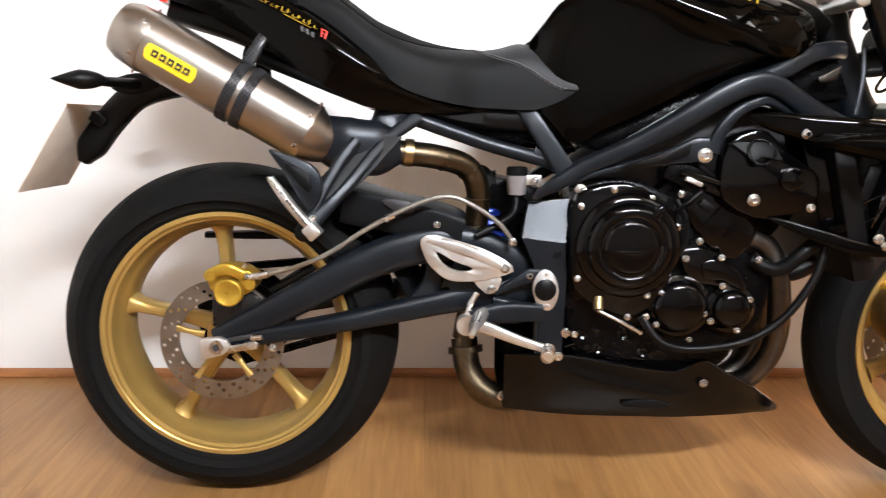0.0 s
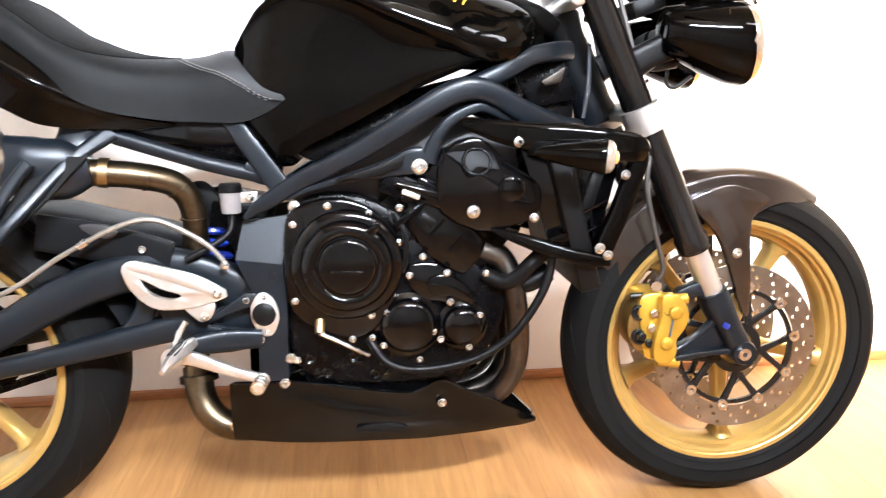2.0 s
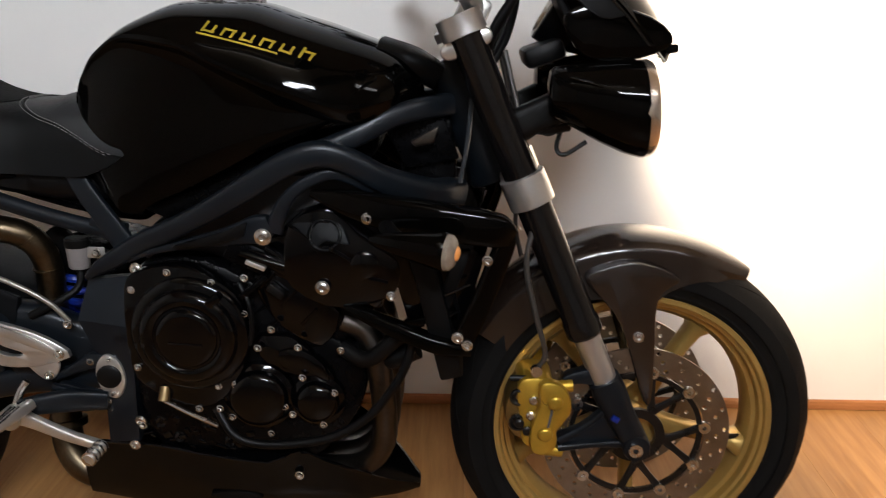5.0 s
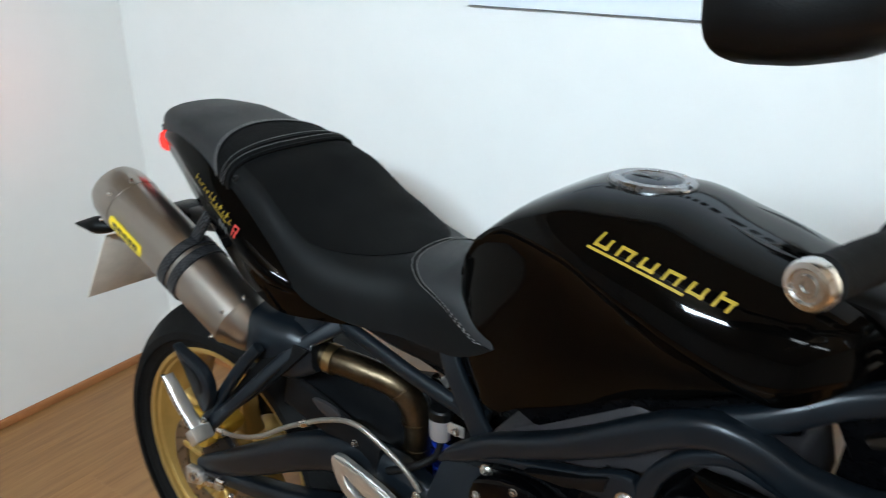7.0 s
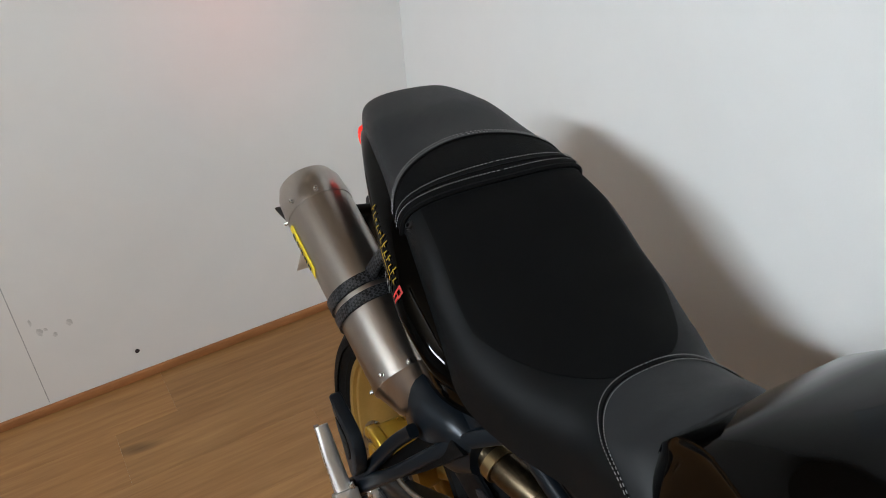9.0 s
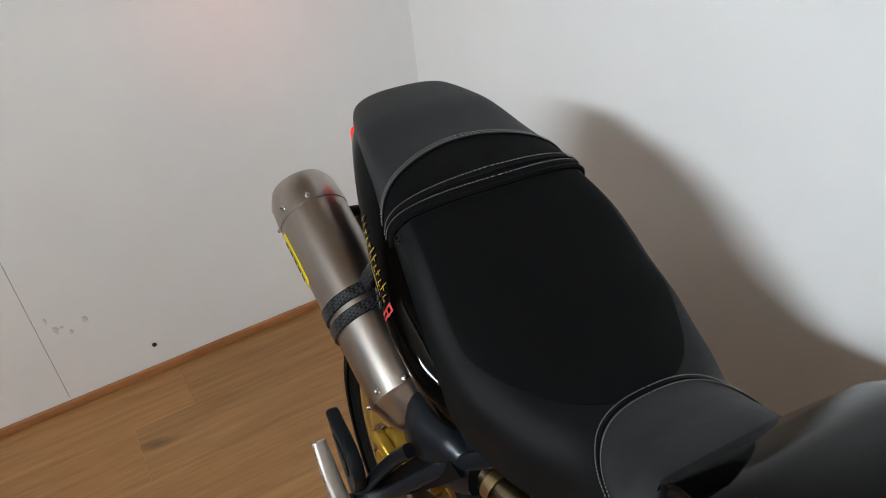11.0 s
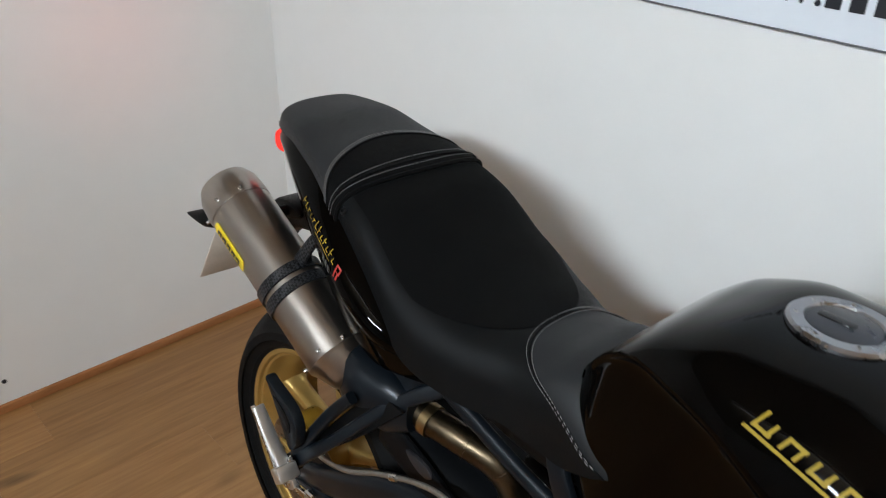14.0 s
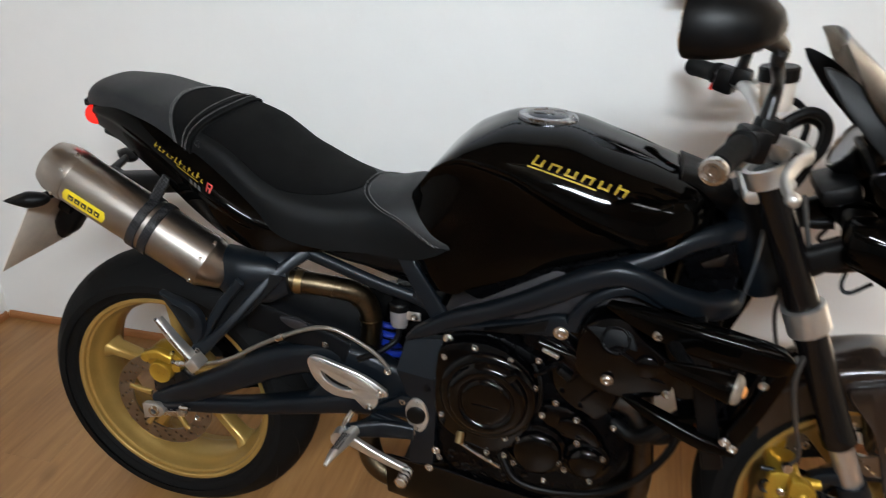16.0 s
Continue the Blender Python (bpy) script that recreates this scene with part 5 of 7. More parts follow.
part("lid", lathe([(0.0001, 0.034), (0.0185, 0.034), (0.0185, 0.046), (0.016, 0.049), (0.0001, 0.049)], (0.512, -0.105, 0.560), (0, 0, 1), 24), PLASTIC, res)
part("reservoir_tab", box((0.540, -0.108, 0.586), (0.03, 0.004, 0.018), 0.002), ALLOY, res)
bolt(0.543, -0.112, 0.586, res, 0.0075)
part("reservoir_hose", tube([(0.512, -0.10, 0.56), (0.508, -0.11, 0.53), (0.48, -0.13, 0.51), (0.44, -0.14, 0.49)], 0.006, 10), PLASTIC, res)
part("shock_mount", box((0.515, 0.05, 0.53), (0.11, 0.16, 0.11), 0.012, (0, 12, 0)), CAST, bike, "black shock mounting casting")
part("heat_shield", slab(rounded([(0.440, 0.60), (0.455, 0.614), (0.475, 0.610), (0.492, 0.585), (0.496, 0.535), (0.462, 0.53), (0.460, 0.575)], 3), -0.03, -0.02, 0.003), PLASTIC, bike)

# ---- tank ----
TX = [0.540, 0.560, 0.585, 0.640, 0.710, 0.790, 0.870, 0.950, 1.010, 1.045]
tank_top = pchip(TX, [0.824, 0.851, 0.883, 0.931, 0.957, 0.958, 0.938, 0.913, 0.890, 0.864])
tank_crease = pchip(TX, [0.822, 0.849, 0.881, 0.908, 0.900, 0.868, 0.838, 0.815, 0.830, 0.841])
tank_half = pchip(TX, [0.074, 0.096, 0.108, 0.130, 0.148, 0.160, 0.166, 0.152, 0.118, 0.060])
tank_lowhalf = pchip(TX, [0.085, 0.098, 0.108, 0.118, 0.126, 0.134, 0.144, 0.143, 0.112, 0.057])
tank_low = pchip([0.540, 0.562, 0.588, 0.606, 0.626, 0.660, 0.710, 0.774, 0.820, 0.867, 0.913, 0.959, 0.996, 1.045], [0.706, 0.700, 0.674, 0.654, 0.653, 0.672, 0.695, 0.728, 0.753, 0.771, 0.791, 0.808, 0.822, 0.834])


def tank_section(x):
    """Half of a section, from the top line down the right side: (out, z)."""
    zt, zc, w, wl, zl = (f(x) for f in (tank_top, tank_crease, tank_half, tank_lowhalf, tank_low))
    h = zt - zc
    return [(0, zt), (0.30 * w, zt - 0.015 * h), (0.55 * w, zt - 0.10 * h), (0.75 * w, zt - 0.27 * h), (0.88 * w, zt - 0.50 * h), (0.965 * w, zt - 0.80 * h), (w, zc),
            (0.985 * w, zc - 0.006), (0.5 * (0.93 * w + wl), zc - 0.022), (wl, zc - 0.42 * (zc - zl)), (wl, zl + 0.2 * (zc - zl)), (wl * 0.96, zl)]


def tank_point(x, s):
    """s from 0 on the top line to 1 at the lower edge."""
    sec = tank_section(x)
    k = [0, 0.08, 0.16, 0.24, 0.32, 0.40, 0.47, 0.50, 0.58, 0.70, 0.86, 1.0]
    i = max(0, min(int(np.searchsorted(k, s, side="right")) - 1, len(k) - 2))
    t = (s - k[i]) / (k[i + 1] - k[i])
    p = [Vector(sec[max(0, min(len(sec) - 1, i + j))]) for j in (-1, 0, 1, 2)]
    if i == 0:
        p[0] = Vector((-sec[1][0], sec[1][1]))
    if i in (5, 6):
        return p[1].lerp(p[2], t)
    return 0.5 * (2 * p[1] + (p[2] - p[0]) * t + (2 * p[0] - 5 * p[1] + 4 * p[2] - p[3]) * t * t + (3 * p[1] - p[0] - 3 * p[2] + p[3]) * t ** 3)


def tank_skin(u, v):
    x = TX[0] + (TX[-1] - TX[0]) * (0.5 - 0.5 * math.cos(math.pi * u))
    t = 2 * v - 1
    q = tank_point(x, abs(t))
    return Vector((x, math.copysign(q.x, t), q.y))


bm = sheet(tank_skin, 90, 96)
bmesh.ops.holes_fill(bm, edges=[e for e in bm.edges if e.is_boundary], sides=0)
bmesh.ops.remove_doubles(bm, verts=bm.verts, dist=0.0002)
tank = part("fuel_tank", bm, GLOSS, bike, "gloss black fuel tank with yellow lettering", sharp=42)


def on_tank(x, z, off=0.0012):
    """The place on the right flank above the crease at that x and z."""
    lo, hi = 0.0, 0.47
    for _ in range(30):
        mid = (lo + hi) / 2
        if tank_point(x, mid).y > z:
            lo = mid
        else:
            hi = mid
    q = tank_point(x, lo)
    q2 = tank_point(x, min(lo + 0.02, 0.47))
    n = Vector((q.y - q2.y, q2.x - q.x)).normalized()
    return Vector((x, -(q.x + n.x * off), q.y + n.y * off))


# the yellow word as plain slanted strokes on a long bar: (start, end, low, high) in the word's own frame
WORD = [(0.02 + 0.074 * k, 0.040 + 0.074 * k, 0.22, 0.92 if k in (0, 10) else 0.76) for k in range(12)] + [(0.02 + 0.148 * k, 0.12 + 0.148 * k, 0.62 if k % 2 else 0.24, 0.76 if k % 2 else 0.38) for k in range(6)] + [(0.0, 0.62, 0.0, 0.13)]


def word_point(s, h):
    x0, z0, x1, z1 = 0.746, 0.912, 0.902, 0.871
    bow = 0.003 * math.sin(math.pi * s)
    x = x0 + (x1 - x0) * s / 0.88 + 0.009 * h
    z = z0 + (z1 - z0) * s / 0.88 + bow + 0.019 * h
    return on_tank(x, z)


for a, b, c, d in WORD:
    part("tank_lettering", sheet(lambda u, v, a=a, b=b, c=c, d=d: word_point(a + (b - a) * u + 0.012 * (c + (d - c) * v), c + (d - c) * v), max(3, int((b - a) * 40)), 3), YELLOW, tank)

cap = part("filler_cap", lathe([(0.0001, 0.004), (0.034, 0.004), (0.036, 0.007), (0.048, 0.007), (0.051, 0.004), (0.051, -0.006), (0.0001, -0.006)], (0.757, 0, 0.9560), (0.02, 0, 1), 48), mat("cap_ring", (0.34, 0.345, 0.36), 0.3, 1.0, 0.1), tank, "round bright filler cap")
part("cap_centre", lathe([(0.0001, 0.006), (0.030, 0.006), (0.034, 0.004), (0.034, 0.002), (0.0001, 0.002)], (0.757, 0, 0.9570), (0.02, 0, 1), 40), mat("brushed_cap", (0.075, 0.078, 0.088), 0.32, 1.0, 0.1), tank)
part("cap_latch", box((0.750, 0, 0.9633), (0.034, 0.012, 0.003), 0.0015), BLACKMETAL, tank)
for k in range(7):
    a = 2 * math.pi * k / 7
    bolt(0.757 + 0.042 * math.cos(a), 0.042 * math.sin(a), 0.9590, tank, 0.003, axis=(0, 0, 1))
for s in (-1, 1):
    part("tank_vent", sheet(lambda u, v, s=s: Vector((0.86 + 0.11 * u, s * (0.045 + 0.03 * math.sin(math.pi * u) * (v - 0.3) - 0.02 * u), tank_point(0.86 + 0.11 * u, 0.12).y + 0.0035)), 14, 4, thick=0.002), PLASTIC, tank)
part("tank_front_cover", beam([(0.98, 0, 0.885), (1.03, 0, 0.872), (1.07, 0, 0.850)], [0.15, 0.13, 0.09], [0.05, 0.045, 0.04]), PLASTIC, bike, "black cover before the tank")
part("headstock_infill", slab([(1.0, 0.60), (1.085, 0.60), (1.10, 0.72), (1.09, 0.80), (1.02, 0.80)], -0.05, 0.05, 0.006), CAST, bike, "dark wiring behind the headstock")
part("air_box", slab(rounded([(0.335, 0.716), (0.56, 0.706), (0.592, 0.680), (0.632, 0.642), (0.585, 0.640), (0.500, 0.656), (0.405, 0.684), (0.345, 0.705)], 2), -0.072, 0.072, 0.006), CAST, bike, "black air box under the seat")
# dark block set back under the tank, added to keep this gap in shade
part("side_shade_infill", slab([(0.625, 0.655), (0.70, 0.690), (0.82, 0.755), (0.98, 0.79), (0.98, 0.74), (0.82, 0.69), (0.68, 0.63)], -0.088, 0.088, 0.008), CAST, bike)

# ---- seat ----
seat_top = pchip([-0.126, -0.115, -0.09, -0.03, 0.04, 0.10, 0.14, 0.198, 0.238, 0.266, 0.300, 0.345, 0.391, 0.437, 0.475, 0.513, 0.535, 0.575, 0.610],
                 [0.932, 0.954, 0.966, 0.963, 0.948, 0.938, 0.930, 0.909, 0.881, 0.862, 0.847, 0.830, 0.820, 0.816, 0.820, 0.829, 0.826, 0.794, 0.762])
seat_low = pchip([-0.126, -0.09, -0.04, 0.0, 0.055, 0.106, 0.156, 0.230, 0.269, 0.311, 0.354, 0.398, 0.442, 0.531, 0.578, 0.610],
                 [0.920, 0.930, 0.930, 0.920, 0.898, 0.873, 0.848, 0.812, 0.776, 0.746, 0.730, 0.721, 0.715, 0.712, 0.727, 0.748])
seat_half = pchip([-0.126, -0.115, -0.09, -0.03, 0.06, 0.14, 0.22, 0.30, 0.38, 0.46, 0.53, 0.61], [0.036, 0.056, 0.070, 0.086, 0.104, 0.121, 0.133, 0.140, 0.124, 0.098, 0.099, 0.106])


def seam_x(t):
    """Where the passenger pad meets the rider seat."""
    return 0.157 - 0.022 * min(1.0, abs(t)) ** 1.6


def seat_at(x, t, off=0.0):
    """t from -1 (right edge) over the middle to 1."""
    a = t * math.pi / 2
    e = 0.80
    ca, sa = max(0.0, math.cos(a)), math.sin(a)
    y = seat_half(x) * math.copysign(abs(sa) ** e, sa)
    zl, zt = seat_low(x), seat_top(x)
    z = zl + (zt - zl) * ca ** 0.42
    step = 0.006 * max(0, min(1, (seam_x(t) + 0.004 - x) / 0.010))
    rim = 1 + (off + step) / 0.13
    return Vector((x, y * rim, z + (off + step) * max(0, ca)))


def seat_panel(name, x0, x1, material, label, nu, t0=-1.0, t1=1.0, parent=None, off=0.0):
    """A cover panel between two border lines x0(t) and x1(t)."""
    def f(u, v):
        t = t0 + (t1 - t0) * v
        return seat_at(x0(t) + (x1(t) - x0(t)) * u, t, off)
    bm = sheet(f, nu, 64)
    if sum(q.normal.z for q in bm.faces) < 0:
        bmesh.ops.reverse_faces(bm, faces=bm.faces[:])
    bmesh.ops.solidify(bm, geom=bm.faces[:], thickness=0.006)
    return part(name, bm, material, parent or bike, label, sharp=60)


arch = lambda t: 0.064 + 0.050 * (math.sqrt(t * t + 0.01) - 0.1) / 0.905
pill = seat_panel("passenger_seat", lambda t: -0.126, arch, PADVINYL, "dark grey vinyl passenger seat pad", 40)
seat_panel("passenger_seat_panel", arch, seam_x, SUEDE, "black suede front of the passenger seat", 24, parent=pill)
knee = lambda t: 0.430 + 0.105 * t * t + 0.069 * t ** 6
rider = seat_panel("rider_seat", seam_x, knee, VINYL, "black two-textured rider seat", 50)
seat_panel("rider_seat_panel", lambda t: seam_x(t) + 0.006, lambda t: 0.430 - 0.13 * (abs(t) / 0.62) ** 2.4, SUEDE, "black suede rider seat middle", 36, -0.62, 0.62, rider, 0.0012)
seat_panel("knee_pad", knee, lambda t: 0.572 + 0.036 * abs(t) ** 1.5, PADVINYL, "grey vinyl seat nose pad", 20, parent=rider)


def stitches(line, parent, count, name="stitching", off=0.0024):
    """A row of short pale stitches along a line t -> x."""
    bm = bmesh.new()
    for k in range(count):
        t = -0.97 + 1.94 * (k + 0.2) / count
        t2 = -0.97 + 1.94 * (k + 0.75) / count
        tube([seat_at(line(t), t, off), seat_at(line(t2), t2, off)], 0.0005, 5, smooth=False, bm=bm)
    return part(name, bm, THREAD, parent, "pale stitched seam")


def welt(line, parent, r=0.0016):
    return part("seam", tube([seat_at(line(-1 + 2 * k / 60), -1 + 2 * k / 60, 0.0008) for k in range(61)], r, 6, smooth=False), SUEDE, parent)


stitches(lambda t: arch(t) - 0.003, pill, 90)
stitches(lambda t: arch(t) - 0.007, pill, 90)
welt(arch, pill, 0.0012)
stitches(lambda t: seam_x(t) - 0.026 + 0.012 * abs(t), pill, 90)
stitches(lambda t: seam_x(t) - 0.008, pill, 90)
welt(lambda t: seam_x(t) - 0.018 + 0.008 * abs(t), pill, 0.0018)
welt(seam_x, pill, 0.0035)
stitches(lambda t: knee(t) - 0.004, rider, 110)
stitches(lambda t: knee(t) + 0.004, rider, 110)
welt(knee, rider, 0.0012)
bolt(0.152, -0.118, 0.892, rider, 0.007, BLACKMETAL, axis=(0, -0.85, 0.5))

# ---- tail ----
TLX = [-0.115, -0.09, -0.04, 0.02, 0.076, 0.14, 0.20, 0.25, 0.31, 0.37, 0.43]
tail_up = pchip(TLX, [0.930, 0.945, 0.952, 0.940, 0.922, 0.892, 0.856, 0.822, 0.778, 0.740, 0.722])
tail_dn = pchip(TLX, [0.900, 0.896, 0.880, 0.850, 0.820, 0.778, 0.744, 0.720, 0.712, 0.710, 0.708])
tail_half = pchip(TLX, [0.070, 0.086, 0.108, 0.131, 0.149, 0.166, 0.177, 0.173, 0.144, 0.117, 0.100])


def tail_at(x, s, side=-1, off=0.0):
    """s from 0 at the seat edge to 1 at the lower edge of the flank."""
    w, zu, zd = tail_half(x), tail_up(x), tail_dn(x)
    a = s * math.pi
    y = w * (0.72 + 0.28 * math.sin(min(a * 1.15, math.pi * 0.62)) ** 0.9 - 0.10 * s * s) + off
    return Vector((x, side * y, zu + (zd - zu) * s))


def tail_skin(u, v):
    x = TLX[0] + (TLX[-1] - TLX[0]) * u
    if v < 0.4:
        return tail_at(x, v / 0.4, -1)
    if v > 0.6:
        return tail_at(x, 1 - (v - 0.6) / 0.4, 1)
    p = tail_at(x, 1, -1)
    return Vector((x, p.y * (1 - 2 * (v - 0.4) / 0.2), p.z - 0.004 * math.sin(math.pi * (v - 0.4) / 0.2)))


tailp = part("tail_fairing", sheet(tail_skin, 60, 50, thick=0.003), GLOSS, bike, "gloss black tail fairing with small lettering")


def tail_word(s, h):
    x = 0.070 + 0.112 * s
    c = 0.300 - 0.06 * s
    return tail_at(x, c + 0.12 * (0.45 - h), -1, 0.0022)


for k in range(12):
    a = 0.01 + 0.079 * k
    tall = (0.95, 0.75, 0.6, 0.6, 0.6, 0.95, 0.95, 0.6, 0.8, 0.6, 0.95, 0.6)[k]
    part("tail_lettering", sheet(lambda u, v, a=a, tall=tall: tail_word(a + 0.014 * u + 0.016 * v, 0.12 + (0.86 * tall - 0.12) * v), 2, 3), YELLOW, tailp)
    part("tail_lettering", sheet(lambda u, v, a=a, k=k: tail_word(a + 0.055 * u, (0.12 if k % 2 else 0.43) + 0.09 * v), 3, 1), YELLOW, tailp)
part("tail_lettering", sheet(lambda u, v: tail_word(0.45 + 0.4 * u, -0.12 + 0.09 * v), 6, 1), YELLOW, tailp)
for a, b, c, d in ((0.99, 1.012, -0.45, 0.60), (0.99, 1.08, 0.45, 0.60), (1.058, 1.08, 0.12, 0.60), (0.99, 1.08, 0.05, 0.18), (1.04, 1.065, -0.45, 0.08)):
    part("tail_lettering", sheet(lambda u, v, a=a, b=b, c=c, d=d: tail_word(a + (b - a) * u, c + (d - c) * v), 3, 3), RED, tailp)
for k in range(3):
    part("tail_lettering", sheet(lambda u, v, k=k: tail_word(0.70 + 0.075 * k + 0.045 * u, -1.0 + 0.6 * v), 2, 2), GREY, tailp)

part("tail_light", slab(rounded([(-0.120, 0.915), (-0.112, 0.930), (-0.088, 0.928), (-0.076, 0.905), (-0.095, 0.896), (-0.114, 0.900)], 3), -0.079, 0.079, 0.008), TAIL_GLOW, tailp, "glowing red tail light")
part("tail_top_cap", slab(rounded([(-0.128, 0.930), (-0.118, 0.945), (-0.08, 0.948), (-0.06, 0.93), (-0.10, 0.925)], 3), -0.066, 0.066, 0.009), PLASTIC, tailp)
part("undertray", beam([(-0.10, 0, 0.885), (0.0, 0, 0.855), (0.12, 0, 0.805), (0.25, 0, 0.755), (0.40, 0, 0.72)], [0.10, 0.13, 0.15, 0.15, 0.14], [0.04, 0.04, 0.035, 0.03, 0.03]), PLASTIC, tailp)

part("battery_box", beam([(0.28, 0, 0.742), (0.34, 0, 0.726), (0.42, 0, 0.706), (0.50, 0, 0.700), (0.575, 0, 0.700)], [0.15, 0.19, 0.19, 0.19, 0.17], [0.04, 0.055, 0.055, 0.06, 0.06], e=0.4), PLASTIC, bike, "black box under the seat")

# number plate on its arm
arm = part("plate_hanger", beam([(0.06, 0, 0.772), (-0.02, 0, 0.762), (-0.11, 0, 0.750), (-0.175, 0, 0.735), (-0.222, 0, 0.695), (-0.262, 0, 0.645), (-0.282, 0, 0.612)], [0.06, 0.055, 0.05, 0.045, 0.045, 0.045, 0.03], [0.04, 0.04, 0.042, 0.05, 0.05, 0.05, 0.02]), PLASTIC, bike, "black number plate hanger")
part("arm_tip", slab(rounded([(-0.20, 0.765), (-0.15, 0.772), (-0.12, 0.755), (-0.17, 0.735), (-0.215, 0.742)], 3), -0.03, 0.03, 0.006), PLASTIC, arm)
bm = box((0, 0, 0), (0.177, 0.186, 0.0025), 0.001)
plate = part("number_plate", bm, PLATE, arm, "pale number plate seen from behind")
plate.matrix_basis = pose(-0.300, -0.026, 0.640, 0, -58, 0)
part("plate_lamp", box((-0.240, -0.02, 0.690), (0.03, 0.03, 0.02), 0.004, (0, 30, 0)), PLASTIC, arm)
for s in (1, -1):
    part("indicator_stalk", tube([(-0.165, -0.02 * s, 0.752), (-0.185, -0.08 * s, 0.752), (-0.200, -0.135 * s, 0.753)], [0.010, 0.008], 12), PLASTIC, arm)
    bm = bmesh.new()
    bmesh.ops.create_uvsphere(bm, u_segments=22, v_segments=12, radius=1)
    for v in bm.verts:
        k = max(0.0, -v.co.x)
        v.co.z *= 1 - 0.72 * k
        v.co.y *= 1 - 0.60 * k
    bmesh.ops.transform(bm, matrix=Matrix.Translation((-0.214, -0.155 * s, 0.753)) @ Matrix.Rotation(radians(28 * s), 4, "Z") @ Matrix.Diagonal((0.042, 0.019, 0.016, 1)), verts=bm.verts)
    part("indicator_body", bm, PLASTIC, arm, "black bullet indicator")

# ---- forks and front brake ----
FAX = Vector((0.441, 0, -1)).normalized()


def fork_at(z, y):
    return Vector((1.1435 + 0.441 * (0.841 - z), y, z))


for s in (1, -1):
    y = -0.106 * s
    leg = part("fork_leg", lathe([(0.0001, 0), (0.0255, 0), (0.0255, 0.20), (0.0262, 0.22), (0.0262, 0.465), (0.0285, 0.470), (0.0285, 0.492), (0.024, 0.497), (0.0001, 0.497)], fork_at(0.935, y), FAX, 32), FORKTUBE, bike, "gloss black upside-down fork leg")
    part("fork_slider", lathe([(0.0001, 0), (0.0205, 0), (0.0205, 0.14), (0.0001, 0.14)], fork_at(0.50, y), FAX, 28), mat("bright_slider", (0.58, 0.57, 0.56), 0.38, 0.9, 0.05), leg, "bright fork slider")
    part("fork_cap", lathe([(0.0001, 0), (0.018, 0), (0.022, 0.006), (0.022, 0.012), (0.0001, 0.012)], fork_at(0.944, y), FAX, 24), BLACKMETAL, leg)
    part("lower_clamp", lathe([(0.0255, 0), (0.034, 0.001), (0.034, 0.046), (0.0255, 0.047)], fork_at(0.727, y), FAX, 32, closed=True), ALLOY, leg, "silver lower yoke clamp")
    part("upper_clamp", lathe([(0.0255, 0), (0.033, 0.001), (0.033, 0.030), (0.0255, 0.031)], fork_at(0.948, y), FAX, 32, closed=True), ALLOY, leg, "silver upper yoke clamp")
    part("fork_foot", beam([fork_at(0.408, y), fork_at(0.385, y) + Vector((0.001, 0, 0)), (1.366, y, 0.345), (1.392, y, 0.300), (1.399, y, 0.288)], [0.052, 0.053, 0.052, 0.050, 0.044], [0.050, 0.053, 0.046, 0.042, 0.026], e=0.75), GRAPHITE, leg, "graphite fork foot casting")
    part("axle_lug", lathe([(0.0001, 0), (0.020, 0), (0.022, 0.004), (0.022, 0.050), (0.020, 0.054), (0.0001, 0.054)], (1.390, y + 0.027 * s, 0.300), (0, -s, 0), 24), GRAPHITE, leg)
    part("axle_pinch", lathe([(0.004, 0), (0.011, 0), (0.011, 0.006), (0.004, 0.006)], (1.387, y - 0.027 * s, 0.300), (0, -s, 0), 20, closed=True), STEEL, leg)
    part("brake_bracket", slab(rounded([(1.376, 0.330), (1.350, 0.306), (1.292, 0.290), (1.262, 0.290), (1.266, 0.310), (1.300, 0.326), (1.330, 0.352), (1.352, 0.372)], 3), y - 0.008, y + 0.008, 0.003), GRAPHITE, leg)
    part("bracket_rib", beam([(1.352, y - 0.006 * s, 0.372), (1.318, y - 0.010 * s, 0.338), (1.268, y - 0.012 * s, 0.305)], [0.016] * 3, [0.012, 0.010, 0.014], seg=10), GRAPHITE, leg)
    part("bracket_rib", beam([(1.385, y - 0.006 * s, 0.300), (1.330, y - 0.010 * s, 0.300), (1.268, y - 0.012 * s, 0.293)], [0.016] * 3, [0.014, 0.010, 0.012], seg=10), GRAPHITE, leg)
    part("cable_clip", box((1.352, y - 0.027 * s, 0.352), (0.013, 0.006, 0.010), 0.002, (0, 30, 0)), BLUE, leg)
    for x, z, r in ((1.257, 0.382, 0.0125), (1.244, 0.328, 0.0120)):
        part("piston_boss", lathe([(0.0001, 0.0065), (r * 0.62, 0.006), (r * 0.9, 0.004), (r, 0.001), (r, -0.004)], (x, y - 0.036 * s, z), (0, -s, 0), 28), CALIPER, leg)
    part("brake_bracket_top", slab(rounded([(1.330, 0.400), (1.296, 0.402), (1.27, 0.396), (1.270, 0.412), (1.298, 0.424), (1.328, 0.428)], 3), y - 0.012, y + 0.012, 0.004), GRAPHITE, leg)
    part("front_caliper", slab(rounded([(1.206, 0.408), (1.240, 0.412), (1.258, 0.398), (1.262, 0.340), (1.250, 0.300), (1.232, 0.292), (1.212, 0.300), (1.206, 0.340), (1.200, 0.380)], 3), y + 0.062 * s, y - 0.016 * s, 0.006), CALIPER, leg, "gold radial front caliper")
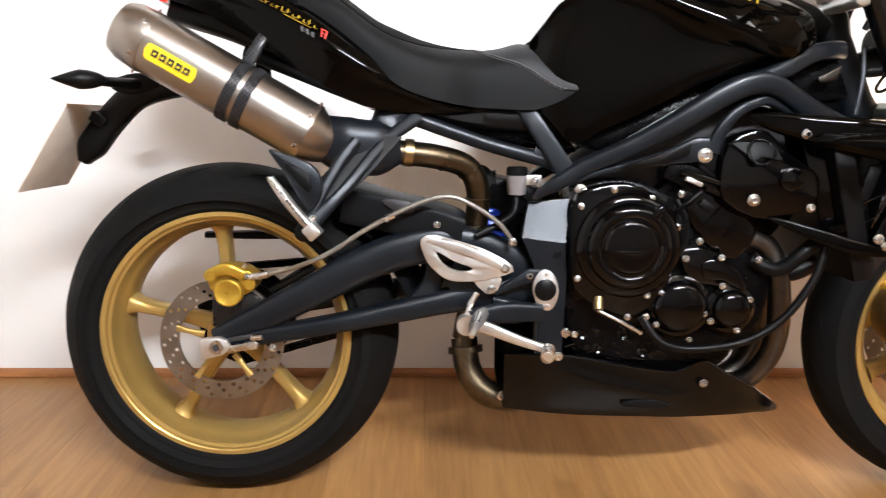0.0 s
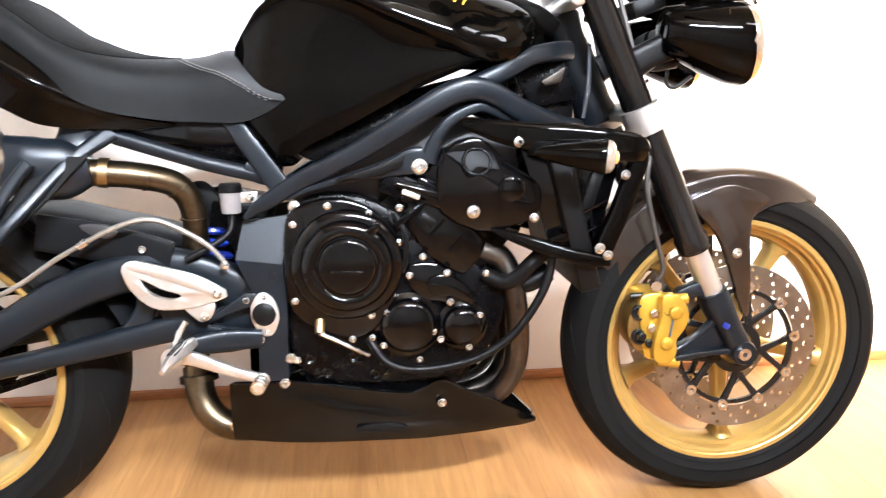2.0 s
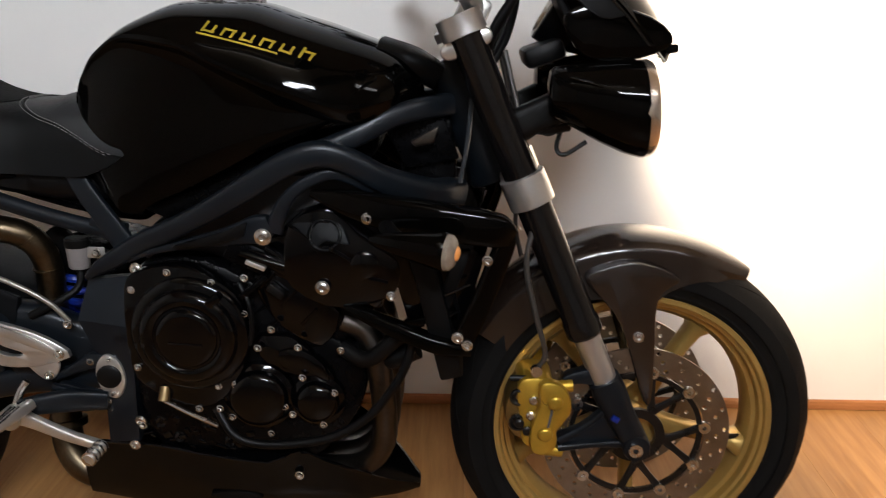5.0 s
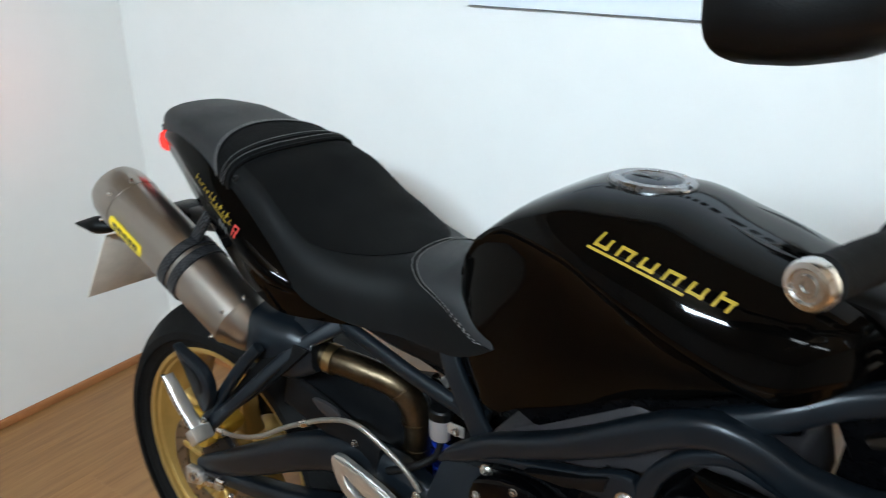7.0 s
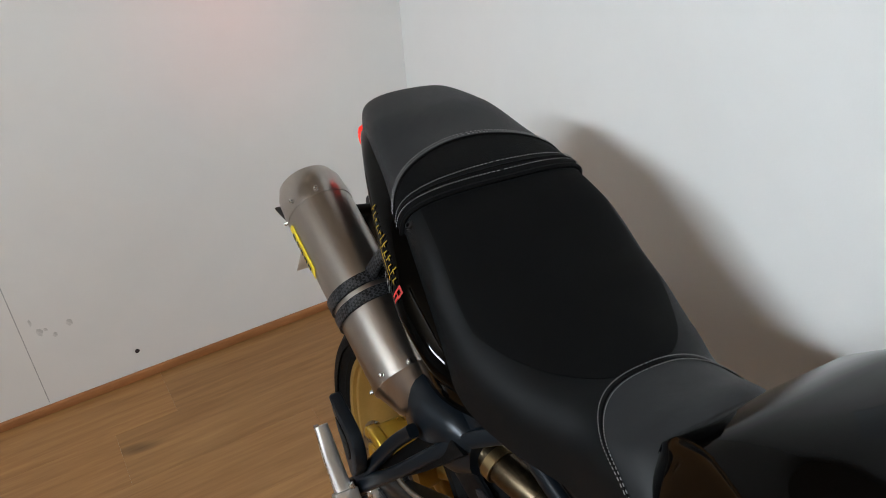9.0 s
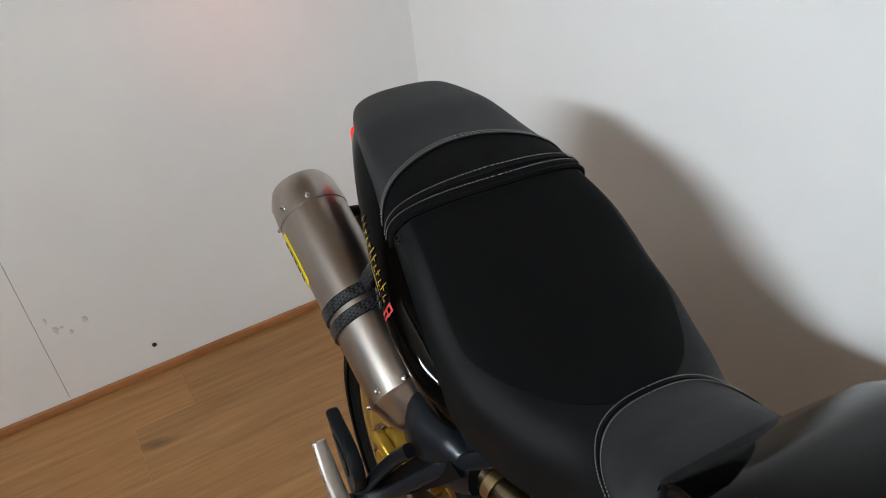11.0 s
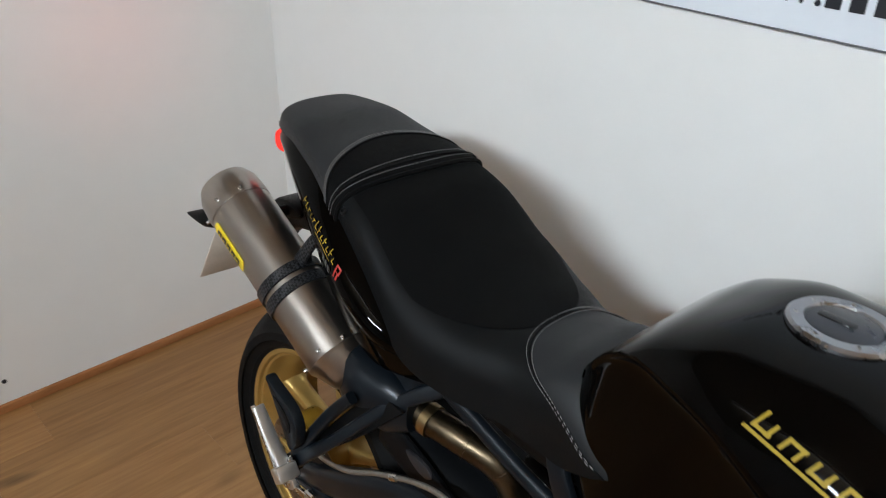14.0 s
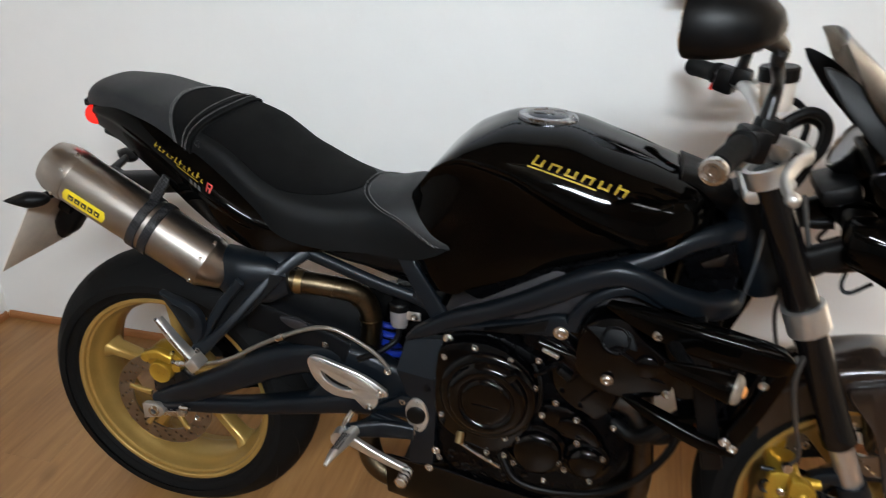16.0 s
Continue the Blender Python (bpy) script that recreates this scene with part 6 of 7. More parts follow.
    part("caliper_lobe", slab(rounded([(1.234, 0.410), (1.258, 0.413), (1.278, 0.394), (1.283, 0.368), (1.272, 0.345), (1.262, 0.332), (1.264, 0.312), (1.254, 0.294), (1.236, 0.290), (1.222, 0.302), (1.223, 0.337), (1.234, 0.374)], 3), y - 0.014 * s, y - 0.036 * s, 0.005), CALIPER, leg)
    part("caliper_mark", slab([(1.252, 0.376), (1.256, 0.377), (1.250, 0.340), (1.246, 0.339)], y - 0.0355 * s, y - 0.0372 * s, 0.0), GREY, leg)
    part("caliper_rear", slab(rounded([(1.186, 0.372), (1.202, 0.398), (1.222, 0.402), (1.226, 0.350), (1.222, 0.312), (1.200, 0.308), (1.184, 0.338)], 3), y + 0.050 * s, y - 0.010 * s, 0.005), mat("dark_gold", (0.20, 0.12, 0.035), 0.4, 0.7, 0.3, 40), leg, "darker inner caliper half")
    for z in (0.378, 0.335):
        part("caliper_piston", lathe([(0.005, 0), (0.014, 0), (0.014, 0.005), (0.011, 0.006), (0.008, 0.003), (0.005, 0.003)], (1.203, y - 0.010 * s, z), (0, -s, 0), 20, closed=True), BLACKMETAL, leg)
    part("caliper_lug", tube([(1.255, y - 0.014 * s, 0.398), (1.285, y - 0.012 * s, 0.400)], [0.010, 0.010], 14, smooth=False), CALIPER, leg)
    part("caliper_lug", tube([(1.235, y - 0.012 * s, 0.290), (1.275, y - 0.010 * s, 0.285)], [0.010, 0.010], 14, smooth=False), CALIPER, leg)
    for x, z in ((1.205, 0.338), (1.222, 0.352), (1.218, 0.325), (1.226, 0.378), (1.236, 0.305)):
        part("caliper_bolt", lathe([(0.0001, 0), (0.0075, 0), (0.0075, 0.004), (0.005, 0.006), (0.0001, 0.006)], (x, y - 0.020 * s, z), (0, -s, 0), 14), BLACKMETAL if x < 1.22 else STEEL, leg)
    part("pad_pin", tube([(1.19, y - 0.0 * s, 0.405), (1.235, y - 0.005 * s, 0.407)], [0.005, 0.005], 10, smooth=False), BLACKMETAL, leg)
    part("front_brake_hose", tube([(1.165, y * 0.8, 0.90), (1.195, y * 0.95, 0.78), (1.215, y * 1.1, 0.68), (1.205, y * 1.2, 0.60), (1.222, y * 1.2, 0.52), (1.240, y * 1.15, 0.455), (1.228, y * 1.1, 0.425)], 0.0042, 10), mat("front_braid", (0.09, 0.085, 0.08), 0.4, 0.7, 0.3, 300), leg, "braided front brake hose")
    part("hose_union", lathe([(0.0001, 0), (0.009, 0), (0.009, 0.01), (0.0001, 0.01)], (1.228, y * 1.1, 0.425), (0, -s, 0), 16), STEEL, leg)
part("lower_yoke", slab(rounded([(1.166, 0.712), (1.203, 0.729), (1.212, 0.712), (1.176, 0.692)], 2), -0.11, 0.11, 0.008), ALLOY, bike, "silver lower yoke")
part("upper_yoke", slab(rounded([(1.075, 0.900), (1.135, 0.928), (1.145, 0.905), (1.085, 0.878)], 2), -0.12, 0.12, 0.007), ALLOY, bike, "silver upper yoke")
part("steering_nut", lathe([(0.0001, 0), (0.02, 0), (0.02, 0.014), (0.014, 0.018), (0.0001, 0.018)], (1.085, 0, 0.912), (-0.405, 0, 0.914), 24), ALLOY, bike)
part("fork_reflector", tube([(1.145, -0.08, 0.83), (1.19, -0.082, 0.73)], [0.008, 0.008], 10, smooth=False), STEEL, bike)
part("frame_cable", tube([(1.12, -0.07, 0.83), (1.115, -0.085, 0.77), (1.105, -0.09, 0.71)], 0.0035, 8), mat("grey_cable", (0.03, 0.035, 0.042), 0.4, 0.3), bike)


# ---- front mudguard ----
def guard_fn(u, v):
    a = radians(148 - 92 * u)
    half = 0.056 + 0.012 * math.sin(math.pi * u) - 0.035 * max(0, (u - 0.75) / 0.25) ** 2
    t = 2 * v - 1
    r = 0.318 + 0.016 * math.sin(math.pi * (0.15 + 0.8 * u))
    drop = pchip([0, 0.25, 0.45, 0.60, 0.72, 0.85, 1.0], [0.045, 0.05, 0.065, 0.105, 0.055, 0.022, 0.006])(u)
    k = abs(t)
    if k < 0.62:
        y, rr = half * math.sin(k / 0.62 * math.pi / 2) * 0.96, r - 0.028 * (1 - math.cos(k / 0.62 * math.pi / 2))
    else:
        y, rr = half * (0.96 + 0.10 * (k - 0.62) / 0.38), r - 0.028 - drop * (k - 0.62) / 0.38
    return Vector((FXC + rr * math.cos(a), math.copysign(y, t), FZC + rr * math.sin(a)))


# the brown sheen reflected on the dark guard is put into its base colour
MUD = mat("mudguard_black_brown_sheen", (0.0150, 0.0096, 0.0073), 0.20, 0, 0.3, 10, coat=0.4, rvar=0.05)
mud = part("front_mudguard", sheet(guard_fn, 60, 40, thick=0.003), MUD, bike, "gloss dark front mudguard")
for s in (1, -1):
    part("mudguard_flank", slab(rounded([(1.300, 0.560), (1.334, 0.582), (1.383, 0.590), (1.445, 0.566), (1.418, 0.540), (1.413, 0.500), (1.416, 0.449), (1.418, 0.362), (1.404, 0.360), (1.378, 0.440), (1.350, 0.505)], 3), -0.086 * s, -0.068 * s, 0.004), MUD, mud)
    bolt(1.388, -0.086 * s, 0.470, mud, 0.009, axis=(0, -s, 0))

# ---- handlebar and controls ----
bar = part("handlebar", tube([(1.003, -0.355, 1.004), (1.043, -0.250, 1.012), (1.088, -0.165, 1.004), (1.115, -0.10, 0.965), (1.12, -0.05, 0.958), (1.12, 0.05, 0.958), (1.115, 0.10, 0.965), (1.088, 0.165, 1.004), (1.043, 0.250, 1.012), (1.003, 0.355, 1.004)], [0.011, 0.011, 0.013, 0.0145, 0.0145, 0.0145, 0.013, 0.011, 0.011], 16), ALLOY, bike, "silver tapered handlebar")
for s in (1, -1):
    gx = Vector((1.008 - 1.050, (-0.325 + 0.215) * s, 1.002 - 1.010)).normalized()
    g0 = Vector((1.042, -0.246 * s, 1.012))
    part("grip", lathe([(0.012, 0), (0.021, 0), (0.021, 0.006), (0.0165, 0.010), (0.017, 0.06), (0.0165, 0.097), (0.018, 0.104), (0.012, 0.106)], g0, gx, 24), RUBBER, bar, "black rubber grip")
    part("bar_end", lathe([(0.0001, 0), (0.014, 0), (0.0155, 0.002), (0.0175, 0.005), (0.018, 0.008), (0.018, 0.014), (0.0165, 0.0175), (0.0125, 0.0180), (0.011, 0.0160), (0.0085, 0.0160), (0.0075, 0.0178), (0.004, 0.0178), (0.0035, 0.016), (0.0001, 0.016)], g0 + gx * 0.104, gx, 32), STEEL if s == 1 else RUBBER, bar, "bright bar end weight" if s == 1 else "")
    part("switch_box", box(g0 - gx * 0.026 + Vector((0.004, 0, -0.006)), (0.040, 0.045, 0.046), 0.008, (0, 12, 20 * s)), PLASTIC, bar)
    part("switch_button", box(g0 - gx * 0.03 + Vector((-0.022, 0, -0.004 if s == 1 else -0.02)), (0.008, 0.014, 0.012), 0.002, (0, 12, 20 * s)), REDPLASTIC, bar)
    part("lever_perch", box(g0 - gx * 0.062 + Vector((0.012, 0, 0.004)), (0.036, 0.028, 0.034), 0.007, (0, 12, 20 * s)), PLASTIC, bar)
    lev = part("hand_lever", beam([(1.088, -0.165 * s, 1.004), (1.122, -0.198 * s, 1.003), (1.127, -0.236 * s, 1.001), (1.110, -0.264 * s, 0.998), (1.094, -0.300 * s, 0.988), (1.090, -0.335 * s, 0.985), (1.092, -0.366 * s, 0.984)], [0.012] * 7, [0.016, 0.018, 0.018, 0.018, 0.016, 0.013, 0.011]), ALLOY, bar, "silver dog-leg hand lever")
    part("lever_ball", lathe([(0.0001, -0.010), (0.006, -0.008), (0.0095, -0.002), (0.0095, 0.002), (0.006, 0.008), (0.0001, 0.010)], (1.092, -0.370 * s, 0.984), (0, 1, 0), 18), ALLOY, lev)
    # mirror on its bent arm
    m0 = g0 - gx * 0.06 + Vector((0.01, 0, 0.018))
    arm_top = Vector((1.054, -0.315, 1.150))
    if s == -1:
        arm_top = Vector((1.056, 0.300, 1.160))
    part("mirror_arm", tube([m0, m0 + Vector((0.005, 0, 0.05)), arm_top - Vector((0.0, 0, 0.02)), arm_top, arm_top + Vector((-0.035, -0.045 * s, 0.022))], [0.011, 0.0085, 0.0085, 0.011, 0.014], 12), BLACKMETAL, bar, "bent black mirror arm")
    shell = bmesh.new()
    c = arm_top + Vector((-0.080, -0.055 * s, 0.030))
    loops = []
    for d, k in ((0.074, 0.10), (0.068, 0.36), (0.052, 0.64), (0.030, 0.85), (0.006, 0.97), (-0.018, 1.0), (-0.022, 0.985)):
        loops.append([c + Vector((d, 0.074 * k * math.copysign(abs(math.cos(b)) ** 0.8, math.cos(b)), (0.040 if math.sin(b) < 0 else 0.050) * k * math.copysign(abs(math.sin(b)) ** (0.6 if math.sin(b) < 0 else 1.0), math.sin(b)))) for b in (2 * math.pi * j / 28 for j in range(28))])
    rings(shell, loops)
    bmesh.ops.rotate(shell, cent=c, matrix=Matrix.Rotation(radians(-14 * s), 3, "Z"), verts=shell.verts)
    part("mirror_shell", shell, PLASTIC, bar, "black rounded mirror shell")
    glass = bmesh.new()
    rings(glass, [[c + Vector((d, 0.068 * math.copysign(abs(math.cos(b)) ** 0.8, math.cos(b)), (0.036 if math.sin(b) < 0 else 0.045) * math.copysign(abs(math.sin(b)) ** (0.6 if math.sin(b) < 0 else 1.0), math.sin(b)))) for b in (2 * math.pi * j / 28 for j in range(28))] for d in (-0.0225, -0.0245)])
    bmesh.ops.rotate(glass, cent=c, matrix=Matrix.Rotation(radians(-14 * s), 3, "Z"), verts=glass.verts)
    part("mirror_glass", glass, MIRROR, bar, "mirror glass")
part("front_reservoir", lathe([(0.0001, 0), (0.019, 0), (0.0235, 0.012), (0.0245, 0.042), (0.0001, 0.042)], (1.096, -0.100, 1.030), (-0.08, 0, 1), 28), CUP, bar, "milky brake fluid cup with black lid")
part("reservoir_lid", lathe([(0.0001, 0.042), (0.0275, 0.042), (0.0285, 0.046), (0.0285, 0.060), (0.026, 0.063), (0.0001, 0.063)], (1.096, -0.100, 1.030), (-0.08, 0, 1), 28), PLASTIC, bar)
part("reservoir_arm", tube([(1.07, -0.19, 1.01), (1.09, -0.16, 1.015), (1.094, -0.135, 1.022)], 0.006, 10), PLASTIC, bar)
part("master_cylinder", beam([(1.062, -0.215, 1.006), (1.085, -0.17, 1.012), (1.105, -0.13, 1.01)], [0.022] * 3, [0.022, 0.026, 0.022]), PLASTIC, bar)
part("cable_loop", tube([(1.09, -0.12, 1.0), (1.14, -0.10, 1.03), (1.172, -0.09, 1.015), (1.175, -0.085, 0.975), (1.15, -0.08, 0.93), (1.13, -0.07, 0.87)], 0.0075, 12), PLASTIC, bar)
part("cable_loop", tube([(1.10, -0.10, 0.99), (1.15, -0.06, 1.01), (1.18, -0.04, 0.985), (1.17, -0.03, 0.92), (1.14, -0.03, 0.86)], 0.006, 12), PLASTIC, bar)
part("cable_loop", tube([(1.10, 0.14, 0.99), (1.16, 0.11, 1.00), (1.18, 0.08, 0.96), (1.15, 0.06, 0.88)], 0.006, 12), PLASTIC, bar)
for s in (1, -1):
    part("bar_clamp", box((1.118, -0.038 * s, 0.950), (0.046, 0.03, 0.05), 0.007, (0, 22, 0)), ALLOY, bar)
    bolt(1.105, -0.038 * s, 0.975, bar, 0.005, axis=(-0.37, 0, 0.93))
part("ignition_lock", lathe([(0.0001, 0), (0.018, 0), (0.02, 0.004), (0.02, 0.03), (0.0001, 0.03)], (1.125, 0, 0.905), (-0.405, 0, 0.914), 20), BLACKMETAL, bar)

# ---- instruments, headlamps, flyscreen ----
clock = part("instrument_pod", lathe([(0.0001, 0.004), (0.040, 0.004), (0.043, 0.008), (0.047, 0.006), (0.047, -0.02), (0.036, -0.045), (0.0001, -0.05)], (1.240, 0.030, 0.954), (-0.86, 0, 0.5), 36), PLASTIC, bike, "round dial and display cluster")
part("dial", lathe([(0.0001, 0.0048), (0.039, 0.0048), (0.039, 0.002), (0.0001, 0.002)], (1.240, 0.030, 0.954), (-0.86, 0, 0.5), 36), DIALFACE, clock, "pale round dial")
part("dial_ring", lathe([(0.039, 0.004), (0.0425, 0.0095), (0.045, 0.006), (0.044, 0.002)], (1.240, 0.030, 0.954), (-0.86, 0, 0.5), 36, closed=True), STEEL, clock)
part("display", box((1.248, -0.048, 0.956), (0.012, 0.07, 0.06), 0.005, (0, -30, 0)), PLASTIC, clock)
part("cluster_bracket", box((1.225, 0, 0.895), (0.06, 0.12, 0.03), 0.008, (0, -20, 0)), PLASTIC, clock)
LAX = Vector((1, 0, 0.08)).normalized()
LAMP_C = []
for s in (1, -1):
    c = Vector((1.346, -0.112 * s, 0.824))
    LAMP_C.append(c)
    bm = bmesh.new()
    loops = []
    for x, z, r, tilt in ((1.226, 0.845, 0.018, 0), (1.228, 0.845, 0.030, 0), (1.236, 0.844, 0.037, 0.02), (1.262, 0.840, 0.044, 0.03), (1.295, 0.833, 0.055, 0.05), (1.328, 0.827, 0.064, 0.07), (1.350, 0.824, 0.067, 0.08), (1.356, 0.824, 0.067, 0.08), (1.355, 0.824, 0.060, 0.08)):
        loops.append([Vector((x - r * math.sin(b) * tilt, -0.112 * s + r * math.copysign(abs(math.cos(b)) ** 0.9, math.cos(b)), z + r * math.copysign(abs(math.sin(b)) ** 0.9, math.sin(b)))) for b in (2 * math.pi * k / 40 for k in range(40))])
    rings(bm, loops)
    lamp = part("headlamp_shell", bm, GLOSS, bike, "black headlamp with a tapered shell")
    part("shell_rib", tube([(1.250, -0.150 * s, 0.868), (1.290, -0.160 * s, 0.858), (1.345, -0.172 * s, 0.840)], 0.0025, 8), GLOSS, lamp)
    part("lamp_rim", lathe([(0.060, 0.006), (0.067, 0.006), (0.0675, 0.018), (0.064, 0.024), (0.060, 0.022)], c, LAX, 40, closed=True), mat("warm_rim", (0.62, 0.54, 0.46), 0.22, 0.9), lamp, "bright lamp rim")
    part("lamp_lens", lathe([(0.0001, 0.027), (0.020, 0.026), (0.038, 0.023), (0.052, 0.019), (0.061, 0.014), (0.058, 0.010), (0.0001, 0.010)], c, LAX, 40), LAMP_GLOW if s == 1 else REFLECTOR, lamp, "lit headlamp lens" if s == 1 else "")
    part("lamp_bracket", tube([(1.26, -0.09 * s, 0.80), (1.225, -0.095 * s, 0.795), (1.205, -0.10 * s, 0.80)], [0.012, 0.012], 12), PLASTIC, lamp)
    part("lamp_wire", tube([(1.25, -0.085 * s, 0.79), (1.243, -0.10 * s, 0.765), (1.255, -0.105 * s, 0.757), (1.285, -0.10 * s, 0.775)], 0.0035, 8), PLASTIC, lamp)
for s in (1, -1):
    part("lamp_mount", beam([(1.185, -0.098 * s, 0.795), (1.215, -0.10 * s, 0.812), (1.262, -0.105 * s, 0.832)], [0.03] * 3, [0.05, 0.045, 0.05]), PLASTIC, bike, "black lamp bracket on the fork leg")
part("lamp_crossbar", beam([(1.27, -0.12, 0.83), (1.27, 0, 0.84), (1.27, 0.12, 0.83)], [0.04] * 3, [0.05] * 3), PLASTIC, bike)


def screen_fn(u, v):
    """Flyscreen: u from the nose up to the top edge, v across."""
    t = 2 * v - 1
    half = pchip([0, 0.25, 0.55, 1.0], [0.118, 0.130, 0.120, 0.092])(u)
    wrap = pchip([0, 0.25, 0.55, 1.0], [0.022, 0.045, 0.055, 0.012])(u)
    x = pchip([0, 0.22, 0.4, 0.6, 0.8, 1.0], [1.404, 1.382, 1.346, 1.288, 1.235, 1.186])(u) - wrap * abs(t) ** 2.4
    z = pchip([0, 0.22, 0.4, 0.6, 0.8, 1.0], [0.908, 0.952, 0.996, 1.050, 1.096, 1.137])(u) - 0.022 * (1 - 0.6 * u) * abs(t) ** 2.5
    return Vector((x, half * t, z))


screen = part("flyscreen", sheet(screen_fn, 30, 24, thick=0.003), SCREEN, bike, "smoked flyscreen over the headlamps")
part("screen_base", sheet(lambda u, v: screen_fn(0.42 * u, v) + Vector((0.003, 0, 0.003)), 14, 24, thick=0.004), GLOSS, screen, "gloss black nose panel")
for s in (1, -1):
    bm = slab(rounded([(1.152, 1.092), (1.196, 1.078), (1.244, 1.042), (1.296, 0.992), (1.328, 0.955), (1.288, 0.945), (1.240, 0.986), (1.192, 1.034)], 3), -0.128 * s, -0.120 * s, 0.002)
    for v in bm.verts:
        v.co.y += 0.25 * s * max(0.0, v.co.z - 0.95)
    part("screen_wing", bm, PLASTIC, screen)
    part("cowl_side", slab(rounded([(1.240, 0.945), (1.285, 0.965), (1.36, 0.948), (1.392, 0.915), (1.345, 0.892), (1.275, 0.893)], 3), -0.124 * s, -0.106 * s, 0.005), GLOSS, screen)
part("screen_lip", beam([(1.392, -0.116, 0.906), (1.405, -0.06, 0.908), (1.408, 0, 0.908), (1.405, 0.06, 0.908), (1.392, 0.116, 0.906)], [0.016] * 5, [0.012] * 5), GLOSS, screen)

# ---- lamps: the motorcycle's own, and unseen ceiling battens ----
spot = bpy.data.lights.new("headlamp_beam", "SPOT")
spot.energy, spot.color, spot.spot_size, spot.spot_blend, spot.shadow_soft_size = 47, (1.0, 0.78, 0.54), radians(150), 0.5, 0.05
so = new("headlamp_beam", spot)
so.matrix_basis = BIKE @ look(LAMP_C[1] + LAX * 0.06, LAMP_C[1] + LAX * 2 + Vector((0, 0.35, 0)))
so2 = new("headlamp_beam", spot)
so2.matrix_basis = BIKE @ look(LAMP_C[0] + LAX * 0.06, LAMP_C[0] + LAX * 2)
tl = bpy.data.lights.new("tail_light_beam", "AREA")
tl.spread = radians(48)
tl.shape, tl.size, tl.size_y, tl.energy, tl.color = "RECTANGLE", 0.10, 0.03, 0.05, (1.0, 0.12, 0.06)
to = new("tail_light_beam", tl)
to.matrix_basis = BIKE @ look((-0.130, 0, 0.912), (-1.0, 0, 0.92))



def ceiling_light(x, y, target, watts, spread):
    """A twin-tube batten on two stems, turned towards its target."""
    root = new("ceiling_light")
    aim = look((x, y, CEIL - 0.16), target)
    root.matrix_basis = aim
    part("housing", box((0, 0, 0.03), (1.24, 0.16, 0.05), 0.008), mat("white_housing", (0.8, 0.8, 0.8), 0.4), root)
    for s in (-1, 1):
        part("fluorescent_tube", tube([(-0.59, 0.04 * s, -0.012), (0.59, 0.04 * s, -0.012)], 0.013, 12, smooth=False), glow("tube_glow", (1.0, 0.97, 0.93), 12.0), root)
    up = aim.inverted()
    for s in (-1, 1):
        p = Vector((0.4 * s, 0, 0.055))
        q = up @ ((aim @ p) * 1.0 + Vector((0, 0, CEIL - (aim @ p).z)))
        part("stem", tube([p, q], [0.008, 0.008], 10, smooth=False), mat("white_stem", (0.75, 0.75, 0.75), 0.4), root)
    tagged(root, "unseen white twin-tube fluorescent batten on the ceiling", "ceiling light", "ceiling lights")
    lamp = area_lamp("tube_light", (x, y, CEIL - 0.16), target, 1.2, 0.14, watts, (0.89, 0.95, 0.97))
    lamp.matrix_basis = aim @ Matrix.Translation((0, 0, -0.035))
    lamp.data.spread = radians(spread)


# out of view; the second is added to brighten the south wall for reflections
for x, y, target, watts, spread in ((1.25, -2.4, (0.3, 0.712, 0.9), 23, 104), (0.7, -1.3, (0.7, FY, 2.0), 10, 110), (2.6, -1.4, (2.6, 0.712, 0.9), 1.5, 180)):
    ceiling_light(x, y, target, watts, spread)

# ---- things on the walls ----
def banner():
    root = new("wall_banner")
    root.matrix_basis = pose(0, WY, 1.115, 0, 1.1, 0)
    tagged(root, "white vinyl banner with black lettering on the wall", "banner")
    part("sheet", box((0.68, -0.0035, 0.203), (0.97, 0.003, 0.40), 0.0), WHITEPAPER, root)
    part("lower_edge", box((0.68, -0.0055, 0.0015), (0.97, 0.004, 0.0018), 0.0), mat("grey_edge", (0.16, 0.16, 0.17), 0.5), root)
    return root


ban = banner()
txt = bpy.data.curves.new("lettering", "FONT")
txt.body, txt.size, txt.extrude = "www.", 0.072, 0.0006
tob = new("lettering_curve", txt)
bpy.context.view_layer.update()
tme = bpy.data.meshes.new_from_object(tob.evaluated_get(bpy.context.evaluated_depsgraph_get()))
bpy.data.objects.remove(tob)
tme.materials.append(PRINT)
word = new("lettering", tme)
word.parent = ban
word.matrix_basis = pose(0.318, -0.006, 0.043, 90, 0, 0)
for k in range(16):
    part("letter_bar", box((0.502 + 0.0330 * k, -0.006, 0.043 + 0.019), (0.021, 0.0014, 0.038), 0.0), PRINT, ban)

part("emblem", slab(rounded([(0.986, 0.004), (0.984, 0.040), (1.004, 0.060), (1.036, 0.062), (1.060, 0.044), (1.092, 0.010), (1.060, 0.003)], 3), -0.0062, -0.0050, 0.0), PRINT, ban, "dark printed emblem with a white ring")
part("emblem_ring", lathe([(0.009, 0), (0.0145, 0), (0.0145, 0.0012), (0.009, 0.0012)], (1.017, -0.0066, 0.026), (0, 1, 0), 28, closed=True), WHITEPAPER, ban)

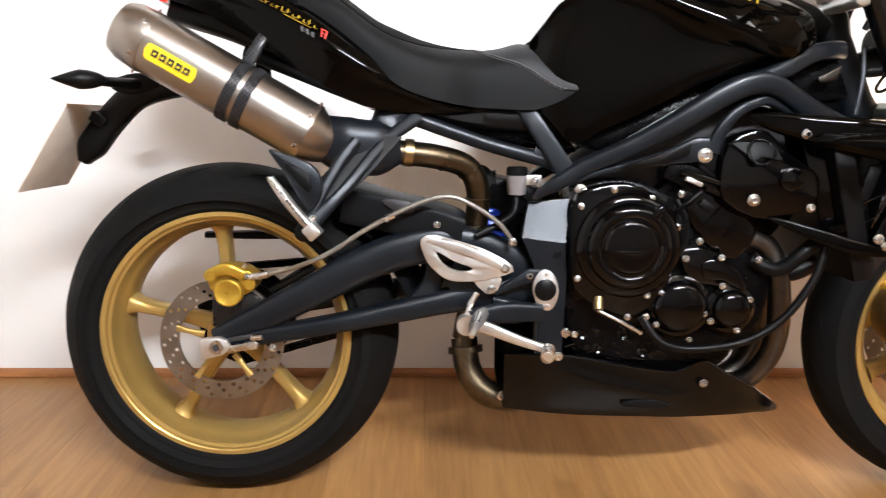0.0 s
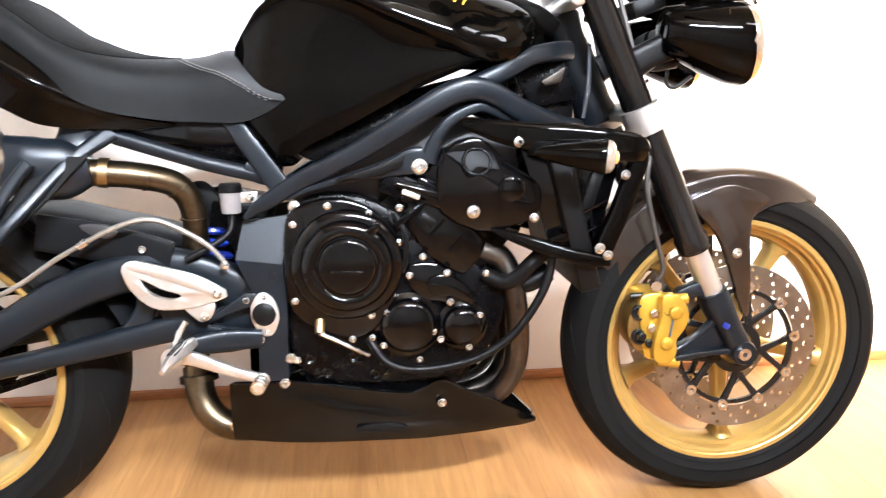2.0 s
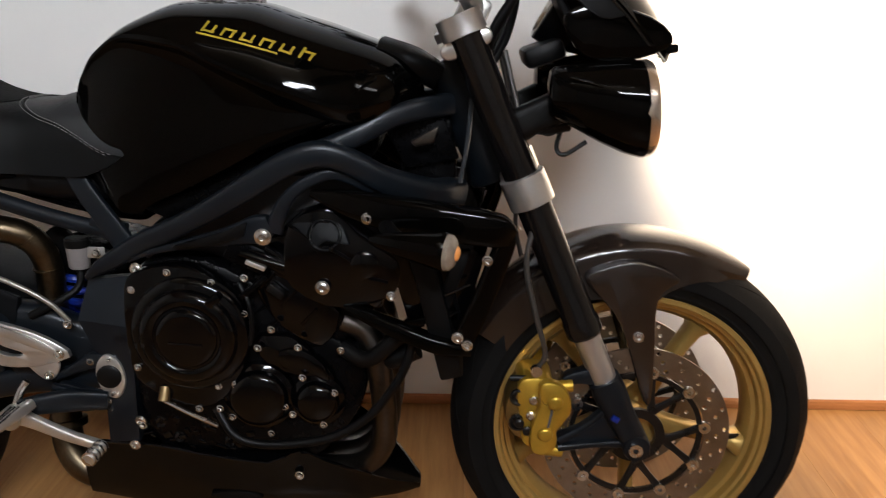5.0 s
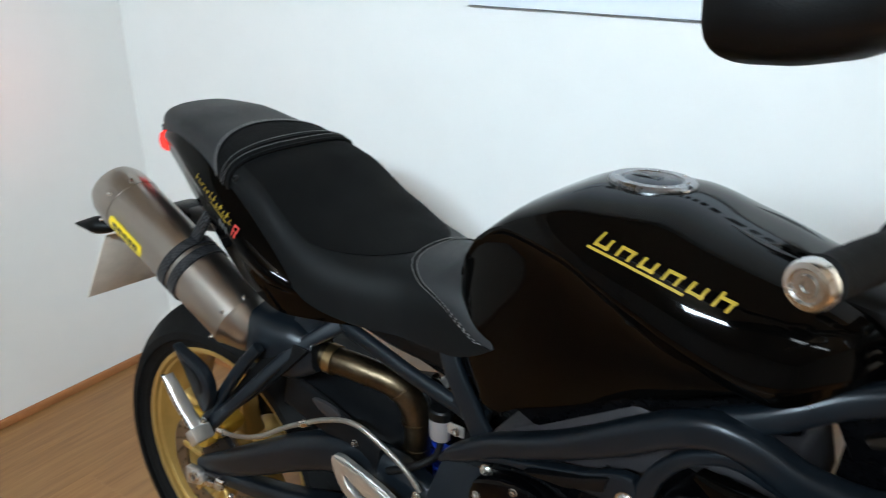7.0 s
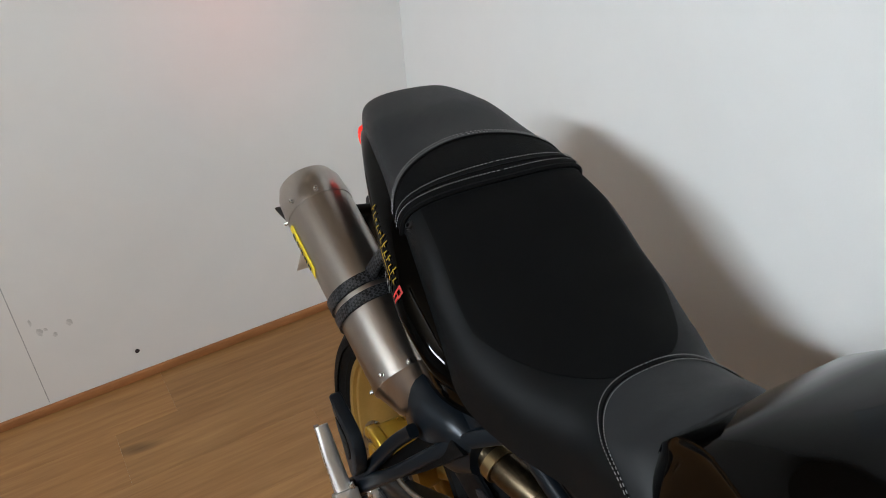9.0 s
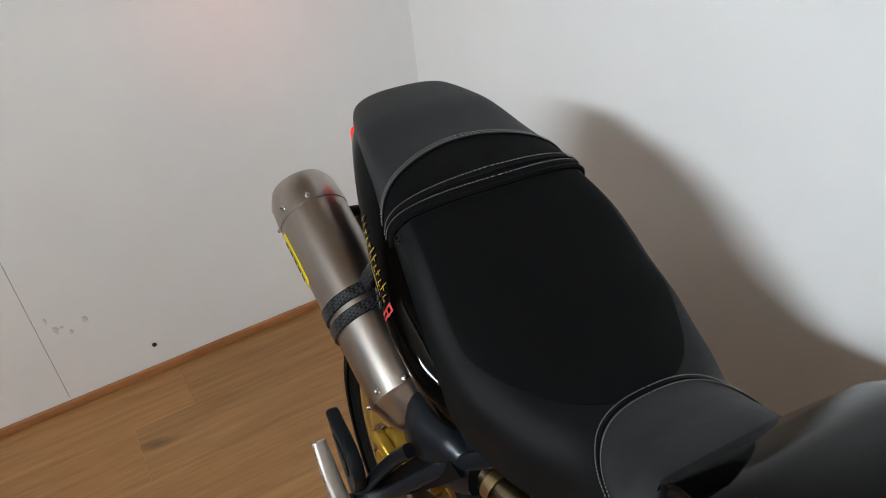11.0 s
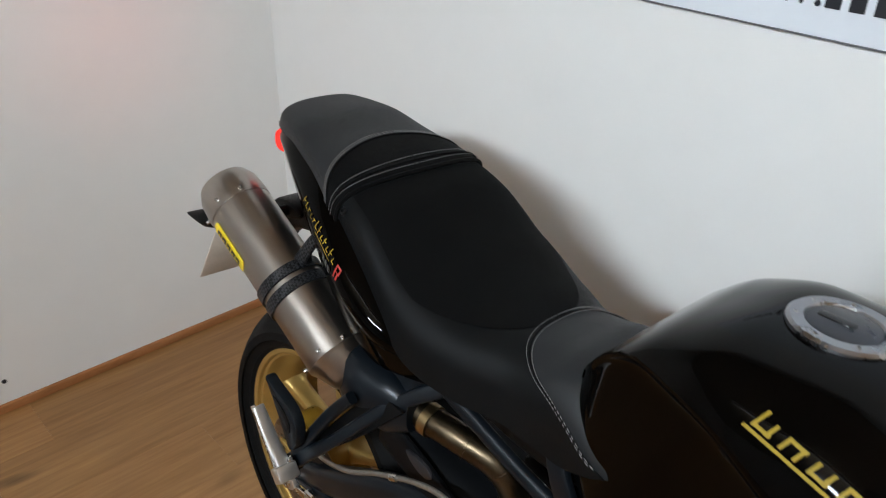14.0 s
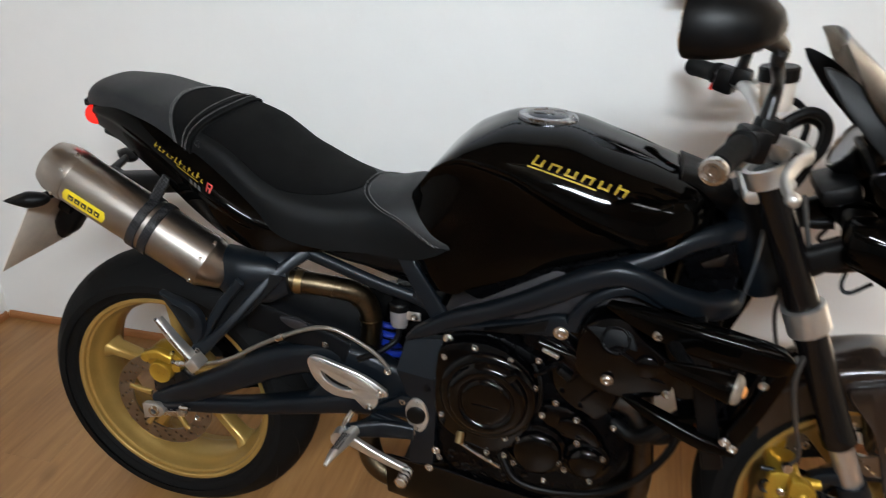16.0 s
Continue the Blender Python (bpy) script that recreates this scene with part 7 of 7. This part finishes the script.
part("wall_hole", lathe([(0.0001, 0), (0.006, 0), (0.006, 0.002), (0.0001, 0.002)], (0, 0, 0), (1, 0, 0), 12), INK)
hole = bpy.data.objects["wall_hole"]
hole.matrix_basis = pose(WX, -0.170, 0.088)
tagged(hole, "small dark drill hole in the white wall", "hole", kind="structure")
crack = part("wall_joint", box((0, 0, 0), (0.001, 0.0022, 2.5), 0.0), mat("grey_joint", (0.42, 0.42, 0.41), 0.7, 0, 0.3, 30))
crack.matrix_basis = pose(WX + 0.0004, -0.410, 1.28)
tagged(crack, "fine grey joint line in the white wall", "joint", kind="structure")
SCUFF = mat("grey_scuff", (0.60, 0.59, 0.57), 0.7, 0, 0.3, 40)
for y, z, a, b in ((-0.368, 0.241, 0.008, 0.014), (-0.298, 0.241, 0.010, 0.012), (-0.338, 0.220, 0.007, 0.008), (-0.381, 0.275, 0.004, 0.012), (-0.354, 0.243, 0.006, 0.006)):
    bm = bmesh.new()
    rng = random.Random(int(y * 1000))
    vs = [bm.verts.new((0.0006, a * math.cos(t) * rng.uniform(0.6, 1.1), b * math.sin(t) * rng.uniform(0.6, 1.1))) for t in (2 * math.pi * k / 14 for k in range(14))]
    bm.faces.new(vs)
    ob = part("wall_scuff", bm, SCUFF)
    ob.matrix_basis = pose(WX, y, z)
    tagged(ob, "grey scuff mark on the white wall", "scuff", kind="structure")

# ---- floor planks ----
floor = bpy.data.objects["floor"]
PW, PL = 0.192, 1.285
plank_me = {}


def plank_mesh(length, width):
    key = (round(length, 3), round(width, 3))
    if key not in plank_me:
        bm = box((0, 0, -0.004), (width - 0.0002, length - 0.0002, 0.008), 0.00025, segs=1)
        me = bpy.data.meshes.new("plank")
        bm.to_mesh(me)
        bm.free()
        me.materials.append(OAK)
        plank_me[key] = me
    return plank_me[key]


rng = random.Random(7)
nx = int((RX - WX) / PW) + 1
for i in range(nx):
    x0, x1 = WX + i * PW, min(WX + (i + 1) * PW, RX)
    y = FY
    first = PL * rng.uniform(0.25, 0.95)
    while y < WY - 0.001:
        ln = min(first, WY - y)
        ob = new("plank", plank_mesh(ln, x1 - x0))
        ob.parent = floor
        ob.matrix_basis = pose((x0 + x1) / 2, y + ln / 2, 0)
        y += ln
        first = PL
